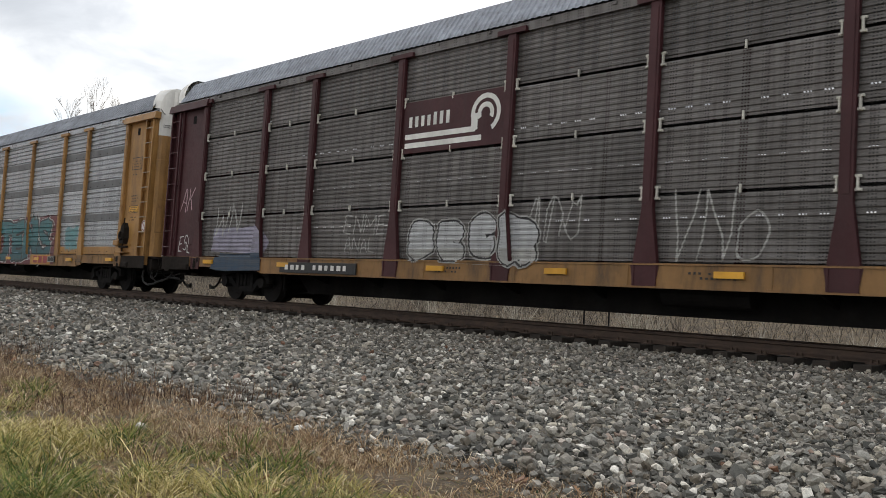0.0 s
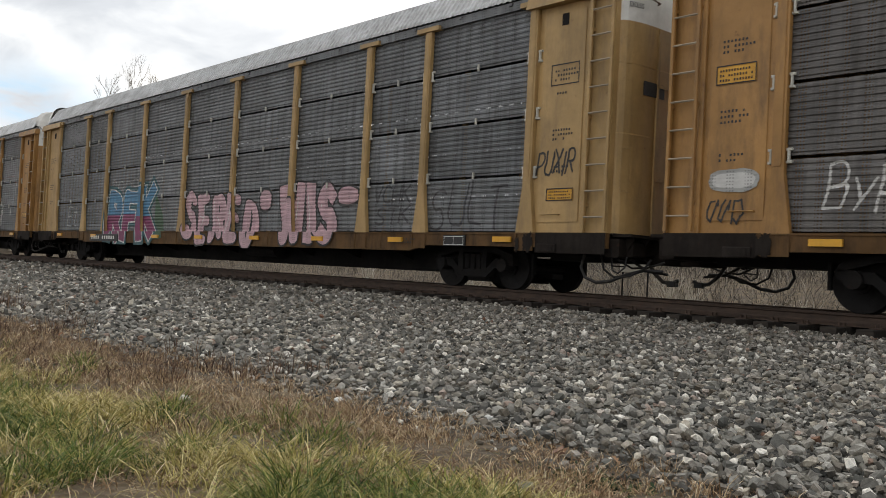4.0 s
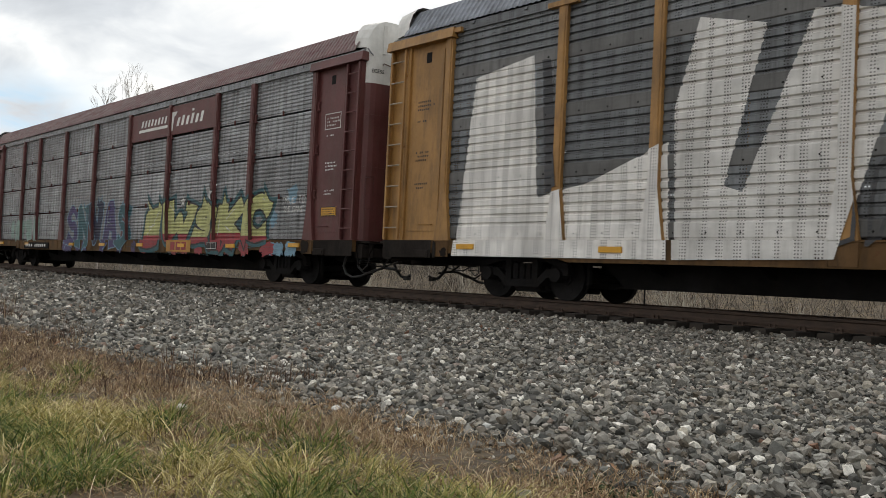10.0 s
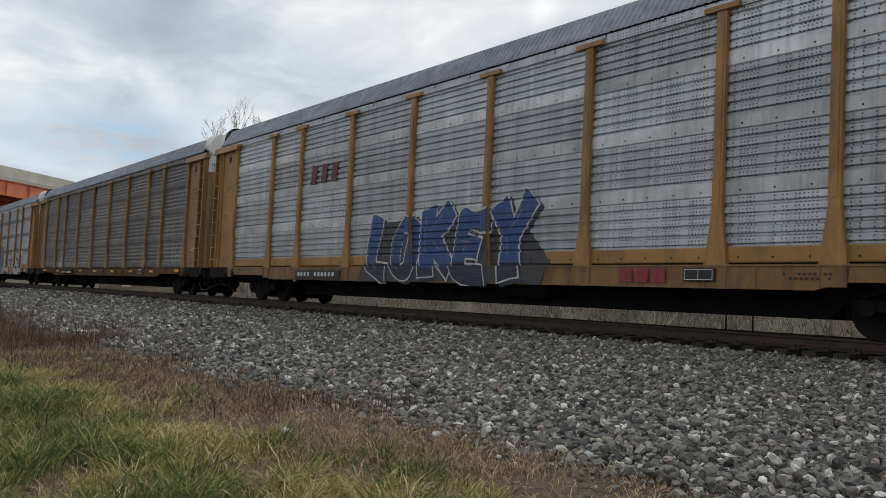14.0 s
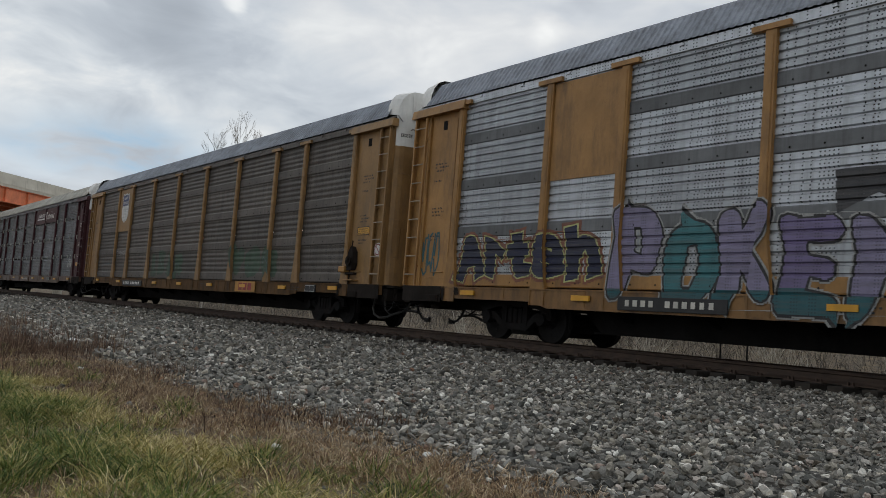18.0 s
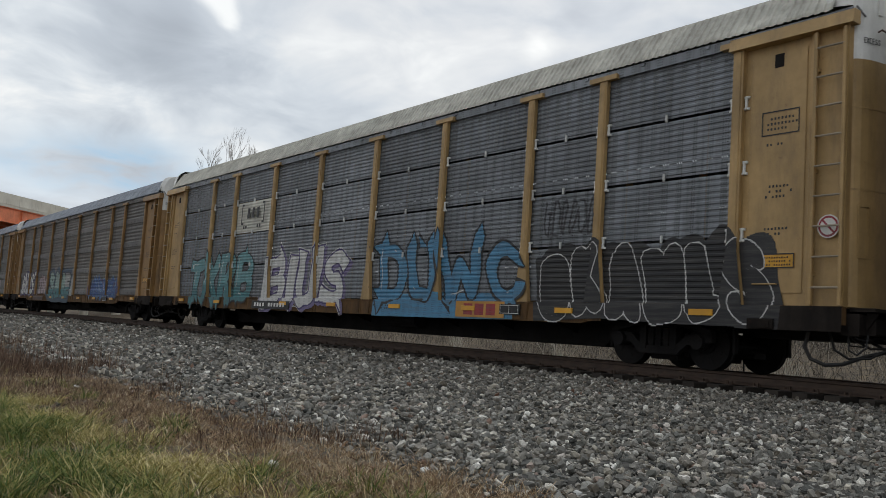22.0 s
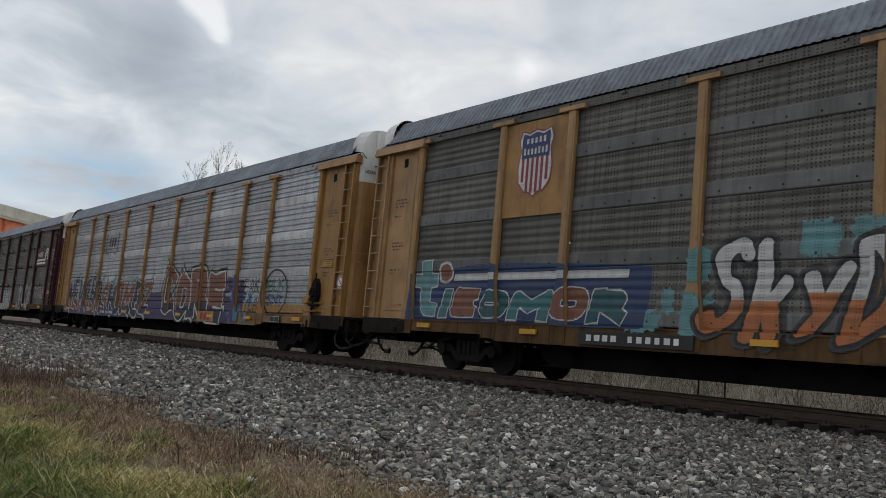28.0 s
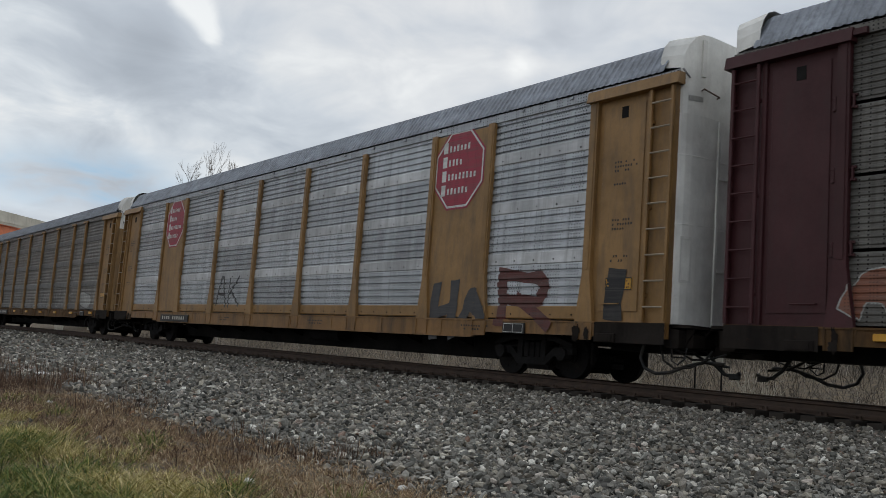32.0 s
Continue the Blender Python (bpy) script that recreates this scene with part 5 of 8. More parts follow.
S_WHITE = spray("white_spray", (0.62, 0.61, 0.59), 0.25, 0.25)
S_LIMEWASH = sheet("limewash", (0.80, 0.775, 0.74), (0.46, 0.43, 0.39), 0.3, 0.65, 0.0, 0.4)
S_DIRTY = spray("dirty_white_spray", (0.42, 0.42, 0.40), 0.4)
S_SILVER = spray("silver_spray", (0.50, 0.51, 0.52))
S_BLACK = spray("black_spray", (0.012, 0.012, 0.014), 0.1)
S_CHAR = spray("charcoal_spray", (0.045, 0.045, 0.05), 0.2)
S_BLUE = spray("blue_spray", (0.025, 0.085, 0.27))
S_SKY = spray("sky_blue_spray", (0.20, 0.36, 0.47))
S_TEAL = spray("teal_spray", (0.05, 0.20, 0.22))
S_AQUA = spray("aqua_spray", (0.15, 0.34, 0.36))
S_DTEAL = spray("dark_teal_spray", (0.02, 0.11, 0.13))
S_MINT = spray("mint_spray", (0.30, 0.42, 0.37))
S_PINK = spray("pink_spray", (0.62, 0.40, 0.44))
S_MAGENTA = spray("magenta_spray", (0.26, 0.04, 0.13))
S_RED = spray("red_spray", (0.34, 0.03, 0.04))
S_WINE = spray("wine_spray", (0.16, 0.022, 0.032))
S_OLIVE = spray("olive_spray", (0.19, 0.195, 0.032))
S_LIME = spray("pale_yellow_spray", (0.55, 0.55, 0.22))
S_ORANGE = spray("orange_spray", (0.52, 0.17, 0.05))
S_RUST = spray("brown_spray", (0.25, 0.09, 0.05))
S_LILAC = spray("lilac_spray", (0.27, 0.24, 0.37))
S_VIOLET = spray("violet_spray", (0.06, 0.04, 0.15))
S_NAVY = spray("navy_spray", (0.012, 0.016, 0.05), 0.2)
S_GREEN = spray("green_spray", (0.035, 0.085, 0.045), 0.5, 0.6)
S_ROSE = spray("faded_rose_spray", (0.25, 0.12, 0.105), 0.5)
S_DRIED = spray("dried_red_spray", (0.13, 0.035, 0.03), 0.4)
S_SKYB = spray("clear_blue_spray", (0.075, 0.25, 0.42))
S_VIOL2 = spray("dusty_violet_spray", (0.20, 0.16, 0.31))
S_ASHPINK = spray("ash_pink_spray", (0.44, 0.36, 0.38))
S_SAGE = spray("sage_spray", (0.24, 0.31, 0.25), 0.4)
S_MOSS = spray("moss_spray", (0.05, 0.12, 0.06))
S_MIDNIGHT = spray("midnight_spray", (0.016, 0.045, 0.085), 0.2)
S_MIDBLUE = spray("dark_blue_spray", (0.022, 0.05, 0.15), 0.3)
S_SLATE = spray("slate_spray", (0.12, 0.17, 0.19), 0.4)
S_HAZE = spray("haze_lilac_spray", (0.33, 0.31, 0.40), 0.5)
FRESH = paint("fresh_orange_paint", (0.5, 0.24, 0.035), wear=0.4, rust=0.2)
WIDE_REFLECT = (-11.2, -7.9, -3.0, -0.2, 2.8, 5.6, 8.4, 11.4)
LEFT_BAY = (-9.0, -7.27)


def ring_mark(car, cx, cz, r, mat, label):
    """A sprayed circle."""
    g = Geo()
    for s in stroke([(cx * KX + r * 1.1 * math.cos(a), cz + r * math.sin(a)) for a in np.linspace(0, 6.3, 26)], 0.06):
        lay(g, s, "band", 0.013, 0)
    return part("graffiti", g.mesh("graffiti", mat), car, label=label)


def hand_brake_geo():
    """Hand brake: housing with a drum, a lever and the chain that drops to the sill."""
    g = Geo()
    g.box(12.56, 13.0, -1.60, -1.49, 1.30, 1.36, 0.01)
    g.prism([(12.70, 1.42), (12.92, 1.42), (13.0, 1.6), (12.96, 1.9), (12.84, 2.05), (12.72, 1.9), (12.66, 1.6)], "y", -1.64, -1.49)
    g.disc(12.83, -1.70, -1.64, 1.66, 0.13, 14)
    g.disc(12.83, -1.73, -1.70, 1.66, 0.05, 10)
    g.tube([(12.83, -1.72, 1.66), (12.98, -1.74, 1.78), (13.12, -1.74, 1.72), (13.14, -1.74, 1.52)], 0.018, 6)
    g.tube([(12.84, -1.6, 2.0), (12.82, -1.58, 2.2)], 0.02, 6)
    g.tube([(12.72, -1.55, 1.42), (12.70, -1.56, 1.06)], 0.016, 5)
    return g


def brake_step_geo():
    g = Geo()
    g.box(12.30, 12.62, -1.66, -1.47, 1.36, 1.52, 0.015)
    g.box(12.56, 13.1, -1.68, -1.48, 1.14, 1.17, 0.006)
    return g


def round_decal(car, x, z, r):
    """Round white prohibition sticker on the ladder's backing."""
    g = Geo()
    g.disc(x, -1.53, -1.525, z, r, 18)
    d = part("decal", g.mesh("decal", WHITE), car, label="round white sticker with a red ring")
    flat(d, "ring_mark", arc(x, z, r * 0.72, r * 0.9, 0, 360, 20), spray("sign_red", (0.32, 0.035, 0.05), 0.2), -1.5325)
    flat(d, "bar_mark", [[(x - 0.6 * r, z + 0.5 * r), (x - 0.48 * r, z + 0.62 * r), (x + 0.6 * r, z - 0.5 * r), (x + 0.48 * r, z - 0.62 * r)]], spray("sign_red", (0.32, 0.035, 0.05), 0.2), -1.533)


def sill_fittings(car, seed):
    """Small data stencils, a black consolidated panel and a jacking pad on the sill."""
    rng = random.Random(seed)
    x = rng.choice((6.9, 7.4, 10.3))
    pl = plate(car, "data_plate", x, x + 0.62, 0.79, 1.0, BLACK, "black data panel with white lines on the sill", y=-1.586)
    flat(pl, "line", [quad(x + 0.03, x + 0.59, 0.81, 0.82), quad(x + 0.03, x + 0.59, 0.97, 0.98), quad(x + 0.03, x + 0.04, 0.82, 0.97), quad(x + 0.58, x + 0.59, 0.82, 0.97), quad(x + 0.30, x + 0.31, 0.82, 0.97)], WHITE, -1.594)
    rows = []
    for a in (-3.4, 1.9, 8.9):
        a += rng.uniform(-0.4, 0.4)
        rows += bars(a, a + 0.9, 0.90, 0.935, 11, rng, keep=0.85) + bars(a + 0.1, a + 0.8, 0.83, 0.865, 8, rng, keep=0.85)
    ob = flat(car, "sill_lettering", rows, BLACK, -1.5655, "small black data lettering on the sill")
    ob["kind"] = "stuff"
    for a in (-13.0, 13.0):
        g = Geo()
        g.box(a - 0.22, a + 0.22, -1.60, -1.54, 0.70, 0.86, 0.012)
        g.box(a - 0.16, a + 0.16, -1.61, -1.60, 0.73, 0.83)
        part("jacking_pad", g.mesh("jacking_pad", GREASY), car, label="greasy black jacking pad")
        e = math.copysign(1, a)
        ground_patch(car, [(e * 12.72, 0.70), (e * 14.27, 0.70), (e * 14.27, 1.056), (e * 12.72, 1.056)], GREASY, "black grease over the end of the sill", 0.002, 0.0, seed)
        patches(car, e * 12.4 / KX - 0.25, e * 12.4 / KX + 0.25, 0.72, 1.05, GREASY, "black grease on the sill", n=2, seed=seed + 40, size=0.16)


def dress(car, ink=BLACK, label=True, board=None, frame=False, refl=WIDE_REFLECT, seed=1, brake=False):
    """What most cars carry: data lettering, warning labels, reflectors, a number board."""
    stencils(car, ink, 1, frame, seed)
    if ink is not WHITE:
        stencils(car, ink, -1, False, seed + 1)
    if label:
        warning_label(car, 12.32, 12.9, 1.62 if not brake else 2.35, 1.84 if not brake else 2.57)
    if board:
        number_board(car, *board)
    if brake:
        part("hand_brake", cached("hand_brake", hand_brake_geo, GREASY), car, label="greasy dark hand brake with lever and chain")
        part("brake_step", cached("brake_step", brake_step_geo, YELLOW), car, label="yellow step and bracket below the hand brake")
        round_decal(car, 14.02, 1.95, 0.17)
    elif seed % 3 == 1:
        round_decal(car, 14.02, 2.2, 0.17)
    reflectors(car, refl)
    sill_fittings(car, seed)
    height_stencil(car)


def mark_on_sill(car, x0, x1, ink, ground=None, z0=0.76, z1=1.0):
    """Maker's mark on the sill as three plain bars, on its own patch of fresh paint."""
    if ground:
        ground_patch(car, [(x0 - 0.25, z0 - 0.05), (x1 + 0.25, z0 - 0.05), (x1 + 0.25, 1.05), (x0 - 0.25, 1.05)], ground, "patch of fresh orange-yellow sill paint", 0.021, 0.0)
    w = (x1 - x0) / 3
    for k in range(3):
        g = Geo()
        lay_all(g, [ring(quad(x0 + w * (k + 0.1), x0 + w * (k + 0.9), z0, z1))], CAR_STYLE[car.name], 0.0225, 0)
        part("maker_mark", g.mesh("maker_mark", ink), car, label="plain dark red bar of a maker's mark")


def star(car, x, z, r, fill, edge):
    for s, m, lift in ((1.25, edge, 0.0205), (1.0, fill, 0.021)):
        g = Geo()
        lay_all(g, [ring([(x + r * s * (1 if k % 2 else 0.42) * math.sin(k * math.pi / 5 + math.pi), z + r * s * (1 if k % 2 else 0.42) * math.cos(k * math.pi / 5 + math.pi)) for k in range(10)])], CAR_STYLE[car.name], lift, 0)
        part("graffiti_star", g.mesh("graffiti_star", m), car, label="pale five-pointed sprayed star")


def drop_blob(car, x0, x1, z0, z1, fill, edge, label, seed=3):
    """A rounded sprayed blob with a rim."""
    for grow, m, lift in ((0.06, edge, 0.012), (0.0, fill, 0.0125)):
        g = Geo()
        lay_all(g, [blob(x0 - grow, x1 + grow, z0 - grow, z1 + grow, random.Random(seed), 0.05, 24, 0.8)], CAR_STYLE[car.name], lift, 0)
        part("graffiti_blob", g.mesh("graffiti_blob", m), car, label=label)


def painted_board(car, x0, x1, z0, z1, mat, label):
    """A sign field painted straight on the ribs."""
    g = Geo()
    lay_all(g, [ring(quad(x0, x1, z0, z1))], CAR_STYLE[car.name], 0.002, 0)
    part("painted_field", g.mesh("painted_field", mat), car, label=label)


def build_train():
    # 0 maroon car with a wheel sign
    c = build_car("maroon car carrier with grey-brown ribbed sheets and bubble graffiti", MAROON, LILAC, "fine", clips=CREAM, caps=True, foot=MAROON, sill=SILL_YELLOW)
    dress(c, WHITE, board=(-8.0, -5.3, BLACK, WHITE))
    wheel_sign(c, -4.2, -1.55, 3.2, 4.25, MAROON)
    piece(c, "SccR", -4.15, -0.7, 1.0, 1.9, S_SILVER, S_BLACK, "silver bubble-letter graffiti outlined in black", weight=0.5, rim=0.035, halo=S_DIRTY, spread=0.03, cap="round", two=S_DIRTY, cut=0.3, seed=3)
    tag(c, "ENME", -6.2, -4.75, 1.6, 1.98, S_DIRTY, "thin white handwriting", 0.03, 0.1, 2)
    tag(c, "ANAL", -6.15, -5.1, 1.22, 1.5, S_DIRTY, "thin white handwriting", 0.025, 0.1, 5)
    scrawl(c, -1.0, 0.2, 1.4, 2.2, S_DIRTY, "thin white scrawl", n=3, seed=15)
    tag(c, "VNo", 1.8, 3.5, 1.15, 2.2, S_DIRTY, "large thin white tag", 0.03, 0.2, 7)
    ground_patch(c, [(-11.8, 1.2), (-9.3, 1.15), (-9.1, 1.45), (-9.6, 1.85), (-11.7, 1.82)], S_HAZE, "faded pale lilac patch of paint", seed=3)
    ground_patch(c, [(-11.6, 0.72), (-9.2, 0.74), (-9.3, 1.16), (-11.3, 1.14)], S_MIDNIGHT, "dark teal paint on the sill", 0.0026, seed=4)
    tag(c, "WN", -11.7, -10.4, 1.7, 2.4, S_DIRTY, "pale scrawl above a paint patch", 0.05, 0.2, 4)
    tag(c, "AK", -13.5, -12.8, 2.35, 2.95, S_PINK, "pale pink tag on the end panel", 0.035, 0.2, 4)
    tag(c, "ESL", -13.5, -12.8, 1.2, 1.6, S_WHITE, "white tag on the end panel", 0.03, 0.1, 5)
    # 1 yellow car, shield, slogan, teal graffiti
    c = build_car("yellow car carrier with silver sheets and long teal graffiti", YELLOW, SILVER, "band", band=BAND_DARK, leaf=CREAM)
    dress(c, board=(-6.8, -4.25, BLACK, WHITE), frame=True, seed=2, brake=True)
    shield(c, *LEFT_BAY, 3.2, 5.16, YELLOW)
    for wd, a, b in (("BUILDING", -6.45, -4.55), ("AMERICA", -4.05, -2.15)):
        slogan_word(c, wd, a * KX, b * KX, 4.42, 4.72, "band", 0.062)
    patches(c, -11.6, -7.1, 0.72, 1.6, S_WINE, "dull red graffiti ground", "band", 9, 3, 0.5)
    piece(c, "RSER", -12.1, -7.35, 1.0, 2.35, S_ROSE, S_CHAR, "faded rose and red graffiti with dark outline", weight=0.27, rim=0.05, seed=9, wild=1, cap="flare", shine=S_DIRTY, two=S_DRIED, cut=0.3)
    ground_patch(c, [(-12.2, 0.7), (-7.4, 0.68), (-7.4, 1.12), (-9.5, 1.2), (-12.1, 1.1)], S_RUST, "orange-brown paint on the sill", 0.0035)
    piece(c, "LEVO", -7.1, -4.57, 1.18, 2.0, S_WHITE, S_BLACK, "white block graffiti edged in black and blue", weight=0.34, rim=0.035, halo=S_SKY, spread=0.05, wave=0.3, tilt=1.5, seed=4, gap=0.06)
    ground_patch(c, [(-4.5, 0.72), (1.4, 0.7), (7.4, 0.72), (7.4, 2.45), (4.4, 2.42), (1.5, 2.32), (1.3, 2.1), (-1.0, 2.3), (-4.5, 2.3)], S_WINE, "wine-red graffiti ground with white plus signs", 0.003, 0.4)
    crosses(c, -4.4, 7.3, 0.85, 2.35, S_WHITE, 150, 0.11, 3)
    piece(c, "VOKP", -4.3, 1.35, 1.0, 2.4, [S_SKY, S_AQUA, S_SKY, S_SKY], S_NAVY, "sky-blue and teal graffiti with dark outline", weight=0.38, rim=0.07, two=S_TEAL, cut=0.5, cap="round", seed=5, shine=S_WHITE)
    piece(c, "TENS", 1.6, 6.9, 0.85, 2.3, S_TEAL, S_BLACK, "teal graffiti on wine-red ground", weight=0.32, rim=0.06, halo=S_WHITE, spread=0.025, two=S_DTEAL, cut=0.4, cap="flare", seed=6, shine=S_SKY, wild=2)
    for k in range(1, 7):
        x = -3.6 + 0.75 * k
        drop_blob(c, x - 0.42, x + 0.42, 0.72, 0.95 + 0.05 * (k % 2), S_VIOLET if k % 3 else S_LILAC, S_WHITE, "violet bubble with a pale rim on the sill", k)
    patches(c, 7.4, 8.7, 1.25, 2.05, S_AQUA, "thin aqua overspray", "band", 9, 15, 0.3)
    mark_on_sill(c, 5.5, 6.9, S_RED, FRESH)
    # 2 yellow car, dull sheets, white roof
    c = build_car("yellow car carrier with dark ribbed sheets and a white roof", YELLOW, LILAC, "fine", ROOF_WHITE, clips=CREAM)
    dress(c, board=(-8.1, -5.6, IRON, WHITE), frame=True, seed=42)
    shield(c, *LEFT_BAY, 3.2, 5.16, YELLOW, faded=True)
    ground_patch(c, [(-4.0, 0.7), (-0.2, 0.7), (-0.1, 1.1), (-0.9, 1.3), (-3.9, 1.15)], S_DIRTY, "off-white base of a graffiti", 0.003)
    piece(c, "SHIP", -3.9, -0.35, 0.78, 2.08, S_BLACK, S_DIRTY, "black graffiti edged in white", weight=0.34, rim=0.04, cap="round", seed=7, shine=S_DIRTY, wild=1)
    tag(c, "Ym", -0.3, 0.4, 1.3, 1.85, S_DIRTY, "small white sprayed flourish", 0.04, 0.0, 8)
    tag(c, "Ym", -4.5, -3.9, 1.3, 1.9, S_DIRTY, "small white sprayed flourish", 0.04, 0.0, 9)
    piece(c, "NOLAN", 1.8, 6.25, 0.85, 2.12, S_DRIED, S_ROSE, "dull dried-red graffiti with thin pale edges", weight=0.36, rim=0.022, seed=8, shine=S_DIRTY, gap=0.05, lean=0.08)
    ground_patch(c, [(6.35, 0.77), (7.2, 0.77), (7.2, 1.04), (6.35, 1.04)], S_BLACK, "black painted square on the sill", 0.0028, 0.1)
    tag(c, "X", 6.5, 7.1, 0.8, 1.02, S_LIME, "cream painted cross on a black square", 0.085, 0.0)
    tag(c, "ByP", -11.8, -10.75, 1.4, 2.0, S_WHITE, "large white chalky tag", 0.04, 0.1, 3)
    tag(c, "Pard", -10.6, -9.6, 1.5, 2.05, S_WHITE, "large white chalky tag", 0.04, 0.1, 4)
    tag(c, "ASEP", -9.1, -7.8, 1.65, 2.1, S_DIRTY, "white two-line tag", 0.035, 0.0, 5)
    tag(c, "PIGS", -9.0, -7.9, 1.25, 1.6, S_DIRTY, "white two-line tag", 0.035, 0.0, 6)
    warning_label(c, -13.5 / KX, -12.85 / KX, 3.27, 3.56)
    drop_blob(c, -13.5, -12.8, 1.72, 1.95, S_WHITE, S_DIRTY, "white overspray on the end panel", 5)
    scrawl(c, -13.0, -12.4, 1.2, 1.55, S_BLACK, "black tag on the end panel", n=3, w=0.03, seed=18)
    # 3 yellow car, pink block letters
    c = build_car("pale yellow car carrier with grey sheets and pink graffiti", YELLOW_PALE, DULL, "fine", ROOF_WHITE, clips=CREAM)
    dress(c, board=(-8.2, -5.8, BLACK, WHITE), frame=True, seed=5)
    piece(c, "RFK", -7.3, -3.4, 0.72, 2.5, S_SKYB, S_WHITE, "blue graffiti turning magenta below, outlined in white", weight=0.36, rim=0.045, two=S_MAGENTA, cut=0.5, halo=S_DTEAL, spread=0.1, seed=3, wave=0.5)
    ground_patch(c, [(-3.5, 0.8), (-2.7, 0.82), (-2.9, 1.5), (-3.5, 2.3)], S_MOSS, "mossy green spray beside blue letters", 0.003)
    tag(c, "ooooooo", -7.2, -3.0, 2.5, 2.9, S_DIRTY, "row of pale sprayed rings", 0.03, 0.0, 3)
    piece(c, "SEREO", -1.45, 2.9, 0.7, 2.15, S_PINK, S_BLACK, "dusty pink graffiti with black outline", weight=0.42, rim=0.05, cap="round", seed=5, shine=S_WHITE)
    drop_blob(c, 2.95, 3.5, 1.62, 2.15, S_PINK, S_BLACK, "small pink sprayed face shape", 6)
    piece(c, "WIS", 3.9, 6.5, 0.75, 2.25, S_PINK, S_BLACK, "tall dusty pink block graffiti", weight=0.44, rim=0.05, seed=6, wave=0.5, shine=S_WHITE)
    drop_blob(c, 6.45, 7.25, 1.7, 2.1, S_PINK, S_BLACK, "pink leaf-shaped end of a letter", 4)
    tag(c, "VCHK", 7.8, 9.1, 1.7, 2.05, S_CHAR, "faded black tag", 0.05, 0.1, 7)
    tag(c, "STK", 7.9, 9.1, 1.25, 1.6, S_CHAR, "faded black tag", 0.05, 0.1, 8)
    tag(c, "SULT", 9.7, 11.9, 1.2, 2.0, S_CHAR, "faded black tag", 0.05, 0.1, 9)
    tag(c, "PUXIR", 12.62, 13.5, 2.1, 2.5, S_BLACK, "black tag on the end panel", 0.04, 0.1, 8)
    tag(c, "Et", -11.3, -10.2, 1.3, 2.0, S_DIRTY, "small pale tag", 0.05, 0.1, 12)
    g = Geo()
    g.prism([(14.472, -0.98), (14.484, -0.98), (14.505, -0.42), (14.493, -0.42)], "z", 3.42, 3.66)
    part("door_plate", g.mesh("door_plate", BLACK), c, label="black plate on the end door")
    # 4 yellow car with white blotches
    c = build_car("yellow car carrier with dark sheets blotched in white", YELLOW, DULL, "fine", ROOF_WHITE, clips=CREAM)
    dress(c, board=(-8.2, -4.95, CREAM, BLACK), seed=7)
    shield(c, *LEFT_BAY, 3.1, 5.16, YELLOW, slogan=True)
    flakes(c, -11.8, 11.8, 1.12, 2.3, S_WHITE, "ragged flakes of old white paint", columns=110, seed=5)
    flakes(c, -11.8, 11.8, 2.3, 4.9, S_SILVER, "sparse flakes of old pale paint", columns=50, seed=6)
    # 5 big outlined letters
    c = build_car("yellow car carrier with brown-grey sheets covered in bright graffiti", YELLOW_PALE, BROWN, "band", caps=True, band=BAND_MID)
    dress(c, board=(-6.9, -4.2, BLACK, CREAM), frame=True, seed=8)
    piece(c, "DEAP", -12.4, -7.7, 0.8, 2.35, S_WHITE, S_BLACK, "white graffiti on a charcoal ground", weight=0.27, rim=0.05, halo=S_CHAR, spread=0.2, cap="flare", lean=0.12, seed=3)
    piece(c, "o", -7.75, -6.85, 0.95, 2.15, S_WHITE, S_BLACK, "white spiral at the end of a word", weight=0.3, rim=0.05, halo=S_CHAR, spread=0.15, cap="round", seed=4)
    piece(c, "RIME", -6.6, -2.75, 0.85, 2.25, S_OLIVE, S_RED, "olive and red graffiti", weight=0.42, rim=0.05, halo=S_RED, spread=0.16, cap="round", seed=4, shine=S_WHITE, wild=1)
    ground_patch(c, [(-2.7, 1.0), (-1.9, 1.15), (-1.5, 1.6), (-2.0, 2.0), (-2.7, 2.2)], S_ROSE, "rose patch ringed in violet", 0.005)
    patches(c, -1.8, -1.0, 1.8, 2.5, S_TEAL, "teal overspray", "band", 5, 4, 0.3)
    piece(c, "BESK", -1.1, 4.25, 0.85, 2.4, S_OLIVE, S_WHITE, "olive graffiti outlined in white on blue", weight=0.3, rim=0.04, halo=S_BLUE, spread=0.2, cap="flare", seed=5, shine=S_SKY)
    patches(c, 4.4, 9.6, 2.3, 2.75, S_BLUE, "blue overspray above letters", "band", 9, 3, 0.3)
    piece(c, "BOAKS", 4.55, 10.1, 0.98, 2.6, S_WHITE, S_RED, "large white block graffiti outlined in red", weight=0.44, rim=0.06, halo=S_WINE, spread=0.05, wave=0.4, tilt=2, seed=6)
    for ch, a, b, z0, z1 in (("I", 10.15, 10.6, 1.95, 2.55), ("N", 10.6, 11.15, 1.65, 2.28), ("O", 11.15, 11.62, 1.48, 2.02), ("K", 11.62, 12.4, 1.05, 1.92)):
        piece(c, ch, a, b, z0, z1, S_PINK, S_RED, "pale pink and red graffiti over dark teal", weight=0.34, rim=0.04, halo=S_DTEAL, spread=0.16, seed=ord(ch))
    scrawl(c, -13.0, -12.3, 1.5, 3.4, S_CHAR, "black tags", "band", n=3, w=0.03, seed=3)
    drop_blob(c, -13.3, -12.9, 3.35, 3.9, S_CHAR, S_BLUE, "small round blue and black sticker", 3)
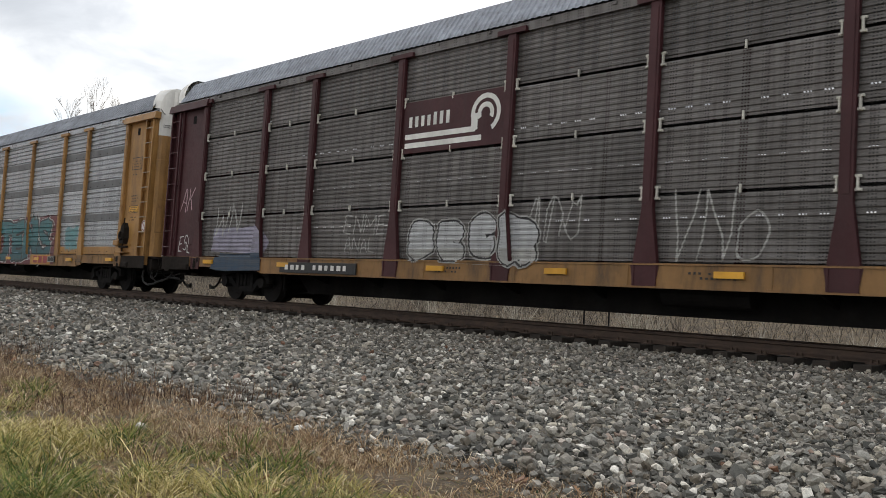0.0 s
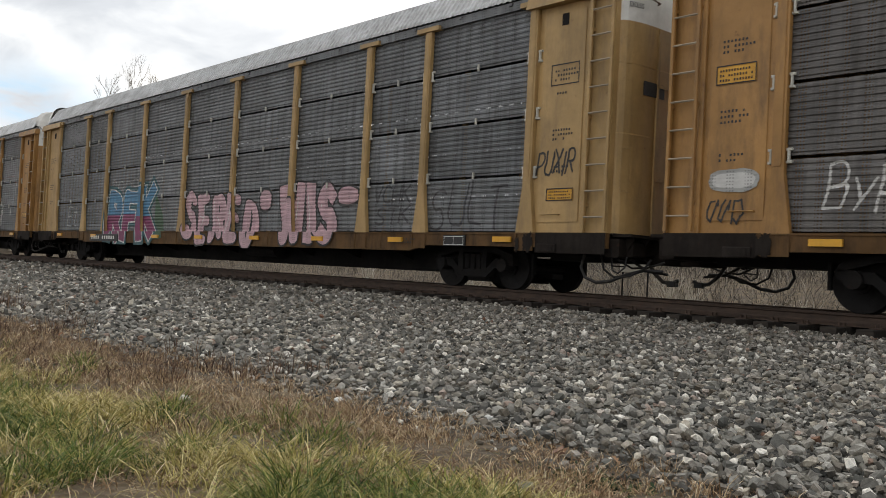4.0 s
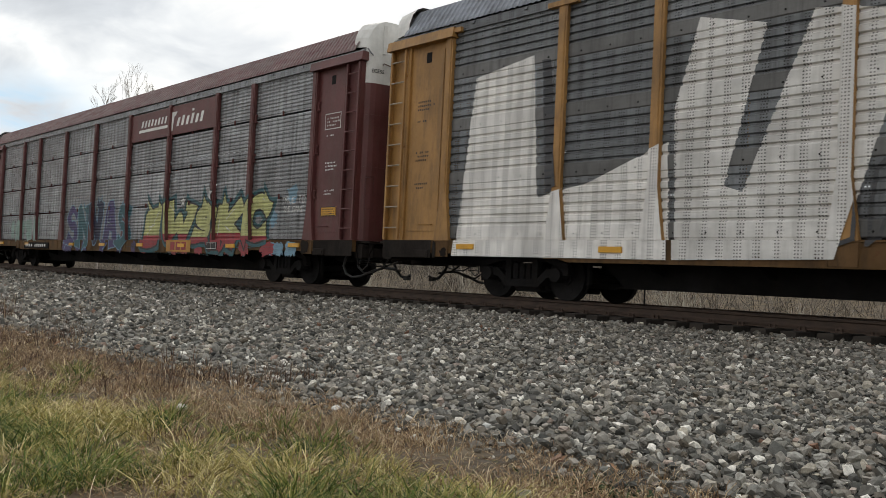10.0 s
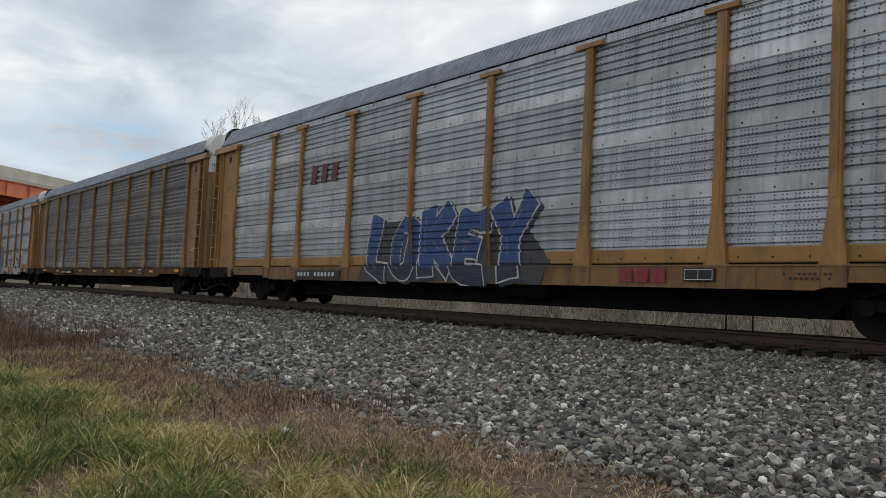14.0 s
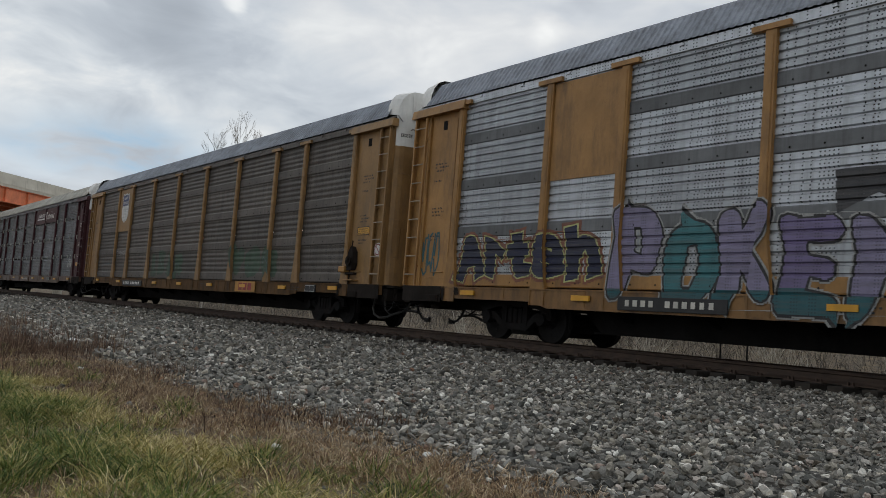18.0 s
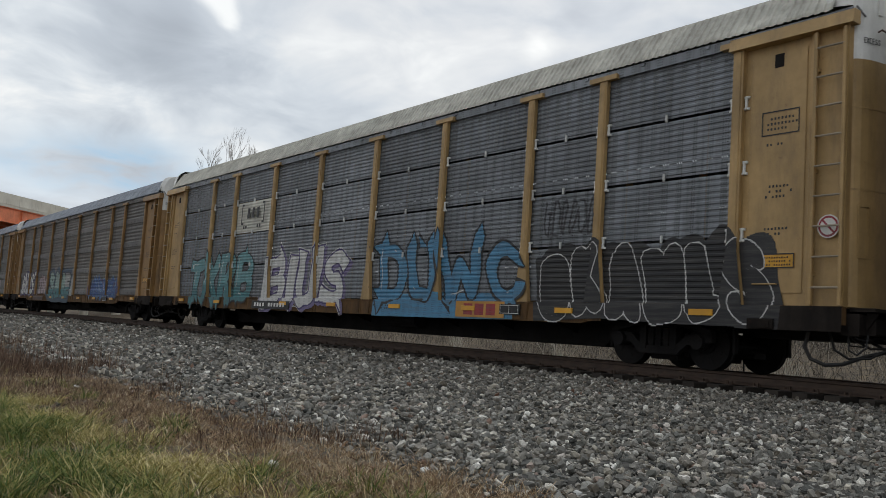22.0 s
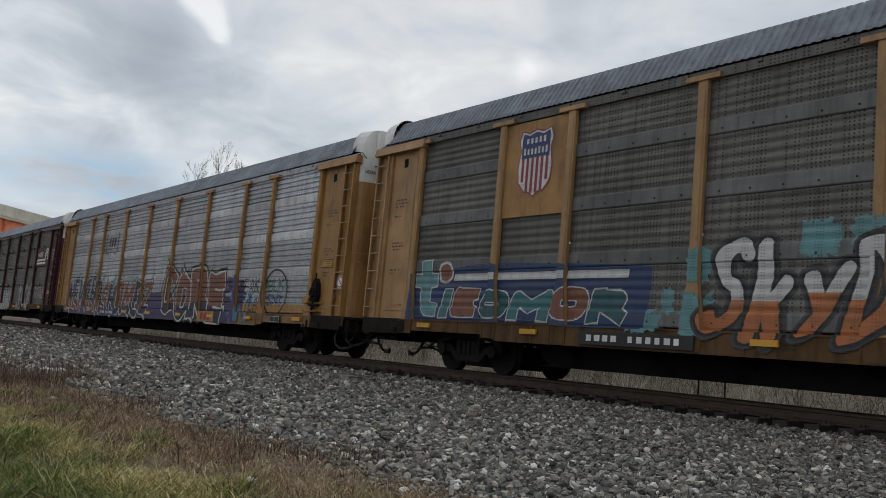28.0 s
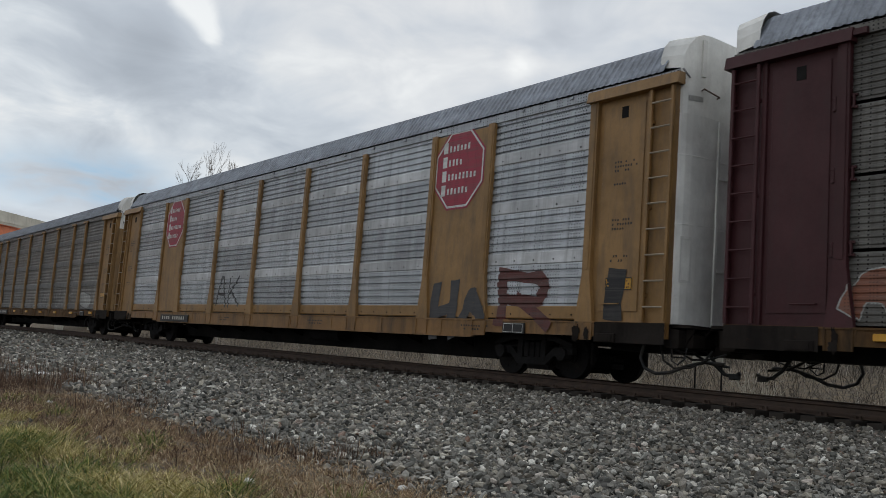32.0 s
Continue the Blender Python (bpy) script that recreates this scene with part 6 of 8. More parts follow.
    # 6 giant whitewashed letters
    c = build_car("yellow car carrier with giant white block letters over grey sheets", YELLOW, DULL, "band", band=BAND_MID)
    dress(c, frame=True, seed=9, brake=True)
    white = (
        [(-11.7, 4.2), (-10.2, 4.42), (-10.0, 1.83), (-8.8, 2.05), (-7.3, 2.61), (-7.2, 0.75), (-12.1, 0.75)],
        [(-6.8, 4.48), (-5.7, 4.2), (-6.3, 1.86), (-6.0, 1.77), (-5.0, 4.28), (-3.2, 3.96), (-3.4, 3.24), (-3.9, 3.1), (-4.6, 0.8), (-7.1, 0.75), (-7.2, 3.1)],
        [(-2.2, 4.35), (-1.6, 4.33), (-1.3, 0.8), (-2.3, 0.8), (-2.3, 2.2)],
        [(-1.3, 2.5), (-1.0, 2.79), (0.2, 4.45), (1.4, 4.38), (1.7, 0.8), (1.3, 1.2), (0.5, 2.92), (-0.2, 1.72), (-1.1, 0.79)],
        [(2.9, 4.53), (8.2, 4.49), (8.3, 2.95), (7.4, 2.98), (7.1, 2.24), (7.2, 0.75), (5.6, 0.75), (5.5, 1.77), (4.6, 1.79), (4.7, 0.75), (3.2, 0.75)],
        [(8.7, 4.56), (8.9, 4.53), (8.9, 2.79), (8.7, 2.81)],
        [(8.9, 4.31), (10.0, 4.63), (10.3, 3.92), (10.9, 2.07), (10.1, 1.76), (9.5, 3.04)],
        [(10.2, 1.53), (11.0, 1.85), (11.4, 0.75), (10.4, 0.8)],
        [(10.4, 4.81), (10.6, 4.78), (11.5, 2.34), (11.8, 0.75), (11.5, 0.75), (11.3, 2.35), (10.4, 4.66)])
    for k, poly in enumerate(white):
        g = Geo()
        lay(g, ring(poly), "band", 0.005 + 0.0004 * (k % 2), 0)
        part("graffiti_letter", g.mesh("graffiti_letter", S_LIMEWASH), c, label="giant whitewashed block letter stroke")
    for poly in ([(4.5, 3.45), (5.4, 3.45), (5.5, 2.43), (4.6, 2.43)], [(7.3, 2.95), (7.75, 2.95), (7.8, 0.75), (7.2, 0.75)], [(-10.0, 4.3), (-9.8, 4.3), (-9.5, 2.0), (-9.8, 1.9)], [(1.5, 4.4), (2.0, 4.4), (2.1, 0.8), (1.75, 0.8)], [(10.15, 4.6), (10.5, 4.5), (11.3, 2.2), (11.45, 0.75), (11.1, 1.8), (10.2, 1.5), (10.9, 2.05)]):
        g = Geo()
        lay(g, ring(poly), "band", 0.0075, 0)
        part("graffiti_shadow", g.mesh("graffiti_shadow", S_CHAR), c, label="charcoal shadow of a giant letter")
    g = Geo()
    lay(g, ring([(4.85, 3.3), (5.0, 3.28), (5.05, 2.65), (5.3, 2.63), (5.3, 2.47), (4.9, 2.5)]), "band", 0.009, 0)
    part("graffiti", g.mesh("graffiti", S_WHITE), c, label="small white mark inside a letter")
    scrawl(c, 7.6, 8.9, 1.3, 2.6, S_WHITE, "white handwriting", "band", n=6, w=0.03, seed=5)
    patches(c, 7.4, 8.0, 1.1, 2.4, S_TEAL, "teal paint strip", "band", 6, 4, 0.3)
    scrawl(c, -4.9, -3.6, 1.0, 2.2, S_CHAR, "charcoal tag", "band", n=3, w=0.06, seed=6)
    scrawl(c, 11.0, 12.0, 1.2, 4.4, S_DIRTY, "grey tag", "band", n=4, w=0.04, seed=7)
    mark_on_sill(c, 4.7, 5.8, S_ORANGE)
    # 7 maroon car, script sign
    c = build_car("red-brown car carrier with silver-grey sheets and a streaked roof", MAROON_RED, GREYSH, "fine", ROOF_MAROON, clips=MAROON_RED, caps=False)
    dress(c, WHITE, board=(-8.2, -5.4, IRON, WHITE), frame=True, seed=11)
    script_sign(c, 1.4, 7.2, 4.26, 5.14, MAROON_RED)
    patches(c, 3.0, 10.4, 0.66, 1.0, S_RED, "red paint under the graffiti", n=14, seed=5, size=0.4)
    patches(c, -4.0, 2.6, 0.66, 1.0, S_VIOLET, "violet paint on the sill", n=10, seed=6, size=0.4)
    patches(c, 10.4, 12.2, 0.68, 1.0, S_SKY, "sky-blue paint on the sill", n=6, seed=12, size=0.3)
    piece(c, "EWSKC", 2.95, 10.6, 0.88, 2.2, S_LIME, S_BLACK, "pale yellow graffiti fading to red with dark teal edges", weight=0.32, rim=0.045, halo=S_DTEAL, spread=0.09, two=S_RED, cut=0.24, cap="flare", seed=4, lean=0.12, shine=S_WHITE, wild=2)
    star(c, 5.6, 2.2, 0.2, S_WHITE, S_BLACK)
    star(c, 7.4, 2.36, 0.24, S_WHITE, S_BLACK)
    piece(c, "SNVAS", -4.05, 1.95, 0.82, 2.35, [S_VIOLET, S_DTEAL, S_NAVY], S_SKY, "dark violet and teal graffiti outlined in pale blue", weight=0.3, rim=0.035, cap="flare", seed=6, shine=S_MINT, wild=2)
    patches(c, -10.2, -6.6, 1.05, 1.9, S_MINT, "mint green paint patches", n=11, seed=7, size=0.5)
    tag(c, "TRUE TO", 11.05, 12.15, 1.98, 2.14, S_WHITE, "small white handwriting", 0.022, 0.1, 9)
    tag(c, "THE GAME", 11.15, 12.1, 1.76, 1.9, S_WHITE, "small white handwriting", 0.022, 0.1, 10)
    patches(c, 8.2, 11.8, 1.3, 2.4, S_SKY, "light blue overspray", n=7, seed=10, size=0.25)
    tag(c, "HALF DEAD", 2.2, 3.5, 0.78, 0.95, S_BLACK, "small black handwriting on the sill", 0.022, 0.1, 3)
    mark_on_sill(c, 5.1, 6.2, S_RED, FRESH)
    # 8 bright silver car, red outlined piece
    c = build_car("yellow car carrier with bright silver sheets and red outline graffiti", YELLOW, SILVER, "band", band=BAND_BRIGHT)
    dress(c, board=(-7.3, -4.7, BLACK, WHITE), refl=(-7.9,), frame=True, seed=12)
    flat_each(c, "emblem", bars(4.75, 7.2, 3.76, 4.02, 4, random.Random(1), 0.2), spray("sign_orange", (0.55, 0.09, 0.03)), -1.507)
    flat(c, "emblem_stripe", [quad(4.7, 7.25, 3.64, 3.68, 0.1)], spray("sign_green", (0.02, 0.08, 0.05)), -1.507)
    piece(c, "FLAER", 3.1, 7.7, 0.85, 2.25, None, S_WINE, "outline graffiti in dull red", weight=0.42, rim=0.04, cap="round", seed=6, tilt=7)
    scrawl(c, -13.0, -12.3, 1.4, 2.6, S_RUST, "brown tag on the end panel", "band", n=3, w=0.04, seed=5)
    scrawl(c, 12.3, 12.8, 1.5, 2.0, S_BLACK, "black tag on the end panel", "band", n=2, w=0.035, seed=6)
    # 9 silver car, blue graffiti
    c = build_car("yellow car carrier with bright silver sheets and blue lettered graffiti", YELLOW, SILVER, "band", band=BAND_BRIGHT)
    dress(c, board=(-7.1, -4.5, BLACK, WHITE), refl=(), seed=14)
    flat_each(c, "maker_mark", bars(-7.0, -5.15, 3.45, 4.0, 3, random.Random(1), 0.06), spray("sign_maroon", (0.13, 0.015, 0.03)), -1.507)
    ground_patch(c, [(-3.7, 0.7), (3.4, 0.7), (3.6, 1.15), (2.9, 1.75), (2.6, 2.2), (-3.2, 2.15), (-3.5, 1.2)], S_CHAR, "charcoal surround of blue letters", 0.003, 0.6)
    piece(c, "LOKEY", -3.35, 3.05, 0.7, 2.35, S_BLUE, S_WHITE, "deep blue graffiti outlined in white", weight=0.35, rim=0.035, shade=S_NAVY, cap="flare", tilt=7, seed=3, two=S_NAVY, cut=0.25, shine=S_LILAC)
    mark_on_sill(c, 5.45, 6.55, S_RED)
    # 10 plain brown-grey car
    c = build_car("yellow car carrier with plain brown-grey ribbed sheets", YELLOW_DARK, BROWN, "band", band=BAND_MID)
    dress(c, board=(-7.2, -4.6, IRON, CREAM), frame=True, seed=15)
    tag(c, "LHt", 10.9, 12.2, 1.25, 2.0, S_DIRTY, "pale dripping tag", 0.06, 0.0, 3)
    scrawl(c, -6.5, -2.0, 1.1, 1.8, S_DIRTY, "pale tag", "band", n=6, w=0.04, seed=4)
    ground_patch(c, [(-8.6, 1.1), (-7.2, 1.1), (-7.2, 1.75), (-8.6, 1.7)], S_DIRTY, "pale square paint patch")
    # 11 silver car with a blank board
    c = build_car("yellow car carrier with silver sheets, a blank board and lilac graffiti", YELLOW, SILVER, "band", band=BAND_DARK)
    dress(c, board=(-7.0, -4.8, BLACK, CREAM), seed=17)
    plate(c, "sign_board", -9.4, -7.6, 3.2, 5.16, YELLOW)
    piece(c, "Arteh", -12.3, -7.85, 1.25, 2.25, S_NAVY, S_LIME, "black graffiti edged in cream and rust", weight=0.34, rim=0.03, halo=S_RUST, spread=0.06, seed=4, tilt=2)
    piece(c, "POKEN", -7.6, -2.0, 0.8, 2.4, [S_LILAC, S_TEAL, S_LILAC, S_VIOL2, S_LILAC], S_BLACK, "lilac and teal graffiti outlined in black", weight=0.36, rim=0.04, halo=S_DIRTY, spread=0.03, cap="round", seed=5, two=S_DTEAL, cut=0.22, wild=1, lean=0.08)
    ground_patch(c, [(-3.4, 2.9), (-2.1, 2.85), (-2.25, 2.3), (-2.7, 2.5), (-3.3, 2.25)], S_CHAR, "small dark sprayed banner", 0.006)
    piece(c, "SNAK", -1.75, 3.2, 0.75, 2.5, [S_MINT, S_MINT, S_MINT, S_VIOL2], S_WINE, "mint and teal graffiti edged in wine red", weight=0.36, rim=0.06, halo=S_WHITE, spread=0.025, cap="flare", two=S_TEAL, cut=0.42, seed=6, shine=S_WHITE, wild=1)
    piece(c, "BSTED", 3.25, 10.4, 0.72, 2.25, S_WHITE, S_BLACK, "white graffiti outlined in black", weight=0.28, rim=0.07, halo=S_DIRTY, spread=0.05, cap="flare", seed=7, wild=1)
    mark_on_sill(c, 5.7, 6.75, S_RED, FRESH)
    scrawl(c, -13.1, -12.4, 1.3, 2.3, S_DTEAL, "dark green tag on the end panel", "band", n=3, w=0.05, seed=5)
    # 12 brown car with shield
    c = build_car("grimy yellow car carrier with brown sheets and a faded shield", YELLOW_DARK, GRIMED, "band", band=BAND_GRIMED, sill=SILL_GRIMY)
    dress(c, board=(-7.2, -4.6, BLACK, WHITE), seed=19, brake=True)
    shield(c, *LEFT_BAY, 3.2, 5.16, YELLOW_DARK, faded=True)
    piece(c, "LEAR", -4.1, -0.3, 1.15, 2.2, S_GREEN, None, "dull green graffiti on dark sheets", weight=0.44, cap="round", seed=4, shine=S_SLATE)
    piece(c, "VOR", 4.3, 8.2, 1.15, 2.2, S_GREEN, None, "dull green graffiti on dark sheets", weight=0.46, cap="round", seed=5, shine=S_SLATE)
    tag(c, "LHt", -12.2, -10.2, 1.25, 2.05, S_SLATE, "pale square-drawn tag", 0.022, 0.0, 5)
    tag(c, "GOSHMAN", -9.3, -7.7, 2.1, 2.3, S_DIRTY, "small pale handwriting", 0.025, 0.1, 6)
    mark_on_sill(c, 5.5, 6.6, S_RED, FRESH)
    # 13 maroon car with pale roof
    c = build_car("dark maroon car carrier with grey sheets and a cream roof", MAROON, DULL, "fine", ROOF_CREAM, SILL_DARK, clips=CREAM, caps=False)
    dress(c, WHITE, board=(-0.3, 1.6, SILL_DARK, CREAM), seed=21)
    script_sign(c, 1.4, 7.2, 4.26, 5.14, MAROON)
    tag(c, "GWIC", 1.7, 4.1, 1.3, 2.2, S_DIRTY, "large thin pale tag", 0.03, 0.1, 6)
    tag(c, "NLc", 7.7, 9.25, 1.3, 2.1, S_CHAR, "dark tag", 0.06, 0.1, 7)
    tag(c, "GAME", 11.0, 12.1, 1.6, 1.95, S_WHITE, "white tag", 0.045, 0.1, 5)
    tag(c, "o", 11.35, 11.8, 1.95, 2.3, S_WHITE, "white ring over a tag", 0.03, 0.0, 5)
    # 14 bracket sign, teal and violet pieces
    c = build_car("yellow car carrier with blue-grey sheets, cream roof and four graffiti", YELLOW_PALE, SLATE, "fine", ROOF_CREAM, clips=WHITE)
    dress(c, board=(-5.1, -2.6, BLACK, WHITE), frame=True, seed=22)
    painted_board(c, -7.38, -4.62, 3.2, 4.22, CREAM, "white field painted on the ribs")
    bracket_sign(c, -6.6, -4.9, 3.3, 4.15, BLACK)
    piece(c, "TXRB", -11.35, -5.6, 0.85, 2.5, S_AQUA, S_BLACK, "teal graffiti with black outline", weight=0.27, rim=0.055, two=S_TEAL, cut=0.35, cap="flare", seed=3, wild=2, shine=S_WHITE)
    piece(c, "BIUS", -4.75, 0.4, 0.85, 2.45, S_WHITE, S_VIOLET, "white and violet graffiti", weight=0.27, rim=0.05, shade=S_VIOL2, halo=S_WHITE, spread=0.03, cap="flare", seed=4, wild=1)
    ground_patch(c, [(1.9, 0.7), (7.3, 0.72), (7.4, 1.15), (5.6, 1.25), (2.0, 1.2)], S_SKYB, "splashed blue base of a graffiti", 0.003, 1.0)
    piece(c, "DUWC", 1.95, 7.45, 1.0, 2.4, S_SKYB, S_BLACK, "blue spiky graffiti outlined in black", weight=0.28, rim=0.06, cap="point", seed=5, shine=S_WHITE, wild=1)
    piece(c, "OKAULS", 7.95, 13.15, 0.75, 2.12, S_BLACK, S_WHITE, "black bubble graffiti outlined in white", weight=0.52, rim=0.022, back=S_BLACK, cap="round", seed=6, tilt=2)
    scrawl(c, 7.6, 9.0, 2.35, 3.05, S_CHAR, "dense dark tag", n=6, w=0.05, seed=7)
    mark_on_sill(c, 5.65, 6.8, S_RED, FRESH)
    # 15 dark car, white and blue pieces
    c = build_car("grimy yellow car carrier with dark sheets and spiky blue graffiti", YELLOW_DARK, DARKSH, "band", band=BAND_MID)
    dress(c, board=(-7.2, -4.8, SILL_DARK, BLACK), seed=23)
    piece(c, "GHOST", -11.75, -7.4, 1.0, 2.35, S_WHITE, S_CHAR, "white graffiti with dark outline", weight=0.36, rim=0.035, halo=S_VIOLET, spread=0.08, seed=3)
    piece(c, "ZUC", -6.95, -4.7, 1.05, 2.1, S_ASHPINK, S_WINE, "grey-pink graffiti", weight=0.42, rim=0.03, cap="round", seed=4)
    piece(c, "SANE", -4.2, 0.6, 0.85, 2.3, [S_MINT, S_MINT, S_MINT, S_DIRTY], S_BLACK, "mint and grey graffiti on a dark blue ground", weight=0.42, rim=0.045, halo=S_MIDNIGHT, spread=0.22, two=S_TEAL, cut=0.4, seed=5, wave=0.4, tilt=2)
    ground_patch(c, [(0.65, 1.0), (1.55, 1.0), (1.55, 2.15), (0.7, 1.9)], S_DIRTY, "cream sprayed square with black handwriting", 0.006)
    for k, wd in enumerate(("EERS", "TO", "UETOO")):
        tag(c, wd, 0.72, 1.5, 1.72 - 0.28 * k, 1.92 - 0.28 * k, S_BLACK, "black handwriting on a cream square", 0.025, 0.1, k)
    ground_patch(c, [(4.6, 0.98), (9.4, 0.95), (9.8, 1.3), (9.2, 1.85), (4.9, 1.8), (4.5, 1.4)], S_VIOLET, "dark violet surround of blue letters", 0.003, 1.0)
    ground_patch(c, [(4.9, 1.02), (9.2, 1.0), (9.3, 1.3), (4.9, 1.4)], S_BLUE, "blue base of spiky letters", 0.0045, 1.0)
    piece(c, "NUIMAELA", 4.85, 9.35, 1.08, 1.8, S_BLUE, S_SKY, "spiky blue graffiti edged in pale blue", weight=0.42, rim=0.025, cap="point", seed=6, wild=3, horns=2.6, shine=S_WHITE)
    flat_each(c, "maker_mark", bars(6.0, 7.2, 0.78, 0.96, 4, random.Random(2)), S_BLACK, -1.572)
    # 16 shield, white throw-up
    c = build_car("grimy yellow car carrier with dark grey sheets and white outlined graffiti", YELLOW_DARK, DARKSH, "band", band=BAND_MID)
    dress(c, board=(-6.6, -4.2, BLACK, WHITE), seed=25)
    shield(c, *LEFT_BAY, 3.2, 5.16, YELLOW)
    piece(c, "TNATP", -12.6, -7.3, 0.85, 2.08, S_WHITE, S_BLACK, "white graffiti outlined in black", weight=0.34, rim=0.055, halo=S_DIRTY, spread=0.07, cap="flare", seed=3, wild=1)
    piece(c, "NFG", -7.0, -2.6, 1.05, 2.25, S_SAGE, None, "sage green block graffiti", weight=0.36, cap="flare", seed=4, halo=S_CHAR, spread=0.06)
    piece(c, "CRIN", 1.0, 4.6, 1.1, 1.95, S_DIRTY, S_CHAR, "faded pale graffiti", weight=0.4, rim=0.03, cap="round", seed=5)
    piece(c, "MI", 7.5, 10.5, 1.05, 2.0, S_ASHPINK, S_CHAR, "faded grey-lilac graffiti", weight=0.4, rim=0.03, seed=6)
    tag(c, "HXMTA", -13.7, -12.55, 1.75, 2.1, S_BLACK, "black spiky tag on the end panel", 0.045, 0.1, 5)
    # 17 shield, orange and white script
    c = build_car("faded peach-yellow car carrier with dark sheets, shield and orange-white script graffiti", YELLOW_PEACH, DARKSH, "band", band=BAND_MID)
    dress(c, board=(-6.6, -4.2, BLACK, WHITE), frame=True, seed=27)
    shield(c, *LEFT_BAY, 3.2, 5.16, YELLOW)
    ground_patch(c, [(-12.45, 1.05), (-5.5, 1.05), (-5.4, 2.15), (-10.0, 2.25), (-12.4, 2.1)], S_MIDBLUE, "dark blue ground of angular letters", 0.003, 0.6)
    piece(c, "t", -12.3, -11.35, 1.12, 2.5, S_AQUA, S_WHITE, "tall pale teal letter outlined in white", weight=0.3, rim=0.03, seed=3, wave=0.2, tilt=0)
    piece(c, "iEOMOR", -11.3, -5.85, 1.12, 1.76, [S_TEAL, S_RUST, S_DTEAL], S_WHITE, "angular teal and brown graffiti outlined in white", weight=0.3, rim=0.028, seed=4, wave=0.2, tilt=0, lean=0.25, gap=0.04)
    drop_blob(c, -11.35, -10.95, 1.93, 2.3, S_RUST, S_WHITE, "round brown dot with a white rim", 2)
    g = Geo()
    lay_all(g, [ring(quad(-10.85, -5.9, 1.93, 2.08))], "wave", 0.016, 0)
    part("graffiti_bar", g.mesh("graffiti_bar", S_WHITE), c, label="long white bar of paint")
    patches(c, -5.4, -4.2, 1.0, 2.4, S_AQUA, "pale blue overspray", "band", 8, 4, 0.4)
    patches(c, -2.6, 1.4, 2.2, 2.7, S_AQUA, "pale blue overspray", "band", 9, 6, 0.3)
    piece(c, "SkyDogo", -4.3, 1.25, 0.92, 2.45, S_WHITE, S_BLACK, "script graffiti, white above and orange below", weight=0.34, rim=0.05, two=S_ORANGE, cut=0.45, lean=0.3, halo=S_CHAR, spread=0.05, cap="round", seed=5)
    piece(c, "EMISEN", 2.05, 8.0, 1.02, 2.02, [S_MINT, S_AQUA, S_WHITE], S_WINE, "mint and teal graffiti with wine-red edges", weight=0.29, rim=0.055, two=S_TEAL, cut=0.25, cap="flare", seed=6, shine=S_WHITE, wild=2)
    patches(c, 7.3, 8.4, 1.1, 1.9, S_WINE, "wine-red spray at the end of a word", "band", 6, 7, 0.25)
    piece(c, "GTR", 9.4, 12.05, 0.85, 1.92, S_AQUA, S_WHITE, "teal graffiti turning navy below, edged in white", weight=0.23, rim=0.03, halo=S_NAVY, spread=0.07, two=S_MIDBLUE, cut=0.3, cap="flare", seed=7)
    mark_on_sill(c, 5.3, 6.2, S_WINE)
    # 18 silver car with brown and navy pieces
    c = build_car("yellow car carrier with silver sheets and brown, white and navy graffiti", YELLOW, SILVER, "band", band=BAND_BRIGHT)
    dress(c, board=(-6.3, -4.2, S_VIOLET, WHITE), seed=29, brake=True)
    bracket_sign(c, -6.75, -5.1, 3.35, 4.3, BLACK, -1.507)
    patches(c, -11.5, 0.2, 2.0, 2.55, S_MINT, "mint overspray", "band", 16, 6, 0.3)
    patches(c, -9.5, 0.6, 1.9, 2.3, S_SKY, "sky-blue overspray", "band", 8, 8, 0.3)
    ground_patch(c, [(-12.2, 0.7), (7.0, 0.7), (7.0, 1.5), (0.6, 1.7), (-6.5, 1.5), (-12.2, 1.3)], S_VIOLET, "dark violet base of a long graffiti", 0.003, 0.6)
    piece(c, "NEWTER", -12.3, -6.85, 0.85, 2.3, S_NAVY, S_WHITE, "navy graffiti turning brown below, outlined in white", weight=0.3, rim=0.05, halo=S_BLACK, spread=0.06, two=S_RUST, cut=0.36, cap="round", seed=3, wild=1)
    piece(c, "SHOMEZ", -6.9, -0.35, 0.78, 2.2, [S_RUST, S_NAVY, S_RUST], S_WHITE, "brown and navy graffiti outlined in white", weight=0.32, rim=0.06, halo=S_BLACK, spread=0.05, two=S_NAVY, cut=0.28, cap="round", seed=4, wild=1)
    piece(c, "CORE", 0.75, 6.7, 0.75, 2.5, S_RUST, S_WHITE, "brown and navy graffiti outlined in white", weight=0.34, rim=0.065, halo=S_BLACK, spread=0.08, two=S_NAVY, cut=0.3, cap="flare", seed=5, wild=1)
    patches(c, 6.2, 7.8, 0.75, 2.2, S_VIOLET, "violet and blue paint ground", "band", 12, 7, 0.4)
    patches(c, 6.9, 8.3, 0.75, 1.7, S_SKYB, "sky-blue paint edge", "band", 8, 9, 0.3)
    tag(c, "REAK", 7.7, 9.2, 1.65, 2.1, S_BLACK, "black handwriting", 0.05, 0.1, 12)
    tag(c, "MYLA", 7.7, 9.2, 1.15, 1.55, S_BLACK, "black handwriting", 0.05, 0.1, 13)
    tag(c, "BLK", 9.75, 10.8, 1.75, 2.05, S_TEAL, "blue-green letters inside a ring", 0.06, 0.0, 4)
    tag(c, "SNT", 9.75, 10.8, 1.3, 1.6, S_BLUE, "blue letters inside a ring", 0.06, 0.0, 5)
    ring_mark(c, 10.27 / KX, 1.68, 0.68, S_BLACK, "large black sprayed ring")
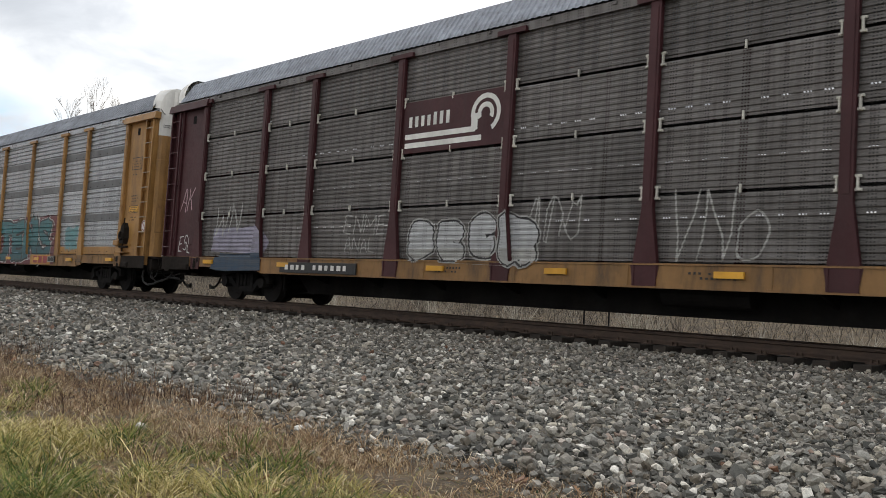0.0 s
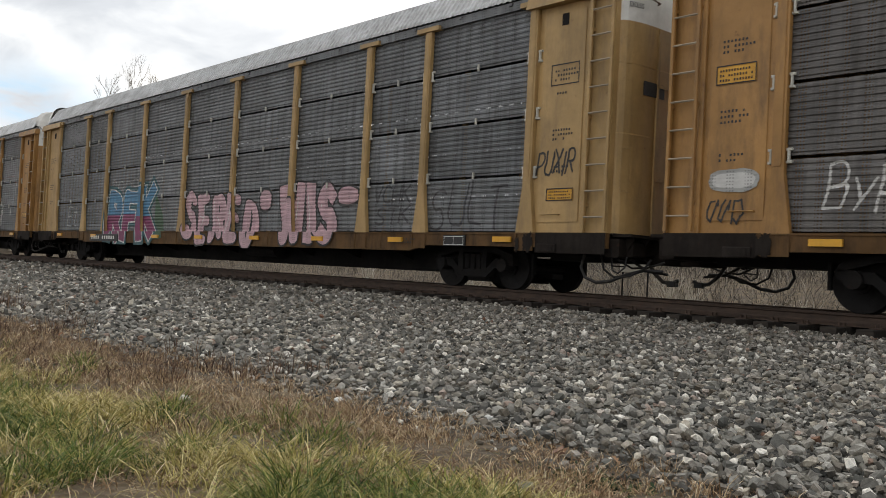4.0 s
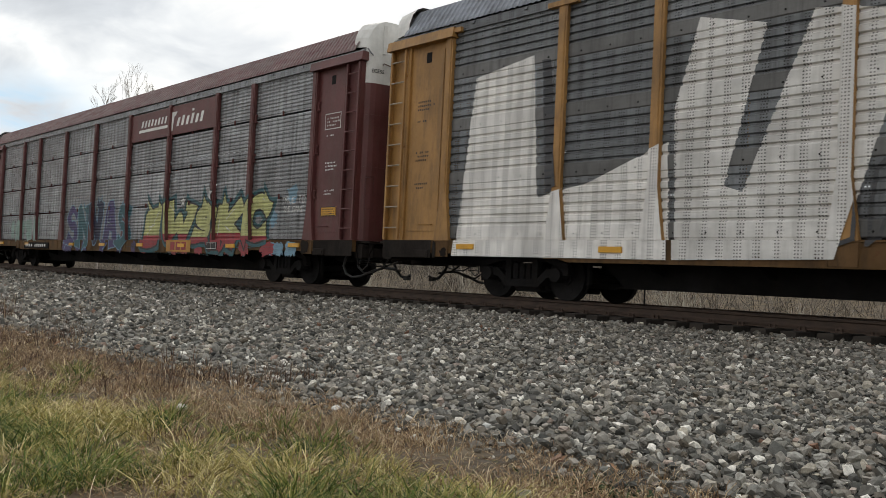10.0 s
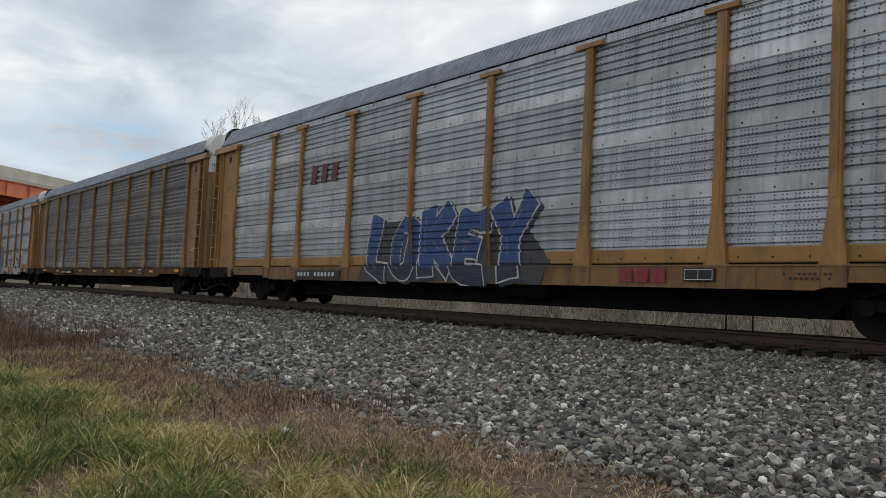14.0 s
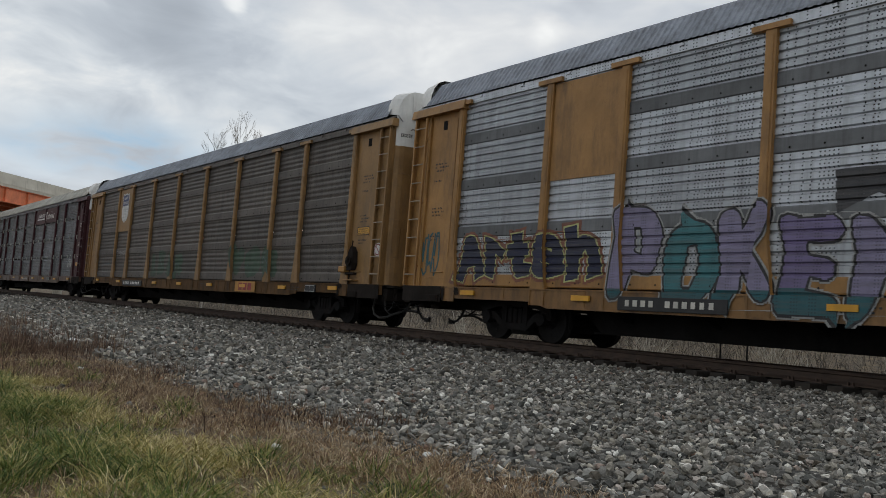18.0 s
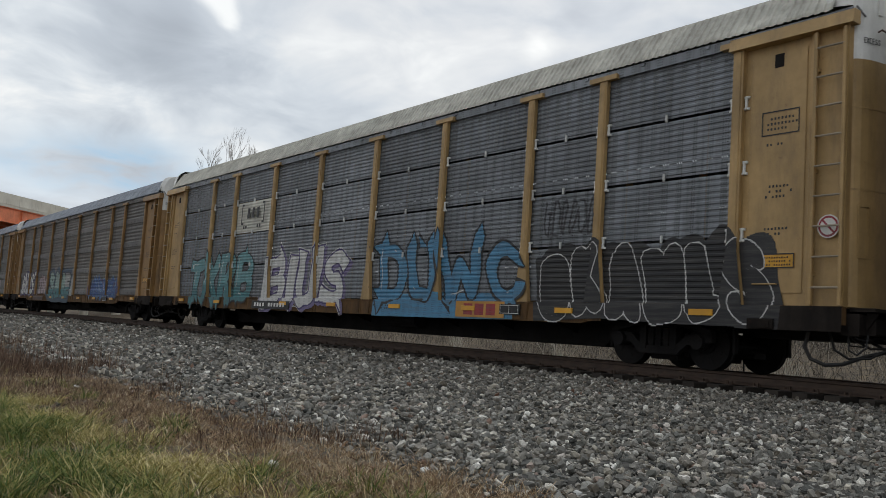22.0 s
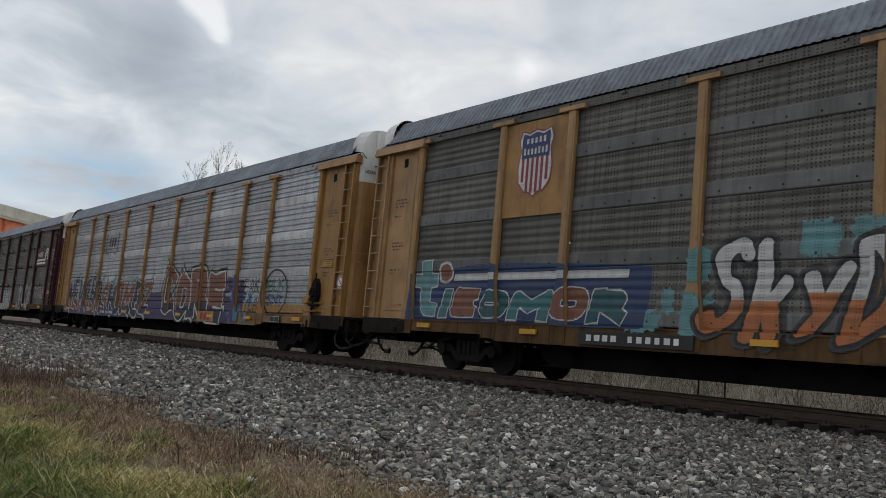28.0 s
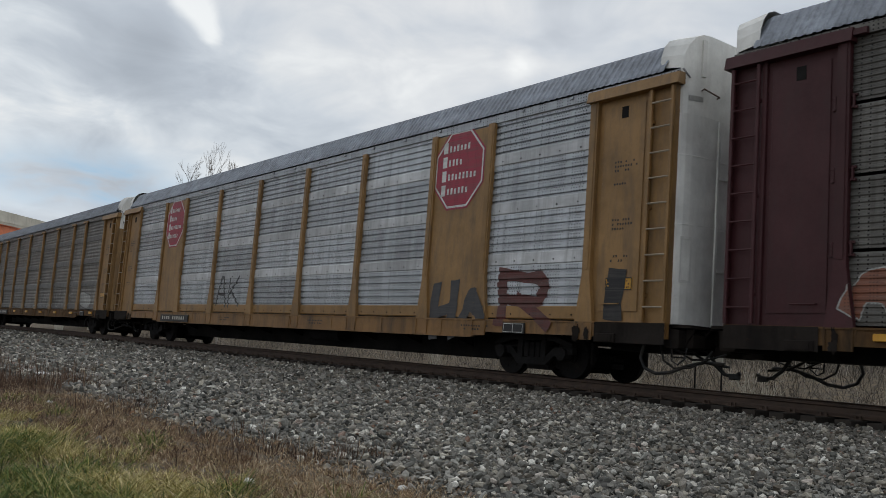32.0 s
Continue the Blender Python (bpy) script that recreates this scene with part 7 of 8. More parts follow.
    mark_on_sill(c, 5.0, 5.9, S_RED, FRESH)
    # 19 maroon car, two signs
    c = build_car("dark maroon car carrier with dark sheets and chalky graffiti", MAROON, DARKSH, "fine", clips=MAROON, caps=True)
    dress(c, WHITE, board=(-7.4, -5.0, BLACK, CREAM), frame=True, seed=31)
    wheel_sign(c, -4.2, -1.55, 3.2, 4.25, MAROON)
    wheel_sign(c, 9.25, 11.75, 3.2, 4.25, MAROON)
    piece(c, "ANEA", -12.4, -9.0, 1.2, 1.9, S_RUST, S_DIRTY, "faded brown graffiti", weight=0.34, rim=0.025, seed=3)
    piece(c, "ENZE", -7.4, -3.7, 1.15, 2.08, S_SAGE, S_CHAR, "sage and grey graffiti", weight=0.42, rim=0.03, cap="flare", seed=4, shine=S_DIRTY)
    tag(c, "NATVEN", -1.0, 0.95, 1.35, 2.0, S_DIRTY, "chalk-white tag", 0.045, 0.1, 5)
    piece(c, "AIGK", 1.7, 4.3, 0.68, 1.95, S_SILVER, S_BLACK, "silver bubble graffiti outlined in black and white", weight=0.5, rim=0.03, halo=S_DIRTY, spread=0.03, cap="round", seed=6, tilt=2)
    piece(c, "TLCH", 6.0, 9.1, 0.76, 2.2, S_DIRTY, S_CHAR, "pale grey bubble graffiti", weight=0.44, rim=0.03, cap="round", seed=8, wild=1)
    drop_blob(c, 8.9, 9.7, 1.85, 2.25, S_DIRTY, S_CHAR, "small pale sprayed face", 7)
    tag(c, "AISONE", 9.75, 12.1, 1.45, 2.0, S_WHITE, "chalk-white tag", 0.04, 0.15, 7)
    # 20 all-yellow car with octagon signs
    c = build_car("mustard yellow car carrier with silver screens and red octagon signs", YELLOW_DARK, SILVER, "band", band=BAND_BRIGHT, door=HOOD, caps=False)
    dress(c, BLACK, board=(-8.4, -5.9, BLACK, CREAM), refl=(), seed=33)
    for a, b in ((-9.4, -7.6), (7.45, 9.4)):
        plate(c, "sign_board", a, b, 1.1, 5.16, YELLOW_DARK)
        octagon_sign(c, (a + b) / 2, 4.35, 0.95)
    piece(c, "H", 7.75, 8.75, 0.7, 2.0, S_CHAR, None, "smeared black block letter", weight=0.3, seed=4, on="plate")
    piece(c, "A", 8.75, 9.75, 0.9, 1.75, S_CHAR, None, "smeared black block letter", weight=0.28, seed=7, on="plate")
    piece(c, "R", 9.95, 11.6, 0.85, 2.0, S_DRIED, None, "smeared dull red letter", weight=0.17, seed=5)
    piece(c, "I", 12.75, 13.45, 1.1, 2.0, S_BLACK, None, "black paint smear on the end panel", weight=0.3, seed=6)
    tag(c, "AK", -4.2, -2.3, 1.3, 2.2, S_CHAR, "black tag", 0.09, 0.1, 7)
    # 21, 22 brown-grey cars at the tail of the view
    for k in range(2):
        c = build_car("yellow car carrier with brown-grey sheets and faint chalk tags", YELLOW_DARK, BROWN, "band", band=BAND_MID)
        dress(c, board=(-7.2, -4.8, BLACK, CREAM), seed=35 + k)
        piece(c, "A", 9.5, 11.5, 1.1, 2.0, S_DIRTY, S_CHAR, "pale bubble letter", weight=0.4, rim=0.03, cap="round", seed=3 + k)
        scrawl(c, 1.0, 8.0, 1.2, 1.9, S_DIRTY, "faint chalk tags", "band", n=7, w=0.04, seed=8 + k)


build_train()

# ---------------------------------------------------------------- ground and track
def ground_z(x, y):
    """Height of the bare ground: ballast shoulder, then grass on this side; a low bank beyond the track."""
    y = np.asarray(y, float)
    return np.interp(y, [-400, -30, -13.3, -9.8, -8.5, -2.6, -1.6, 1.5, 2.6, 6, 9, 20, 40, 400], [-1.2, -1.0, -0.78, -0.64, -0.60, -0.40, -0.33, -0.33, -0.45, -0.9, -0.9, 0.5, 2.0, 6.0])


def ballast_mat():
    n = Nodes("ballast_bed")
    v = n.coords(vary=False)
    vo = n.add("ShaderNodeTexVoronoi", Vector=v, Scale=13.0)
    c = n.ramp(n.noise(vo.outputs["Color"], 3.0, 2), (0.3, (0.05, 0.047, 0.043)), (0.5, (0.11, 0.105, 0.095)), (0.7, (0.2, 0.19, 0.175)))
    # cells darken to their edges: shade of the gaps put into the colour
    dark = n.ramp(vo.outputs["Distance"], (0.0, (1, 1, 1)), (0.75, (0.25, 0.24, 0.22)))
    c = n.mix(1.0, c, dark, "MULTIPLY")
    soil = n.ramp(n.noise(v, 2.2, 7, 0.7), (0.3, (0.045, 0.032, 0.02)), (0.5, (0.115, 0.082, 0.048)), (0.7, (0.20, 0.15, 0.085)))
    tc = n.add("ShaderNodeTexCoord")
    s = n.add("ShaderNodeSeparateXYZ", Vector=tc.outputs["Object"])
    edge = n.math("ADD", s.outputs["Y"], n.math("MULTIPLY", n.noise(v, 0.8, 5, 0.7), 1.2))
    near = n.ramp(n.math("MULTIPLY", n.math("ADD", edge, 9.6), 1.2), (0.0, (0, 0, 0)), (1.0, (1, 1, 1)))
    far = n.math("LESS_THAN", s.outputs["Y"], 4.2)
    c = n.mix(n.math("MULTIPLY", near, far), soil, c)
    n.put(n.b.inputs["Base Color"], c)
    n.b.inputs["Roughness"].default_value = 0.9
    n.bump(vo.outputs["Distance"], 0.8, 0.03)
    return n.mat


def build_ground():
    xs = np.concatenate([[-2500, -900, -400, -200, -120], np.linspace(-80, 30, 221), [60, 120, 400, 2500]])
    ys = np.concatenate([[-2500, -400, -100, -40, -25], np.linspace(-18, 22, 161), [26, 32, 40, 60, 100, 400, 2500]])
    X, Y = np.meshgrid(xs, ys)
    Z = ground_z(X, Y)
    rng = np.random.default_rng(3)
    near = (np.abs(X) < 85) & (Y > -20) & (Y < 30)
    Z = Z + np.where(near & ((Y < -2) | (Y > 2)), rng.normal(0, 0.02, Z.shape), 0)
    verts = np.stack([X, Y, Z], -1).reshape(-1, 3)
    nx, ny = len(xs), len(ys)
    i = (np.arange(ny - 1)[:, None] * nx + np.arange(nx - 1)[None]).ravel()
    faces = np.stack([i, i + 1, i + nx + 1, i + nx], 1)
    me = bpy.data.meshes.new("ground")
    me.from_pydata(verts.tolist(), [], faces.tolist())
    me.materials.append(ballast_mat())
    me.polygons.foreach_set("use_smooth", [True] * len(me.polygons))
    tagged(new("ground", me), "trackside ground of grey ballast, dry grass and bare soil", "ground", kind="structure")


def rail_mat():
    n = Nodes("rusty_rail")
    v = n.coords((0.4, 1, 1), False)
    c = n.ramp(n.noise(v, 9, 6, 0.7), (0.3, (0.028, 0.018, 0.013)), (0.7, (0.075, 0.045, 0.03)))
    n.put(n.b.inputs["Base Color"], c)
    n.b.inputs["Roughness"].default_value = 0.8
    n.bump(n.noise(v, 40, 4), 0.2, 0.004)
    return n.mat


def build_track():
    g = Geo()
    sec = [(-0.075, 0), (0.075, 0), (0.075, 0.015), (0.022, 0.045), (0.010, 0.07), (0.010, 0.135), (0.036, 0.15), (0.037, 0.182), (0.03, 0.187), (-0.03, 0.187), (-0.037, 0.182), (-0.036, 0.15), (-0.010, 0.135), (-0.010, 0.07), (-0.022, 0.045), (-0.075, 0.015)]
    rail = rail_mat()
    for s in (-1, 1):
        g = Geo()
        g.prism([(s * 0.755 + y, z - 0.187) for y, z in sec], "x", -400, 120)
        tagged(new("rail", g.mesh("rail", rail)), "dark rusty steel rail on wooden ties", "rail", kind="structure")
    n = Nodes("creosoted_wood")
    v = n.coords((1, 8, 8))
    n.put(n.b.inputs["Base Color"], n.ramp(n.noise(v, 2.5, 6, 0.7), (0.3, (0.012, 0.009, 0.007)), (0.7, (0.04, 0.03, 0.022))))
    n.b.inputs["Roughness"].default_value = 0.9
    tie = Geo()
    tie.box(-0.115, 0.115, -1.3, 1.3, -0.36, -0.20, 0.012)
    tie_me = tie.mesh("tie", n.mat)
    plate = Geo()
    plate.box(-0.09, 0.09, -0.19, 0.19, -0.2, -0.184, 0.004)
    for y in (-0.12, 0.12):
        plate.box(-0.05, -0.025, y - 0.015, y + 0.015, -0.19, -0.14)
        plate.box(0.025, 0.05, y - 0.015, y + 0.015, -0.19, -0.14)
    plate_me = plate.mesh("tie_plate", rail)
    bed = new("track_ties")
    tagged(bed, "weathered creosoted wooden ties sunk in the ballast", "railway ties", kind="structure")
    rng = random.Random(5)
    for i in range(200):
        x = 14 - i * 0.50 + rng.uniform(-0.03, 0.03)
        t = part("tie", tie_me, bed, (x, rng.uniform(-0.04, 0.04), rng.uniform(-0.01, 0.008)), rng.uniform(-1.5, 1.5))
        part("tie_plate", plate_me, t, (0, -0.755, 0))
    far = Geo()
    for i in range(420):
        x = -86 - i * 0.6
        far.box(x - 0.11, x + 0.11, -1.3, 1.3, -0.36, -0.2)
    tagged(new("far_ties", far.mesh("far_ties", n.mat)), "distant wooden railway ties", "railway ties", kind="stuff")


build_ground()
build_track()


def soup(name, V, F, mat, label, category, kind="stuff"):
    """One mesh out of arrays of vertices and equal-sided faces."""
    me = bpy.data.meshes.new(name)
    k = F.shape[1]
    me.vertices.add(len(V)), me.loops.add(F.size), me.polygons.add(len(F))
    me.vertices.foreach_set("co", V.astype(np.float32).ravel())
    me.loops.foreach_set("vertex_index", F.astype(np.int32).ravel())
    me.polygons.foreach_set("loop_start", (np.arange(len(F)) * k).astype(np.int32))
    me.materials.append(mat)
    me.polygons.foreach_set("use_smooth", np.zeros(len(F), bool))
    me.update()
    me.validate()
    return tagged(new(name, me), label, category, kind=kind)


def stone_mat():
    n = Nodes("ballast_stone")
    gi = n.add("ShaderNodeNewGeometry")
    r = gi.outputs["Random Per Island"]
    c = n.ramp(r, (0.0, (0.035, 0.036, 0.034)), (0.13, (0.27, 0.258, 0.235)), (0.26, (0.06, 0.062, 0.058)), (0.42, (0.35, 0.325, 0.29)), (0.54, (0.12, 0.10, 0.076)), (0.66, (0.42, 0.41, 0.38)), (0.78, (0.095, 0.098, 0.09)), (0.89, (0.52, 0.475, 0.40)), (0.95, (0.86, 0.84, 0.79)), (1.0, (0.2, 0.10, 0.06)))
    v = n.coords(vary=False)
    c = n.mix(0.8, c, n.ramp(n.noise(v, 45, 5, 0.75), (0.3, (0.48, 0.465, 0.44)), (0.7, (1.38, 1.36, 1.30))), "MULTIPLY")
    # brown brake dust lies thickest beside the rails
    s = n.add("ShaderNodeSeparateXYZ", Vector=n.add("ShaderNodeTexCoord").outputs["Object"])
    dust = n.ramp(n.math("MULTIPLY", n.math("ADD", s.outputs["Y"], 7.5), 0.19), (0.0, (0, 0, 0)), (1.0, (0.3, 0.3, 0.3)))
    c = n.mix(dust, c, (0.085, 0.067, 0.05, 1))
    n.put(n.b.inputs["Base Color"], c)
    n.b.inputs["Roughness"].default_value = 0.85
    n.bump(n.noise(v, 90, 3), 0.3, 0.003)
    return n.mat


# a cube with its corners cut off: broad flat facets and sharp edges
ICO = np.array([(1, 1, 0), (1, -1, 0), (-1, 1, 0), (-1, -1, 0), (1, 0, 1), (1, 0, -1), (-1, 0, 1), (-1, 0, -1), (0, 1, 1), (0, 1, -1), (0, -1, 1), (0, -1, -1)]) / 1.25
ICO_F = np.array([(0, 4, 8), (0, 9, 5), (1, 10, 4), (1, 5, 11), (2, 8, 6), (2, 7, 9), (3, 6, 10), (3, 11, 7), (0, 5, 1), (0, 1, 4), (2, 6, 3), (2, 3, 7), (0, 8, 2), (0, 2, 9), (1, 11, 3), (1, 3, 10), (4, 10, 6), (4, 6, 8), (5, 9, 7), (5, 7, 11)])


CUBE = np.array([(x, y, z) for x in (-1, 1) for y in (-1, 1) for z in (-1, 1)]) * 0.62
CUBE_F = np.array([(0, 1, 3), (0, 3, 2), (4, 6, 7), (4, 7, 5), (0, 4, 5), (0, 5, 1), (2, 3, 7), (2, 7, 6), (0, 2, 6), (0, 6, 4), (1, 5, 7), (1, 7, 3)])


def rotations(q):
    n = len(q)
    q = q / np.linalg.norm(q, axis=1, keepdims=True)
    w, x, y, z = q.T
    return np.stack([1 - 2 * (y * y + z * z), 2 * (x * y - z * w), 2 * (x * z + y * w), 2 * (x * y + z * w), 1 - 2 * (x * x + z * z), 2 * (y * z - x * w), 2 * (x * z - y * w), 2 * (y * z + x * w), 1 - 2 * (x * x + y * y)], 1).reshape(n, 3, 3)


def build_stones():
    parts, faces, total = [], [], 0
    #        seed spacing  x0    x1   y0     y1    size   lift
    for seed, gap, x0, x1, y0, y1, size, lift in ((1, 0.046, -13, 3.5, -9.9, -1.3, 0.0257, 0.3), (2, 0.062, -13, 3.5, -9.6, -1.3, 0.025, 1.15), (3, 0.078, -32, -13, -9.6, -1.3, 0.040, 0.6), (4, 0.13, -62, -32, -8.8, -1.3, 0.058, 0.6), (5, 0.065, -18, 4, -1.3, 1.3, 0.031, 0.4), (6, 0.4, -14, 0, -11.0, -9.7, 0.022, 0.2), (7, 0.11, -3.5, 14, -9.6, -1.3, 0.054, 0.5), (8, 0.13, -50, 14, 1.3, 3.2, 0.062, 0.5)):
        rng = np.random.default_rng(seed)
        X, Y = np.meshgrid(np.arange(x0, x1, gap), np.arange(y0, y1, gap))
        x, y = X.ravel() + rng.uniform(-0.45, 0.45, X.size) * gap, Y.ravel() + rng.uniform(-0.45, 0.45, X.size) * gap
        ang = np.degrees(np.arctan2(-x, y + 13.28))
        keep = ((ang > 13) & (ang < 84)) if seed < 7 else (ang < 13) | (y > 1)
        keep &= rng.uniform(size=len(x)) < np.clip((y + 10.05) / 0.7, 0, 1) ** 1.5 if seed < 3 else True
        if seed == 2:
            keep &= rng.uniform(size=len(x)) < 0.55
        x, y = x[keep], y[keep]
        n = len(x)
        s = size * np.exp(np.clip(rng.normal(0, 0.32, n), -0.7, 0.5))
        full = seed in (2, 6)
        base = ICO if full else CUBE
        P = base[None] * (1 + rng.uniform(-0.42, 0.3, (n, len(base), 3))) * rng.uniform((0.85, 0.6, 0.38), (1.35, 1.0, 0.8), (n, 3))[:, None, :] * s[:, None, None]
        lying = rng.normal(size=(n, 4)) * np.array([1.0, 0.26, 0.26, 1.0])
        P = np.einsum("nij,nkj->nki", rotations(lying), P)
        z = ground_z(x, y) + (lift + rng.uniform(-0.7, 0.7, n)) * s
        P = P + np.stack([x, y, z], 1)[:, None, :]
        tri = ICO_F if full else CUBE_F
        faces.append((tri[None] + (np.arange(n) * len(base))[:, None, None]).reshape(-1, 3) + total)
        total += n * len(base)
        parts.append(P.reshape(-1, 3))
    soup("ballast_stones", np.concatenate(parts), np.concatenate(faces), stone_mat(), "grey crushed-stone railway ballast, mixed pale and rusty", "ballast")


build_stones()

# ---------------------------------------------------------------- grass, weeds and brush
def plant_mat(name, stops, rough=0.8):
    n = Nodes(name)
    gi = n.add("ShaderNodeNewGeometry")
    c = n.ramp(gi.outputs["Random Per Island"], *stops)
    n.put(n.b.inputs["Base Color"], c)
    n.b.inputs["Roughness"].default_value = rough
    return n.mat


def blades(name, x, y, h, w, lean, mat, label, category, seed, toward=None):
    """Narrow arching blades: three lengths of stem, the last one a point."""
    rng = np.random.default_rng(seed)
    n = len(x)
    z = ground_z(x, y) - 0.01
    a = rng.uniform(0, 2 * np.pi, n)
    side = np.stack([np.cos(a), np.sin(a), np.zeros(n)], 1) * w[:, None]
    b = rng.uniform(0, 2 * np.pi, n) if toward is None else toward
    out = np.stack([np.cos(b), np.sin(b), np.zeros(n)], 1) * (h * lean)[:, None]
    base = np.stack([x, y, z], 1)
    up = np.array([0, 0, 1.0])
    sag = rng.uniform(0.45, 1.0, n)
    low = base + out * 0.16 + up * (h * 0.5)[:, None]
    mid = base + out * 0.5 + up * (h * (0.55 + 0.37 * sag))[:, None]
    tip = base + out + up * (h * sag)[:, None]
    V = np.stack([base - side, base + side, low - side * 0.9, low + side * 0.9, mid - side * 0.65, mid + side * 0.65, tip], 1).reshape(-1, 3)
    F = (np.array([(0, 1, 3), (0, 3, 2), (2, 3, 5), (2, 5, 4), (4, 5, 6)])[None] + (np.arange(n) * 7)[:, None, None]).reshape(-1, 3)
    return soup(name, V, F, mat, label, category)


def tufts(name, cx, cy, count, radius, tall, wide, mat, label, category, seed, lean=(0.3, 1.3)):
    """Tufts: blades that fan out of a common root."""
    rng = np.random.default_rng(seed)
    n = len(cx) * count
    own = rng.uniform(0.5, 1.6, len(cx)).repeat(count)
    a, d = rng.uniform(0, 2 * np.pi, n), radius * np.sqrt(rng.uniform(0, 1, n)) * own
    x, y = cx.repeat(count) + d * np.cos(a), cy.repeat(count) + d * np.sin(a)
    return blades(name, x, y, rng.uniform(*tall, n) * own, rng.uniform(*wide, n), rng.uniform(*lean, n), mat, label, category, seed, a + rng.normal(0, 0.6, n))


def in_view(x, y):
    a = np.degrees(np.arctan2(-x, y + 13.28))
    return (a > 20) & (a < 88) & (np.hypot(x, y + 13.28) > 1.6)


def clumped(rng, n, x0, x1, y0, y1, scale, power):
    """Random places, thicker where a slow noise is high."""
    out = []
    while len(out) < n:
        x, y = rng.uniform(x0, x1), rng.uniform(y0, y1)
        if rng.uniform() < max(0.0, noise.noise(Vector((x * scale, y * scale, 3.3))) * 0.5 + 0.5) ** power:
            out.append((x, y))
    return np.array(out).T


PLANT_DARK = plant_mat("dark_weed", ((0.0, (0.02, 0.04, 0.014)), (0.6, (0.04, 0.075, 0.025)), (1.0, (0.10, 0.12, 0.04))))


def build_plants():
    rng = np.random.default_rng(11)
    green = plant_mat("green_grass", ((0.0, (0.028, 0.056, 0.009)), (0.35, (0.085, 0.135, 0.018)), (0.65, (0.165, 0.20, 0.035)), (0.86, (0.33, 0.30, 0.08)), (1.0, (0.6, 0.5, 0.22))))
    straw = plant_mat("straw_grass", ((0.0, (0.10, 0.058, 0.032)), (0.4, (0.27, 0.165, 0.088)), (0.75, (0.50, 0.35, 0.20)), (1.0, (0.86, 0.72, 0.50))))
    weed = plant_mat("dead_weed", ((0.0, (0.035, 0.02, 0.013)), (0.5, (0.12, 0.065, 0.04)), (0.88, (0.23, 0.15, 0.095)), (1.0, (0.48, 0.38, 0.27))))
    # thatch of short dry blades over all the grass
    x, y = clumped(rng, 105000, -15, -0.8, -13.7, -9.4, 2.6, 2.2)
    keep = (rng.uniform(size=len(x)) < np.clip((-9.35 - y) / 0.7, 0.0, 1) * np.where((x < -7) & (y > -11.15), 0.3, 1.0)) & in_view(x, y)
    x, y = x[keep], y[keep]
    blades("dry_grass", x, y, rng.uniform(0.01, 0.06, len(x)), rng.uniform(0.0016, 0.0036, len(x)), rng.uniform(0.8, 2.8, len(x)), straw, "flattened straw-coloured dead grass", "grass", 4)
    x, y = rng.uniform(-11, -0.8, 52000), rng.uniform(-13.7, -9.9, 52000)
    keep = in_view(x, y)
    x, y = x[keep], y[keep]
    litter = plant_mat("matted_thatch", ((0.0, (0.07, 0.042, 0.02)), (0.3, (0.20, 0.12, 0.055)), (0.55, (0.34, 0.235, 0.115)), (0.8, (0.20, 0.215, 0.05)), (1.0, (0.60, 0.47, 0.27))))
    blades("dry_grass", x, y, rng.uniform(0.008, 0.045, len(x)), rng.uniform(0.0018, 0.0042, len(x)), rng.uniform(1.2, 3.6, len(x)), litter, "matted brown thatch with short green shoots", "grass", 24)
    # green tufts behind the dry strip, thicker away from the ballast, yellowed ones in drifts among them
    x, y = clumped(rng, 3000, -14, -0.8, -13.7, -10.2, 1.5, 3.6)
    green_share = np.clip((np.interp(x, [-14, -9, -6, -3.5], [-11.25, -11.05, -10.75, -10.35]) - y) / 0.5, 0.03, 1)
    keep = (rng.uniform(size=len(x)) < green_share) & in_view(x, y)
    x, y = x[keep], y[keep]
    dry = np.array([noise.noise(Vector((a * 1.3, b * 1.3, 8.1))) for a, b in zip(x, y)]) + rng.normal(0, 0.16, len(x)) > 0.02
    tufts("grass", x[~dry], y[~dry], 62, 0.085, (0.04, 0.15), (0.0017, 0.0036), green, "deep green winter grass in tufts", "grass", 2, (0.5, 1.9))
    yellowed = plant_mat("yellowed_grass", ((0.0, (0.16, 0.13, 0.03)), (0.35, (0.33, 0.28, 0.075)), (0.7, (0.55, 0.45, 0.16)), (1.0, (0.9, 0.78, 0.45))))
    tufts("grass", x[dry], y[dry], 56, 0.085, (0.04, 0.13), (0.0016, 0.0034), yellowed, "yellowed dying grass in tufts", "grass", 32, (0.6, 2.1))
    x, y = clumped(rng, 12000, -13, -0.8, -13.7, -10.2, 1.1, 1.6)
    keep = in_view(x, y)
    x, y = x[keep], y[keep]
    blades("dry_grass", x, y, rng.uniform(0.04, 0.13, len(x)), rng.uniform(0.0016, 0.0034, len(x)), rng.uniform(0.8, 2.4, len(x)), straw, "long bent straw blades among green grass", "grass", 14)
    x, y = clumped(rng, 1500, -34, -14, -16, -10.9, 0.6, 1.2)
    tufts("grass", x, y, 16, 0.12, (0.06, 0.2), (0.003, 0.006), green, "green and yellowed winter grass farther along", "grass", 3)
    # the verge goes on round the standpoint
    x, y = clumped(rng, 2200, -14, 12, -19, -9.9, 0.8, 1.6)
    keep = ~in_view(x, y) & (np.hypot(x, y + 13.28) > 0.5)
    tufts("grass", x[keep], y[keep], 11, 0.14, (0.05, 0.15), (0.005, 0.009), green, "green and yellowed winter grass on the verge", "grass", 21)
    x, y = rng.uniform(-14, 12, 11000), rng.uniform(-19, -9.7, 11000)
    keep = ~in_view(x, y)
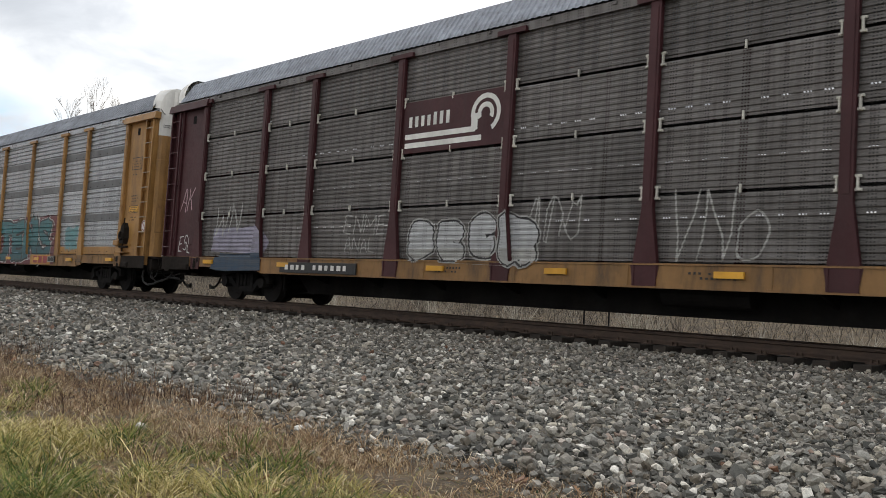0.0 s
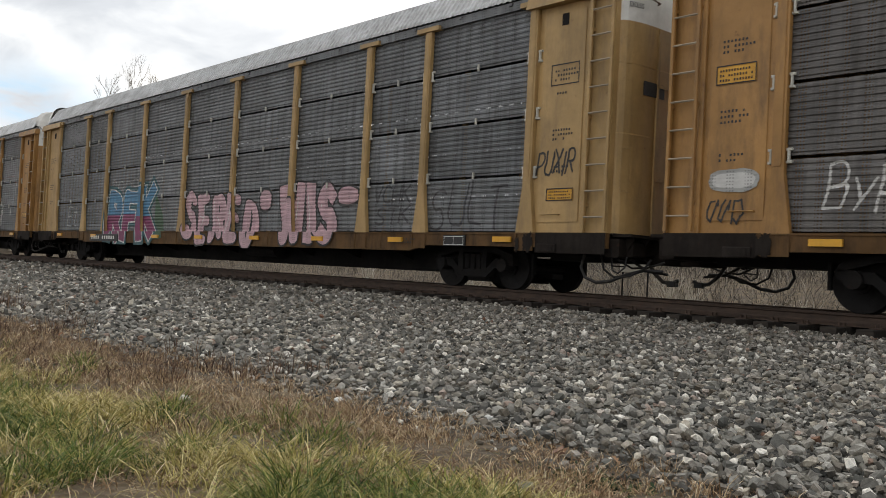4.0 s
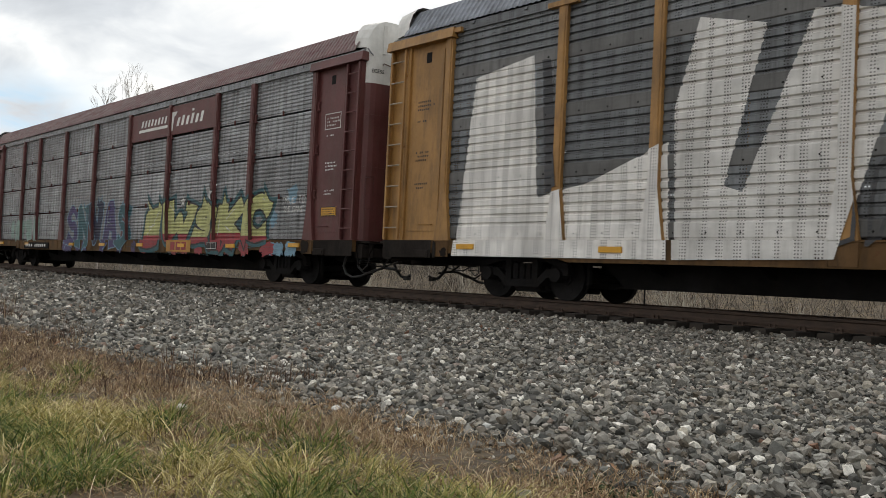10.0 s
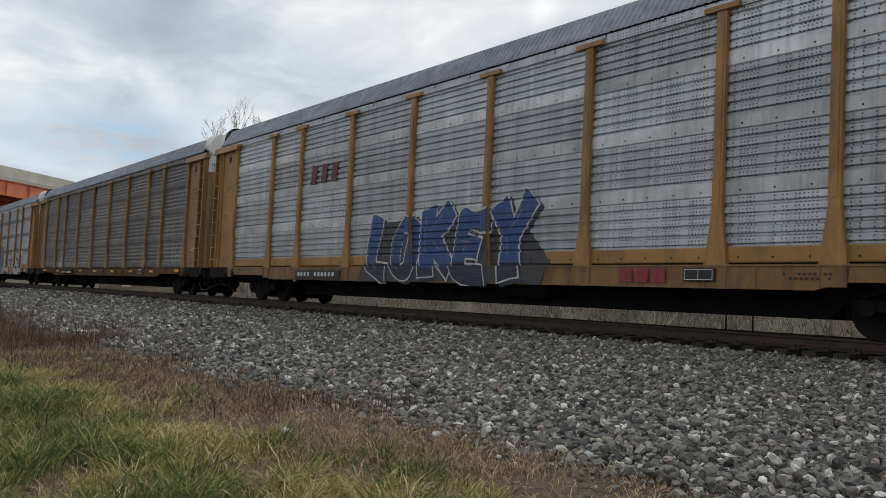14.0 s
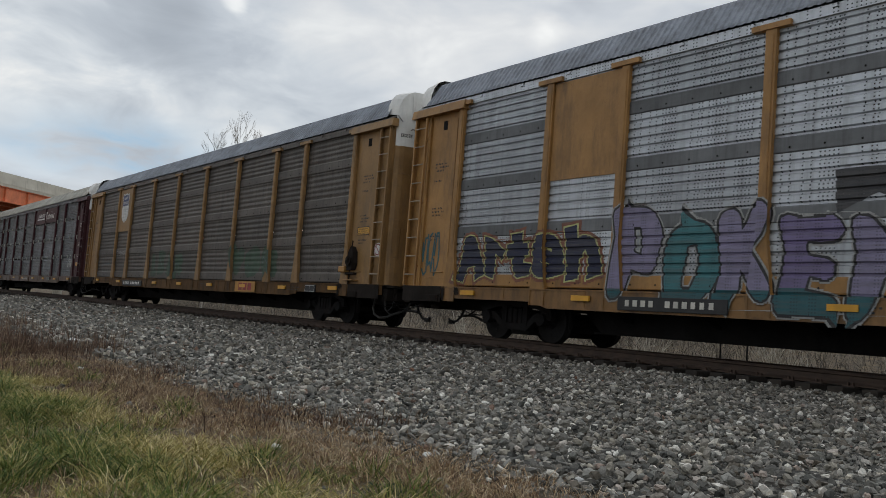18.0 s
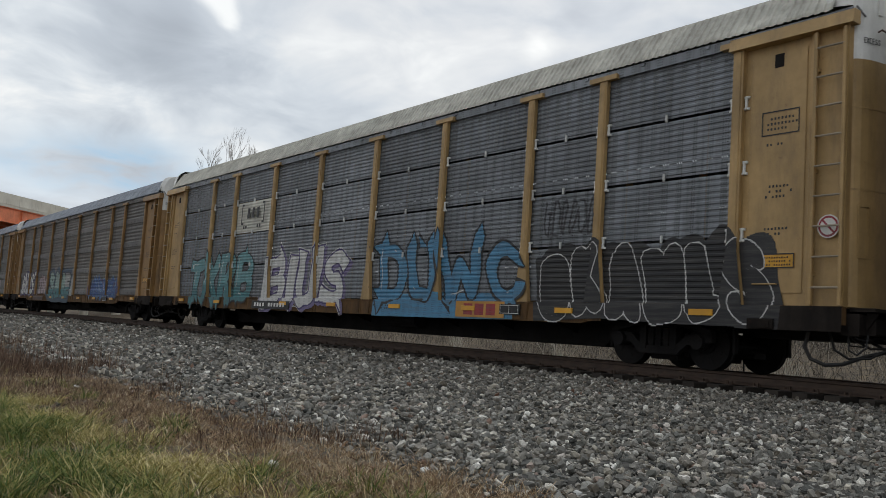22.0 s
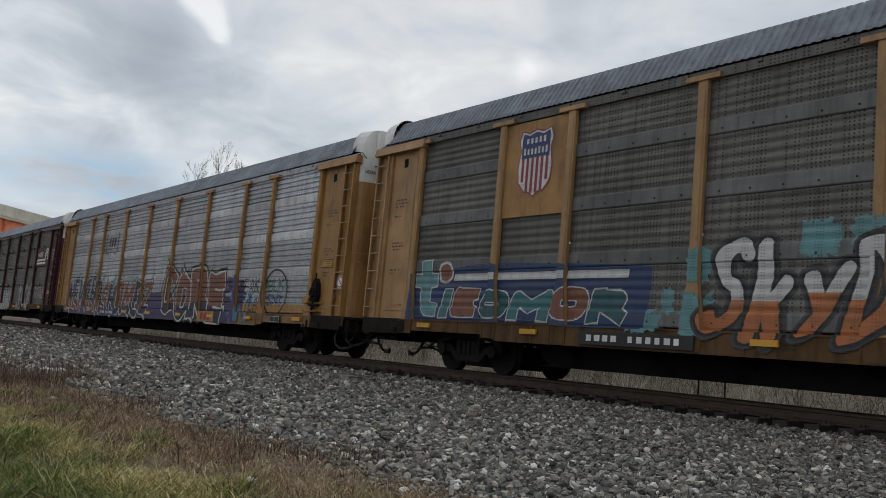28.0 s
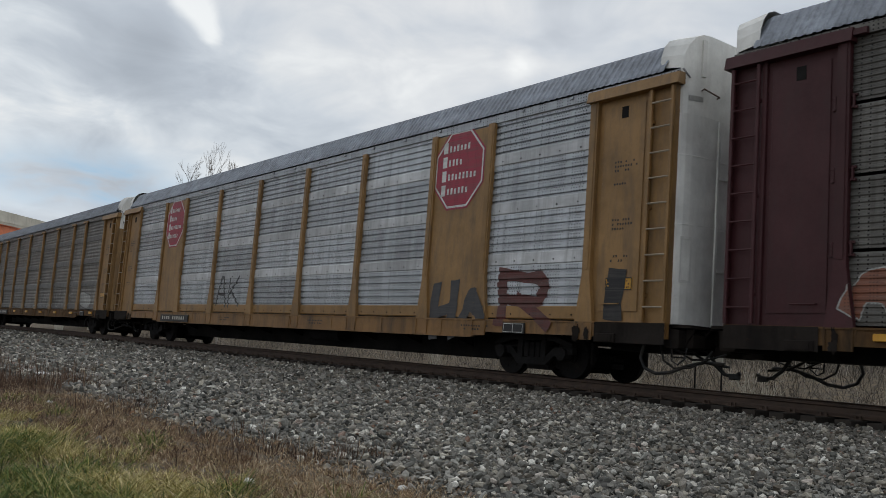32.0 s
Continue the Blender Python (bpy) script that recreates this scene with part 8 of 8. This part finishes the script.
    blades("dry_grass", x[keep], y[keep], rng.uniform(0.03, 0.08, keep.sum()), rng.uniform(0.004, 0.008, keep.sum()), rng.uniform(0.8, 2.4, keep.sum()), straw, "flattened dead grass on the verge", "grass", 22)
    # low broad-leaved weeds in dark green patches
    for cx, cy in ((-3.7, -10.75), (-4.0, -10.55), (-3.2, -10.6), (-2.6, -9.95), (-7.6, -10.95)):
        n = 130
        x, y = cx + rng.normal(0, 0.16, n), cy + rng.normal(0, 0.1, n)
        blades("weeds", x, y, rng.uniform(0.015, 0.05, n), rng.uniform(0.006, 0.013, n), rng.uniform(0.8, 2.0, n), PLANT_DARK, "low dark green broad-leaved weeds", "weeds", 9)
    # dry stalks in tufts along the ballast
    x, y = clumped(rng, 1700, -12.5, -0.8, -11.3, -9.5, 1.4, 2.6)
    keep = in_view(x, y) & (rng.uniform(size=len(x)) < np.clip((y + 11.9) / 1.2, 0.1, 1))
    tufts("dry_stalks", x[keep], y[keep], 19, 0.06, (0.015, 0.085), (0.0013, 0.0027), straw, "dry straw stalks in tufts along the ballast edge", "grass", 7, (0.2, 1.7))
    # matted dead weeds between the grass and the ballast
    x, y = clumped(rng, 1500, -20, -6.3, -11.35, -9.85, 1.2, 1.4)
    keep = rng.uniform(size=len(x)) < np.clip((-6.3 - x) / 1.6, 0, 1)
    tufts("weeds", x[keep], y[keep], 17, 0.1, (0.01, 0.055), (0.0028, 0.006), weed, "matted dark brown dead weeds beside the grass", "weeds", 35, (0.6, 2.4))
    # dead weeds, tall and thick farther along
    x, y = clumped(rng, 1350, -36, -6.2, -11.3, -8.9, 0.8, 4.0)
    tufts("weeds", x, y, 15, 0.12, (0.03, 0.14), (0.002, 0.004), weed, "dead red-brown weeds beside the ballast", "weeds", 5, (0.1, 0.8))
    x, y = clumped(rng, 420, -40, -11.5, -12.2, -9.0, 0.8, 3.6)
    tufts("weeds", x, y, 14, 0.15, (0.1, 0.42), (0.002, 0.0045), weed, "tall dead red-brown weeds by the track", "weeds", 8, (0.05, 0.5))
    # brush on the bank beyond the track
    x, y = clumped(rng, 42000, -80, 14, 6.5, 34, 0.35, 1.6)
    brush = plant_mat("winter_brush", ((0.0, (0.03, 0.026, 0.02)), (0.5, (0.095, 0.08, 0.062)), (0.88, (0.17, 0.145, 0.115)), (1.0, (0.42, 0.38, 0.32))))
    h = rng.uniform(0.2, 1.3, len(x)) * (0.6 + 0.04 * (y - 6))
    blades("brush", x, y, h, rng.uniform(0.003, 0.010, len(x)), rng.uniform(0.3, 2.6, len(x)), brush, "leafless grey-brown brush on the bank", "brush", 6)
    # pale stones and fallen leaves in the grass
    st = Nodes("pale_stone")
    st.put(st.b.inputs["Base Color"], st.ramp(st.noise(st.coords(), 20), (0.3, (0.5, 0.49, 0.46)), (0.7, (0.75, 0.74, 0.71))))
    st.b.inputs["Roughness"].default_value = 0.85
    r = random.Random(4)
    for x, y, s in ((-5.57, -10.55, 0.04), (-4.92, -9.75, 0.04), (-3.9, -9.35, 0.035), (-11.4, -10.4, 0.05)):
        bm = bmesh.new()
        bmesh.ops.create_icosphere(bm, subdivisions=2, radius=s)
        for v in bm.verts:
            v.co *= 1 + 0.35 * noise.noise(v.co * 30 + Vector((x, y, 0)))
            v.co.z *= 0.6
        me = bpy.data.meshes.new("pale_rock")
        bm.to_mesh(me)
        bm.free()
        me.materials.append(st.mat)
        ob = new("pale_rock", me)
        ob.location = (x, y, float(ground_z(x, y)) + 0.02)
        tagged(ob, "pale whitish rock lying in dry grass", "rock", "pale rocks in the grass")
    leaf = plant_mat("dead_leaf", ((0.0, (0.16, 0.07, 0.03)), (0.6, (0.26, 0.13, 0.06)), (1.0, (0.34, 0.20, 0.11))))
    n = 330
    x, y = rng.uniform(-12, -0.8, n), rng.uniform(-13.3, -9.6, n)
    m = 60
    x[:m], y[:m] = -3.35 + rng.normal(0, 0.16, m), -11.0 + rng.normal(0, 0.12, m)
    ang, s = rng.uniform(0, 6.28, n), rng.uniform(0.014, 0.034, n)
    c = np.stack([x, y, ground_z(x, y) + rng.uniform(0.015, 0.06, n)], 1)
    u = np.stack([np.cos(ang), np.sin(ang), rng.uniform(-0.5, 0.5, n)], 1) * s[:, None]
    v = np.stack([-np.sin(ang), np.cos(ang), rng.uniform(-0.4, 0.4, n)], 1) * s[:, None]
    lift = np.stack([np.zeros(n), np.zeros(n), rng.uniform(0.2, 0.8, n) * s], 1)
    # a lobed outline folded along its midrib: stem, three lobes and notches a side, tip
    side = ((-0.6, 0.45), (-0.25, 0.22), (0.1, 0.65), (0.35, 0.28), (0.75, 0.42))
    P = [c - u * 1.2] + [c + u * a + v * b + lift * b for a, b in side] + [c + u * 1.25] + [c + u * a - v * b + lift * b for a, b in reversed(side)]
    V = np.stack(P, 1).reshape(-1, 3)
    fan = np.array([(0, 1, 2), (0, 2, 4), (2, 3, 4), (0, 4, 6), (4, 5, 6), (0, 6, 8), (6, 7, 8), (0, 8, 10), (8, 9, 10), (0, 10, 11)])
    F = (fan[None] + (np.arange(n) * 12)[:, None, None]).reshape(-1, 3)
    soup("fallen_leaves", V, F, leaf, "curled brown fallen leaves in the grass", "leaves")


build_plants()


def build_tree(x, y, height, spread, seed):
    """A bare winter tree: tapered trunk, limbs and many thin twigs."""
    rng = random.Random(seed)
    bark = MATS.get("bark")
    if bark is None:
        n = Nodes("bark")
        n.put(n.b.inputs["Base Color"], n.ramp(n.noise(n.coords((1, 1, 0.3)), 3, 6), (0.3, (0.24, 0.21, 0.185)), (0.7, (0.42, 0.375, 0.335))))
        n.b.inputs["Roughness"].default_value = 0.9
        bark = MATS["bark"] = n.mat
    tree = new("bare_tree")
    z0 = float(ground_z(x, y)) - 0.1
    tree.location = (x, y, z0)
    tagged(tree, "tall leafless winter tree beyond the train", "tree", "bare trees")
    trunk, crown = Geo(), Geo()
    pts = [Vector((0, 0, 0))]
    for k in range(1, 9):
        pts.append(Vector((rng.uniform(-0.1, 0.1) * k * 0.5, rng.uniform(-0.1, 0.1) * k * 0.5, height * 0.85 * k / 8)))
    for i in range(8):
        trunk.tube([pts[i], pts[i + 1]], 0.11 * (1 - i / 8.6), 8)

    def grow(p, d, length, r, depth):
        q = p + d * length
        m = p + d * length * 0.5 + Vector((rng.uniform(-1, 1), rng.uniform(-1, 1), 0)) * length * 0.05
        crown.tube([p, m, q], max(r, 0.0032), 3)
        if depth >= 3:
            return
        for k in range(3):
            nd = (d + Vector((rng.uniform(-1, 1), rng.uniform(-1, 1), rng.uniform(0.1, 0.5))) * 0.34).normalized()
            grow(p.lerp(q, rng.uniform(0.4, 0.9)), nd, length * rng.uniform(0.55, 0.8), r * 0.6, depth + 1)
    for k in range(15):
        t = 0.72 + 0.28 * k / 15
        p = Vector((0, 0, height * 0.85 * t))
        a = k * 2.4 + rng.uniform(-0.4, 0.4)
        d = Vector((math.cos(a) * 0.45, math.sin(a) * 0.45, rng.uniform(0.8, 1.2))).normalized()
        grow(p, d, spread * rng.uniform(0.35, 0.55) * (1.3 - 0.75 * t), 0.013, 0)
    part("trunk", trunk.mesh("trunk", bark), tree)
    part("crown", crown.mesh("crown", bark), tree, label="bare forked limbs and fine twigs")


def build_shrub(x, y, height, seed):
    """A small bare shrub of pale fanned twigs."""
    rng = random.Random(seed)
    pale = MATS.get("pale_twig")
    if pale is None:
        n = Nodes("pale_twig")
        n.put(n.b.inputs["Base Color"], n.ramp(n.noise(n.coords(), 4, 5), (0.3, (0.30, 0.27, 0.22)), (0.7, (0.58, 0.54, 0.46))))
        n.b.inputs["Roughness"].default_value = 0.9
        pale = MATS["pale_twig"] = n.mat
    shrub = new("bare_shrub")
    shrub.location = (x, y, float(ground_z(x, y)) - 0.05)
    tagged(shrub, "small leafless shrub with pale fanned twigs", "shrub", "bare shrubs beyond the track")
    for k in range(15):
        g = Geo()
        a, lean = rng.uniform(0, 6.28), rng.uniform(0.1, 0.7)
        d = Vector((math.cos(a) * lean, math.sin(a) * lean, 1)).normalized()
        top = d * height * rng.uniform(0.6, 1.0)
        g.tube([(0, 0, 0), top * 0.5 + Vector((0, 0, 0.05)), top], 0.008, 3)
        for s in range(4):
            p = top * rng.uniform(0.4, 0.9)
            g.tube([p, p + (d + Vector((rng.uniform(-0.7, 0.7), rng.uniform(-0.7, 0.7), 0.2))).normalized() * height * 0.28], 0.005, 3)
        part("twig", g.mesh("twig", pale), shrub)


for sx, sy, sh, ss in ((-13.1, 7.0, 1.35, 1), (-10.2, 7.6, 1.1, 2), (-18.6, 8.2, 1.5, 3), (-23.5, 9.0, 1.6, 4), (-8.2, 8.4, 1.2, 5), (-30.0, 9.5, 1.7, 6), (-15.6, 10.0, 1.5, 7)):
    build_shrub(sx, sy, sh, ss)


def build_litter():
    """A crumpled white plastic scrap and a dark stick at the edge of the ballast."""
    n = Nodes("white_plastic")
    n.put(n.b.inputs["Base Color"], n.ramp(n.noise(n.coords(), 12), (0.3, (0.6, 0.6, 0.58)), (0.7, (0.85, 0.85, 0.83))))
    n.b.inputs["Roughness"].default_value = 0.4
    rng = random.Random(2)
    for x, y, s in ((-16.3, -9.35, 0.11), (-15.1, -8.85, 0.06)):
        bm = bmesh.new()
        bmesh.ops.create_icosphere(bm, subdivisions=2, radius=s)
        for v in bm.verts:
            v.co *= 1 + 0.9 * noise.noise(v.co * 14 + Vector((x, y, 0)))
            v.co.z *= 0.5
        me = bpy.data.meshes.new("plastic_scrap")
        bm.to_mesh(me)
        bm.free()
        me.materials.append(n.mat)
        ob = new("plastic_scrap", me)
        ob.location = (x, y, float(ground_z(x, y)) + s * 0.45)
        tagged(ob, "crumpled white plastic scrap at the ballast edge", "litter")
    g = Geo()
    z = float(ground_z(-15, -8.9))
    g.tube([(-16.0, -9.2, z + 0.06), (-15.5, -9.0, z + 0.09), (-15.0, -8.85, z + 0.06), (-14.5, -8.8, z + 0.05)], 0.022, 6)
    g.tube([(-15.4, -8.98, z + 0.09), (-15.2, -8.7, z + 0.12)], 0.012, 5)
    tagged(new("stick", g.mesh("stick", MATS["bark"])), "dark fallen stick lying on the ballast edge", "stick")
    sign = new("trackside_sign")
    sign.location = (-15.46, 8.0, -0.95)
    tagged(sign, "cream sign panel on two thin posts beyond the track", "sign")
    g = Geo()
    g.box(-0.5, 0.5, -0.02, 0.02, 1.49, 1.82, 0.006)
    part("panel", g.mesh("panel", CREAM), sign)
    for x in (-0.44, 0.44):
        g = Geo()
        g.tube([(x, 0.045, 0), (x, 0.045, 1.86)], 0.025, 8)
        part("post", g.mesh("post", IRON), sign)


build_tree(-64.6, 12.9, 16.1, 4.6, 3)
build_tree(-65.8, 11.6, 15.3, 3.8, 5)
build_tree(-63.4, 14.0, 15.4, 3.6, 8)
build_litter()


# ---------------------------------------------------------------- road bridge over the track
def build_bridge():
    n = Nodes("weathered_concrete")
    v = n.coords()
    c = n.ramp(n.noise(v, 0.5, 6, 0.65), (0.3, (0.52, 0.48, 0.40)), (0.7, (0.72, 0.68, 0.58)))
    drip = n.ramp(n.noise(n.coords((3, 3, 0.3)), 1.5, 6), (0.55, (0, 0, 0)), (0.8, (1, 1, 1)))
    n.put(n.b.inputs["Base Color"], n.mix(n.math("MULTIPLY", drip, 0.5), c, (0.16, 0.14, 0.11, 1)))
    n.b.inputs["Roughness"].default_value = 0.9
    conc = n.mat
    steel = paint("orange_bridge_paint", (0.86, 0.25, 0.105), dirt=(0.5, 0.16, 0.08), wear=0.3, rust=0.0)
    bridge = new("road_bridge")
    ang = math.degrees(math.atan2(-0.743, 0.67))
    bridge.matrix_basis = pose(-86.3, 0, 0, 0, 0, ang)
    tagged(bridge, "orange steel girder road bridge with pale concrete parapets", "bridge")
    # local x runs along the bridge, the deck lies on its -y side
    a, b = -70, 70
    g = Geo()
    g.box(a, b, -12.2, 0.0, 9.05, 9.35, 0.03)
    part("deck", g.mesh("deck", conc), bridge)
    for y in (-0.3, -12.2):
        g = Geo()
        g.prism([(y - 0.02, 9.3), (y + 0.34, 9.3), (y + 0.30, 9.55), (y + 0.22, 10.3), (y + 0.02, 10.3)], "x", a, b)
        part("parapet", g.mesh("parapet", conc), bridge)
    for k in range(5):
        y = -0.24 - k * 2.75
        g = Geo()
        g.box(a, b, y - 0.012, y + 0.012, 7.75, 9.0)
        g.box(a, b, y - 0.22, y + 0.22, 7.70, 7.76)
        g.box(a, b, y - 0.2, y + 0.2, 9.0, 9.05)
        for i in range(47):
            x = a + 3 * i
            g.box(x - 0.01, x + 0.01, y - 0.18, y + 0.18, 7.76, 9.0)
        part("girder", g.mesh("girder", steel), bridge)
    for x in (-24, 24):
        g = Geo()
        g.box(x - 0.7, x + 0.7, -12.0, -0.3, 6.9, 7.7, 0.05)
        part("pier_cap", g.mesh("pier_cap", conc), bridge)
        for y in (-2.0, -6.1, -10.2):
            g = Geo()
            g.tube([(x, y, -1.6), (x, y, 6.9)], 0.5, 16)
            part("pier", g.mesh("pier", conc), bridge)
    # approach fills behind the ends
    for x in (a, b):
        g = Geo()
        g.box(x - 0.8, x + 0.8, -12.4, 0.2, -2.0, 9.05, 0.05)
        part("abutment", g.mesh("abutment", conc), bridge)


build_bridge()

# ---------------------------------------------------------------- movement
# small departures from the even slowing, in metres
UNEVEN = [(0, .09), (1.7, -.13), (2.1, -.08), (4, .09), (6.5, -.03), (7.6, .15), (8.4, .1), (9, .2), (10.5, -.25), (11.3, -.2), (12.4, -.02), (13, -.06), (14.4, .1), (17.7, .2), (19, .2), (20.2, -.1), (21.9, -.06), (23, -.2), (26.6, .13), (27.4, .1), (28, -.06), (29.3, -.05), (31.2, 0), (32, 0)]


def rolled(t):
    """Where the middle of the first car is at t seconds; the train slows gently."""
    u = t / 32
    even = -9.068 + 597.14 * u + 14.938 * u ** 2 - 77.583 * u ** 3 + 65.13 * u ** 4 - 30.569 * u ** 5 + 9.567 * u ** 6
    return even - float(np.interp(t, *zip(*UNEVEN)))


def motions():
    for i, car in enumerate(CARS):
        walk(car, [(k * 0.5, pose(rolled(k * 0.5) - i * PITCH, 0, 0)) for k in range(65)])
    # all wheels turn alike: 0.42 m radius, rolling without slip
    first = WHEELS[0]
    walk(first, [(k / FPS, pose(0, 0, 0, 0, math.degrees(rolled(k / FPS) / 0.42) % 360, 0)) for k in range(32 * FPS + 1)])
    keys = first.animation_data
    for other in WHEELS[1:]:
        other.rotation_mode = "QUATERNION"
        data = other.animation_data_create()
        data.action = keys.action
        data.action_slot = keys.action_slot


motions()
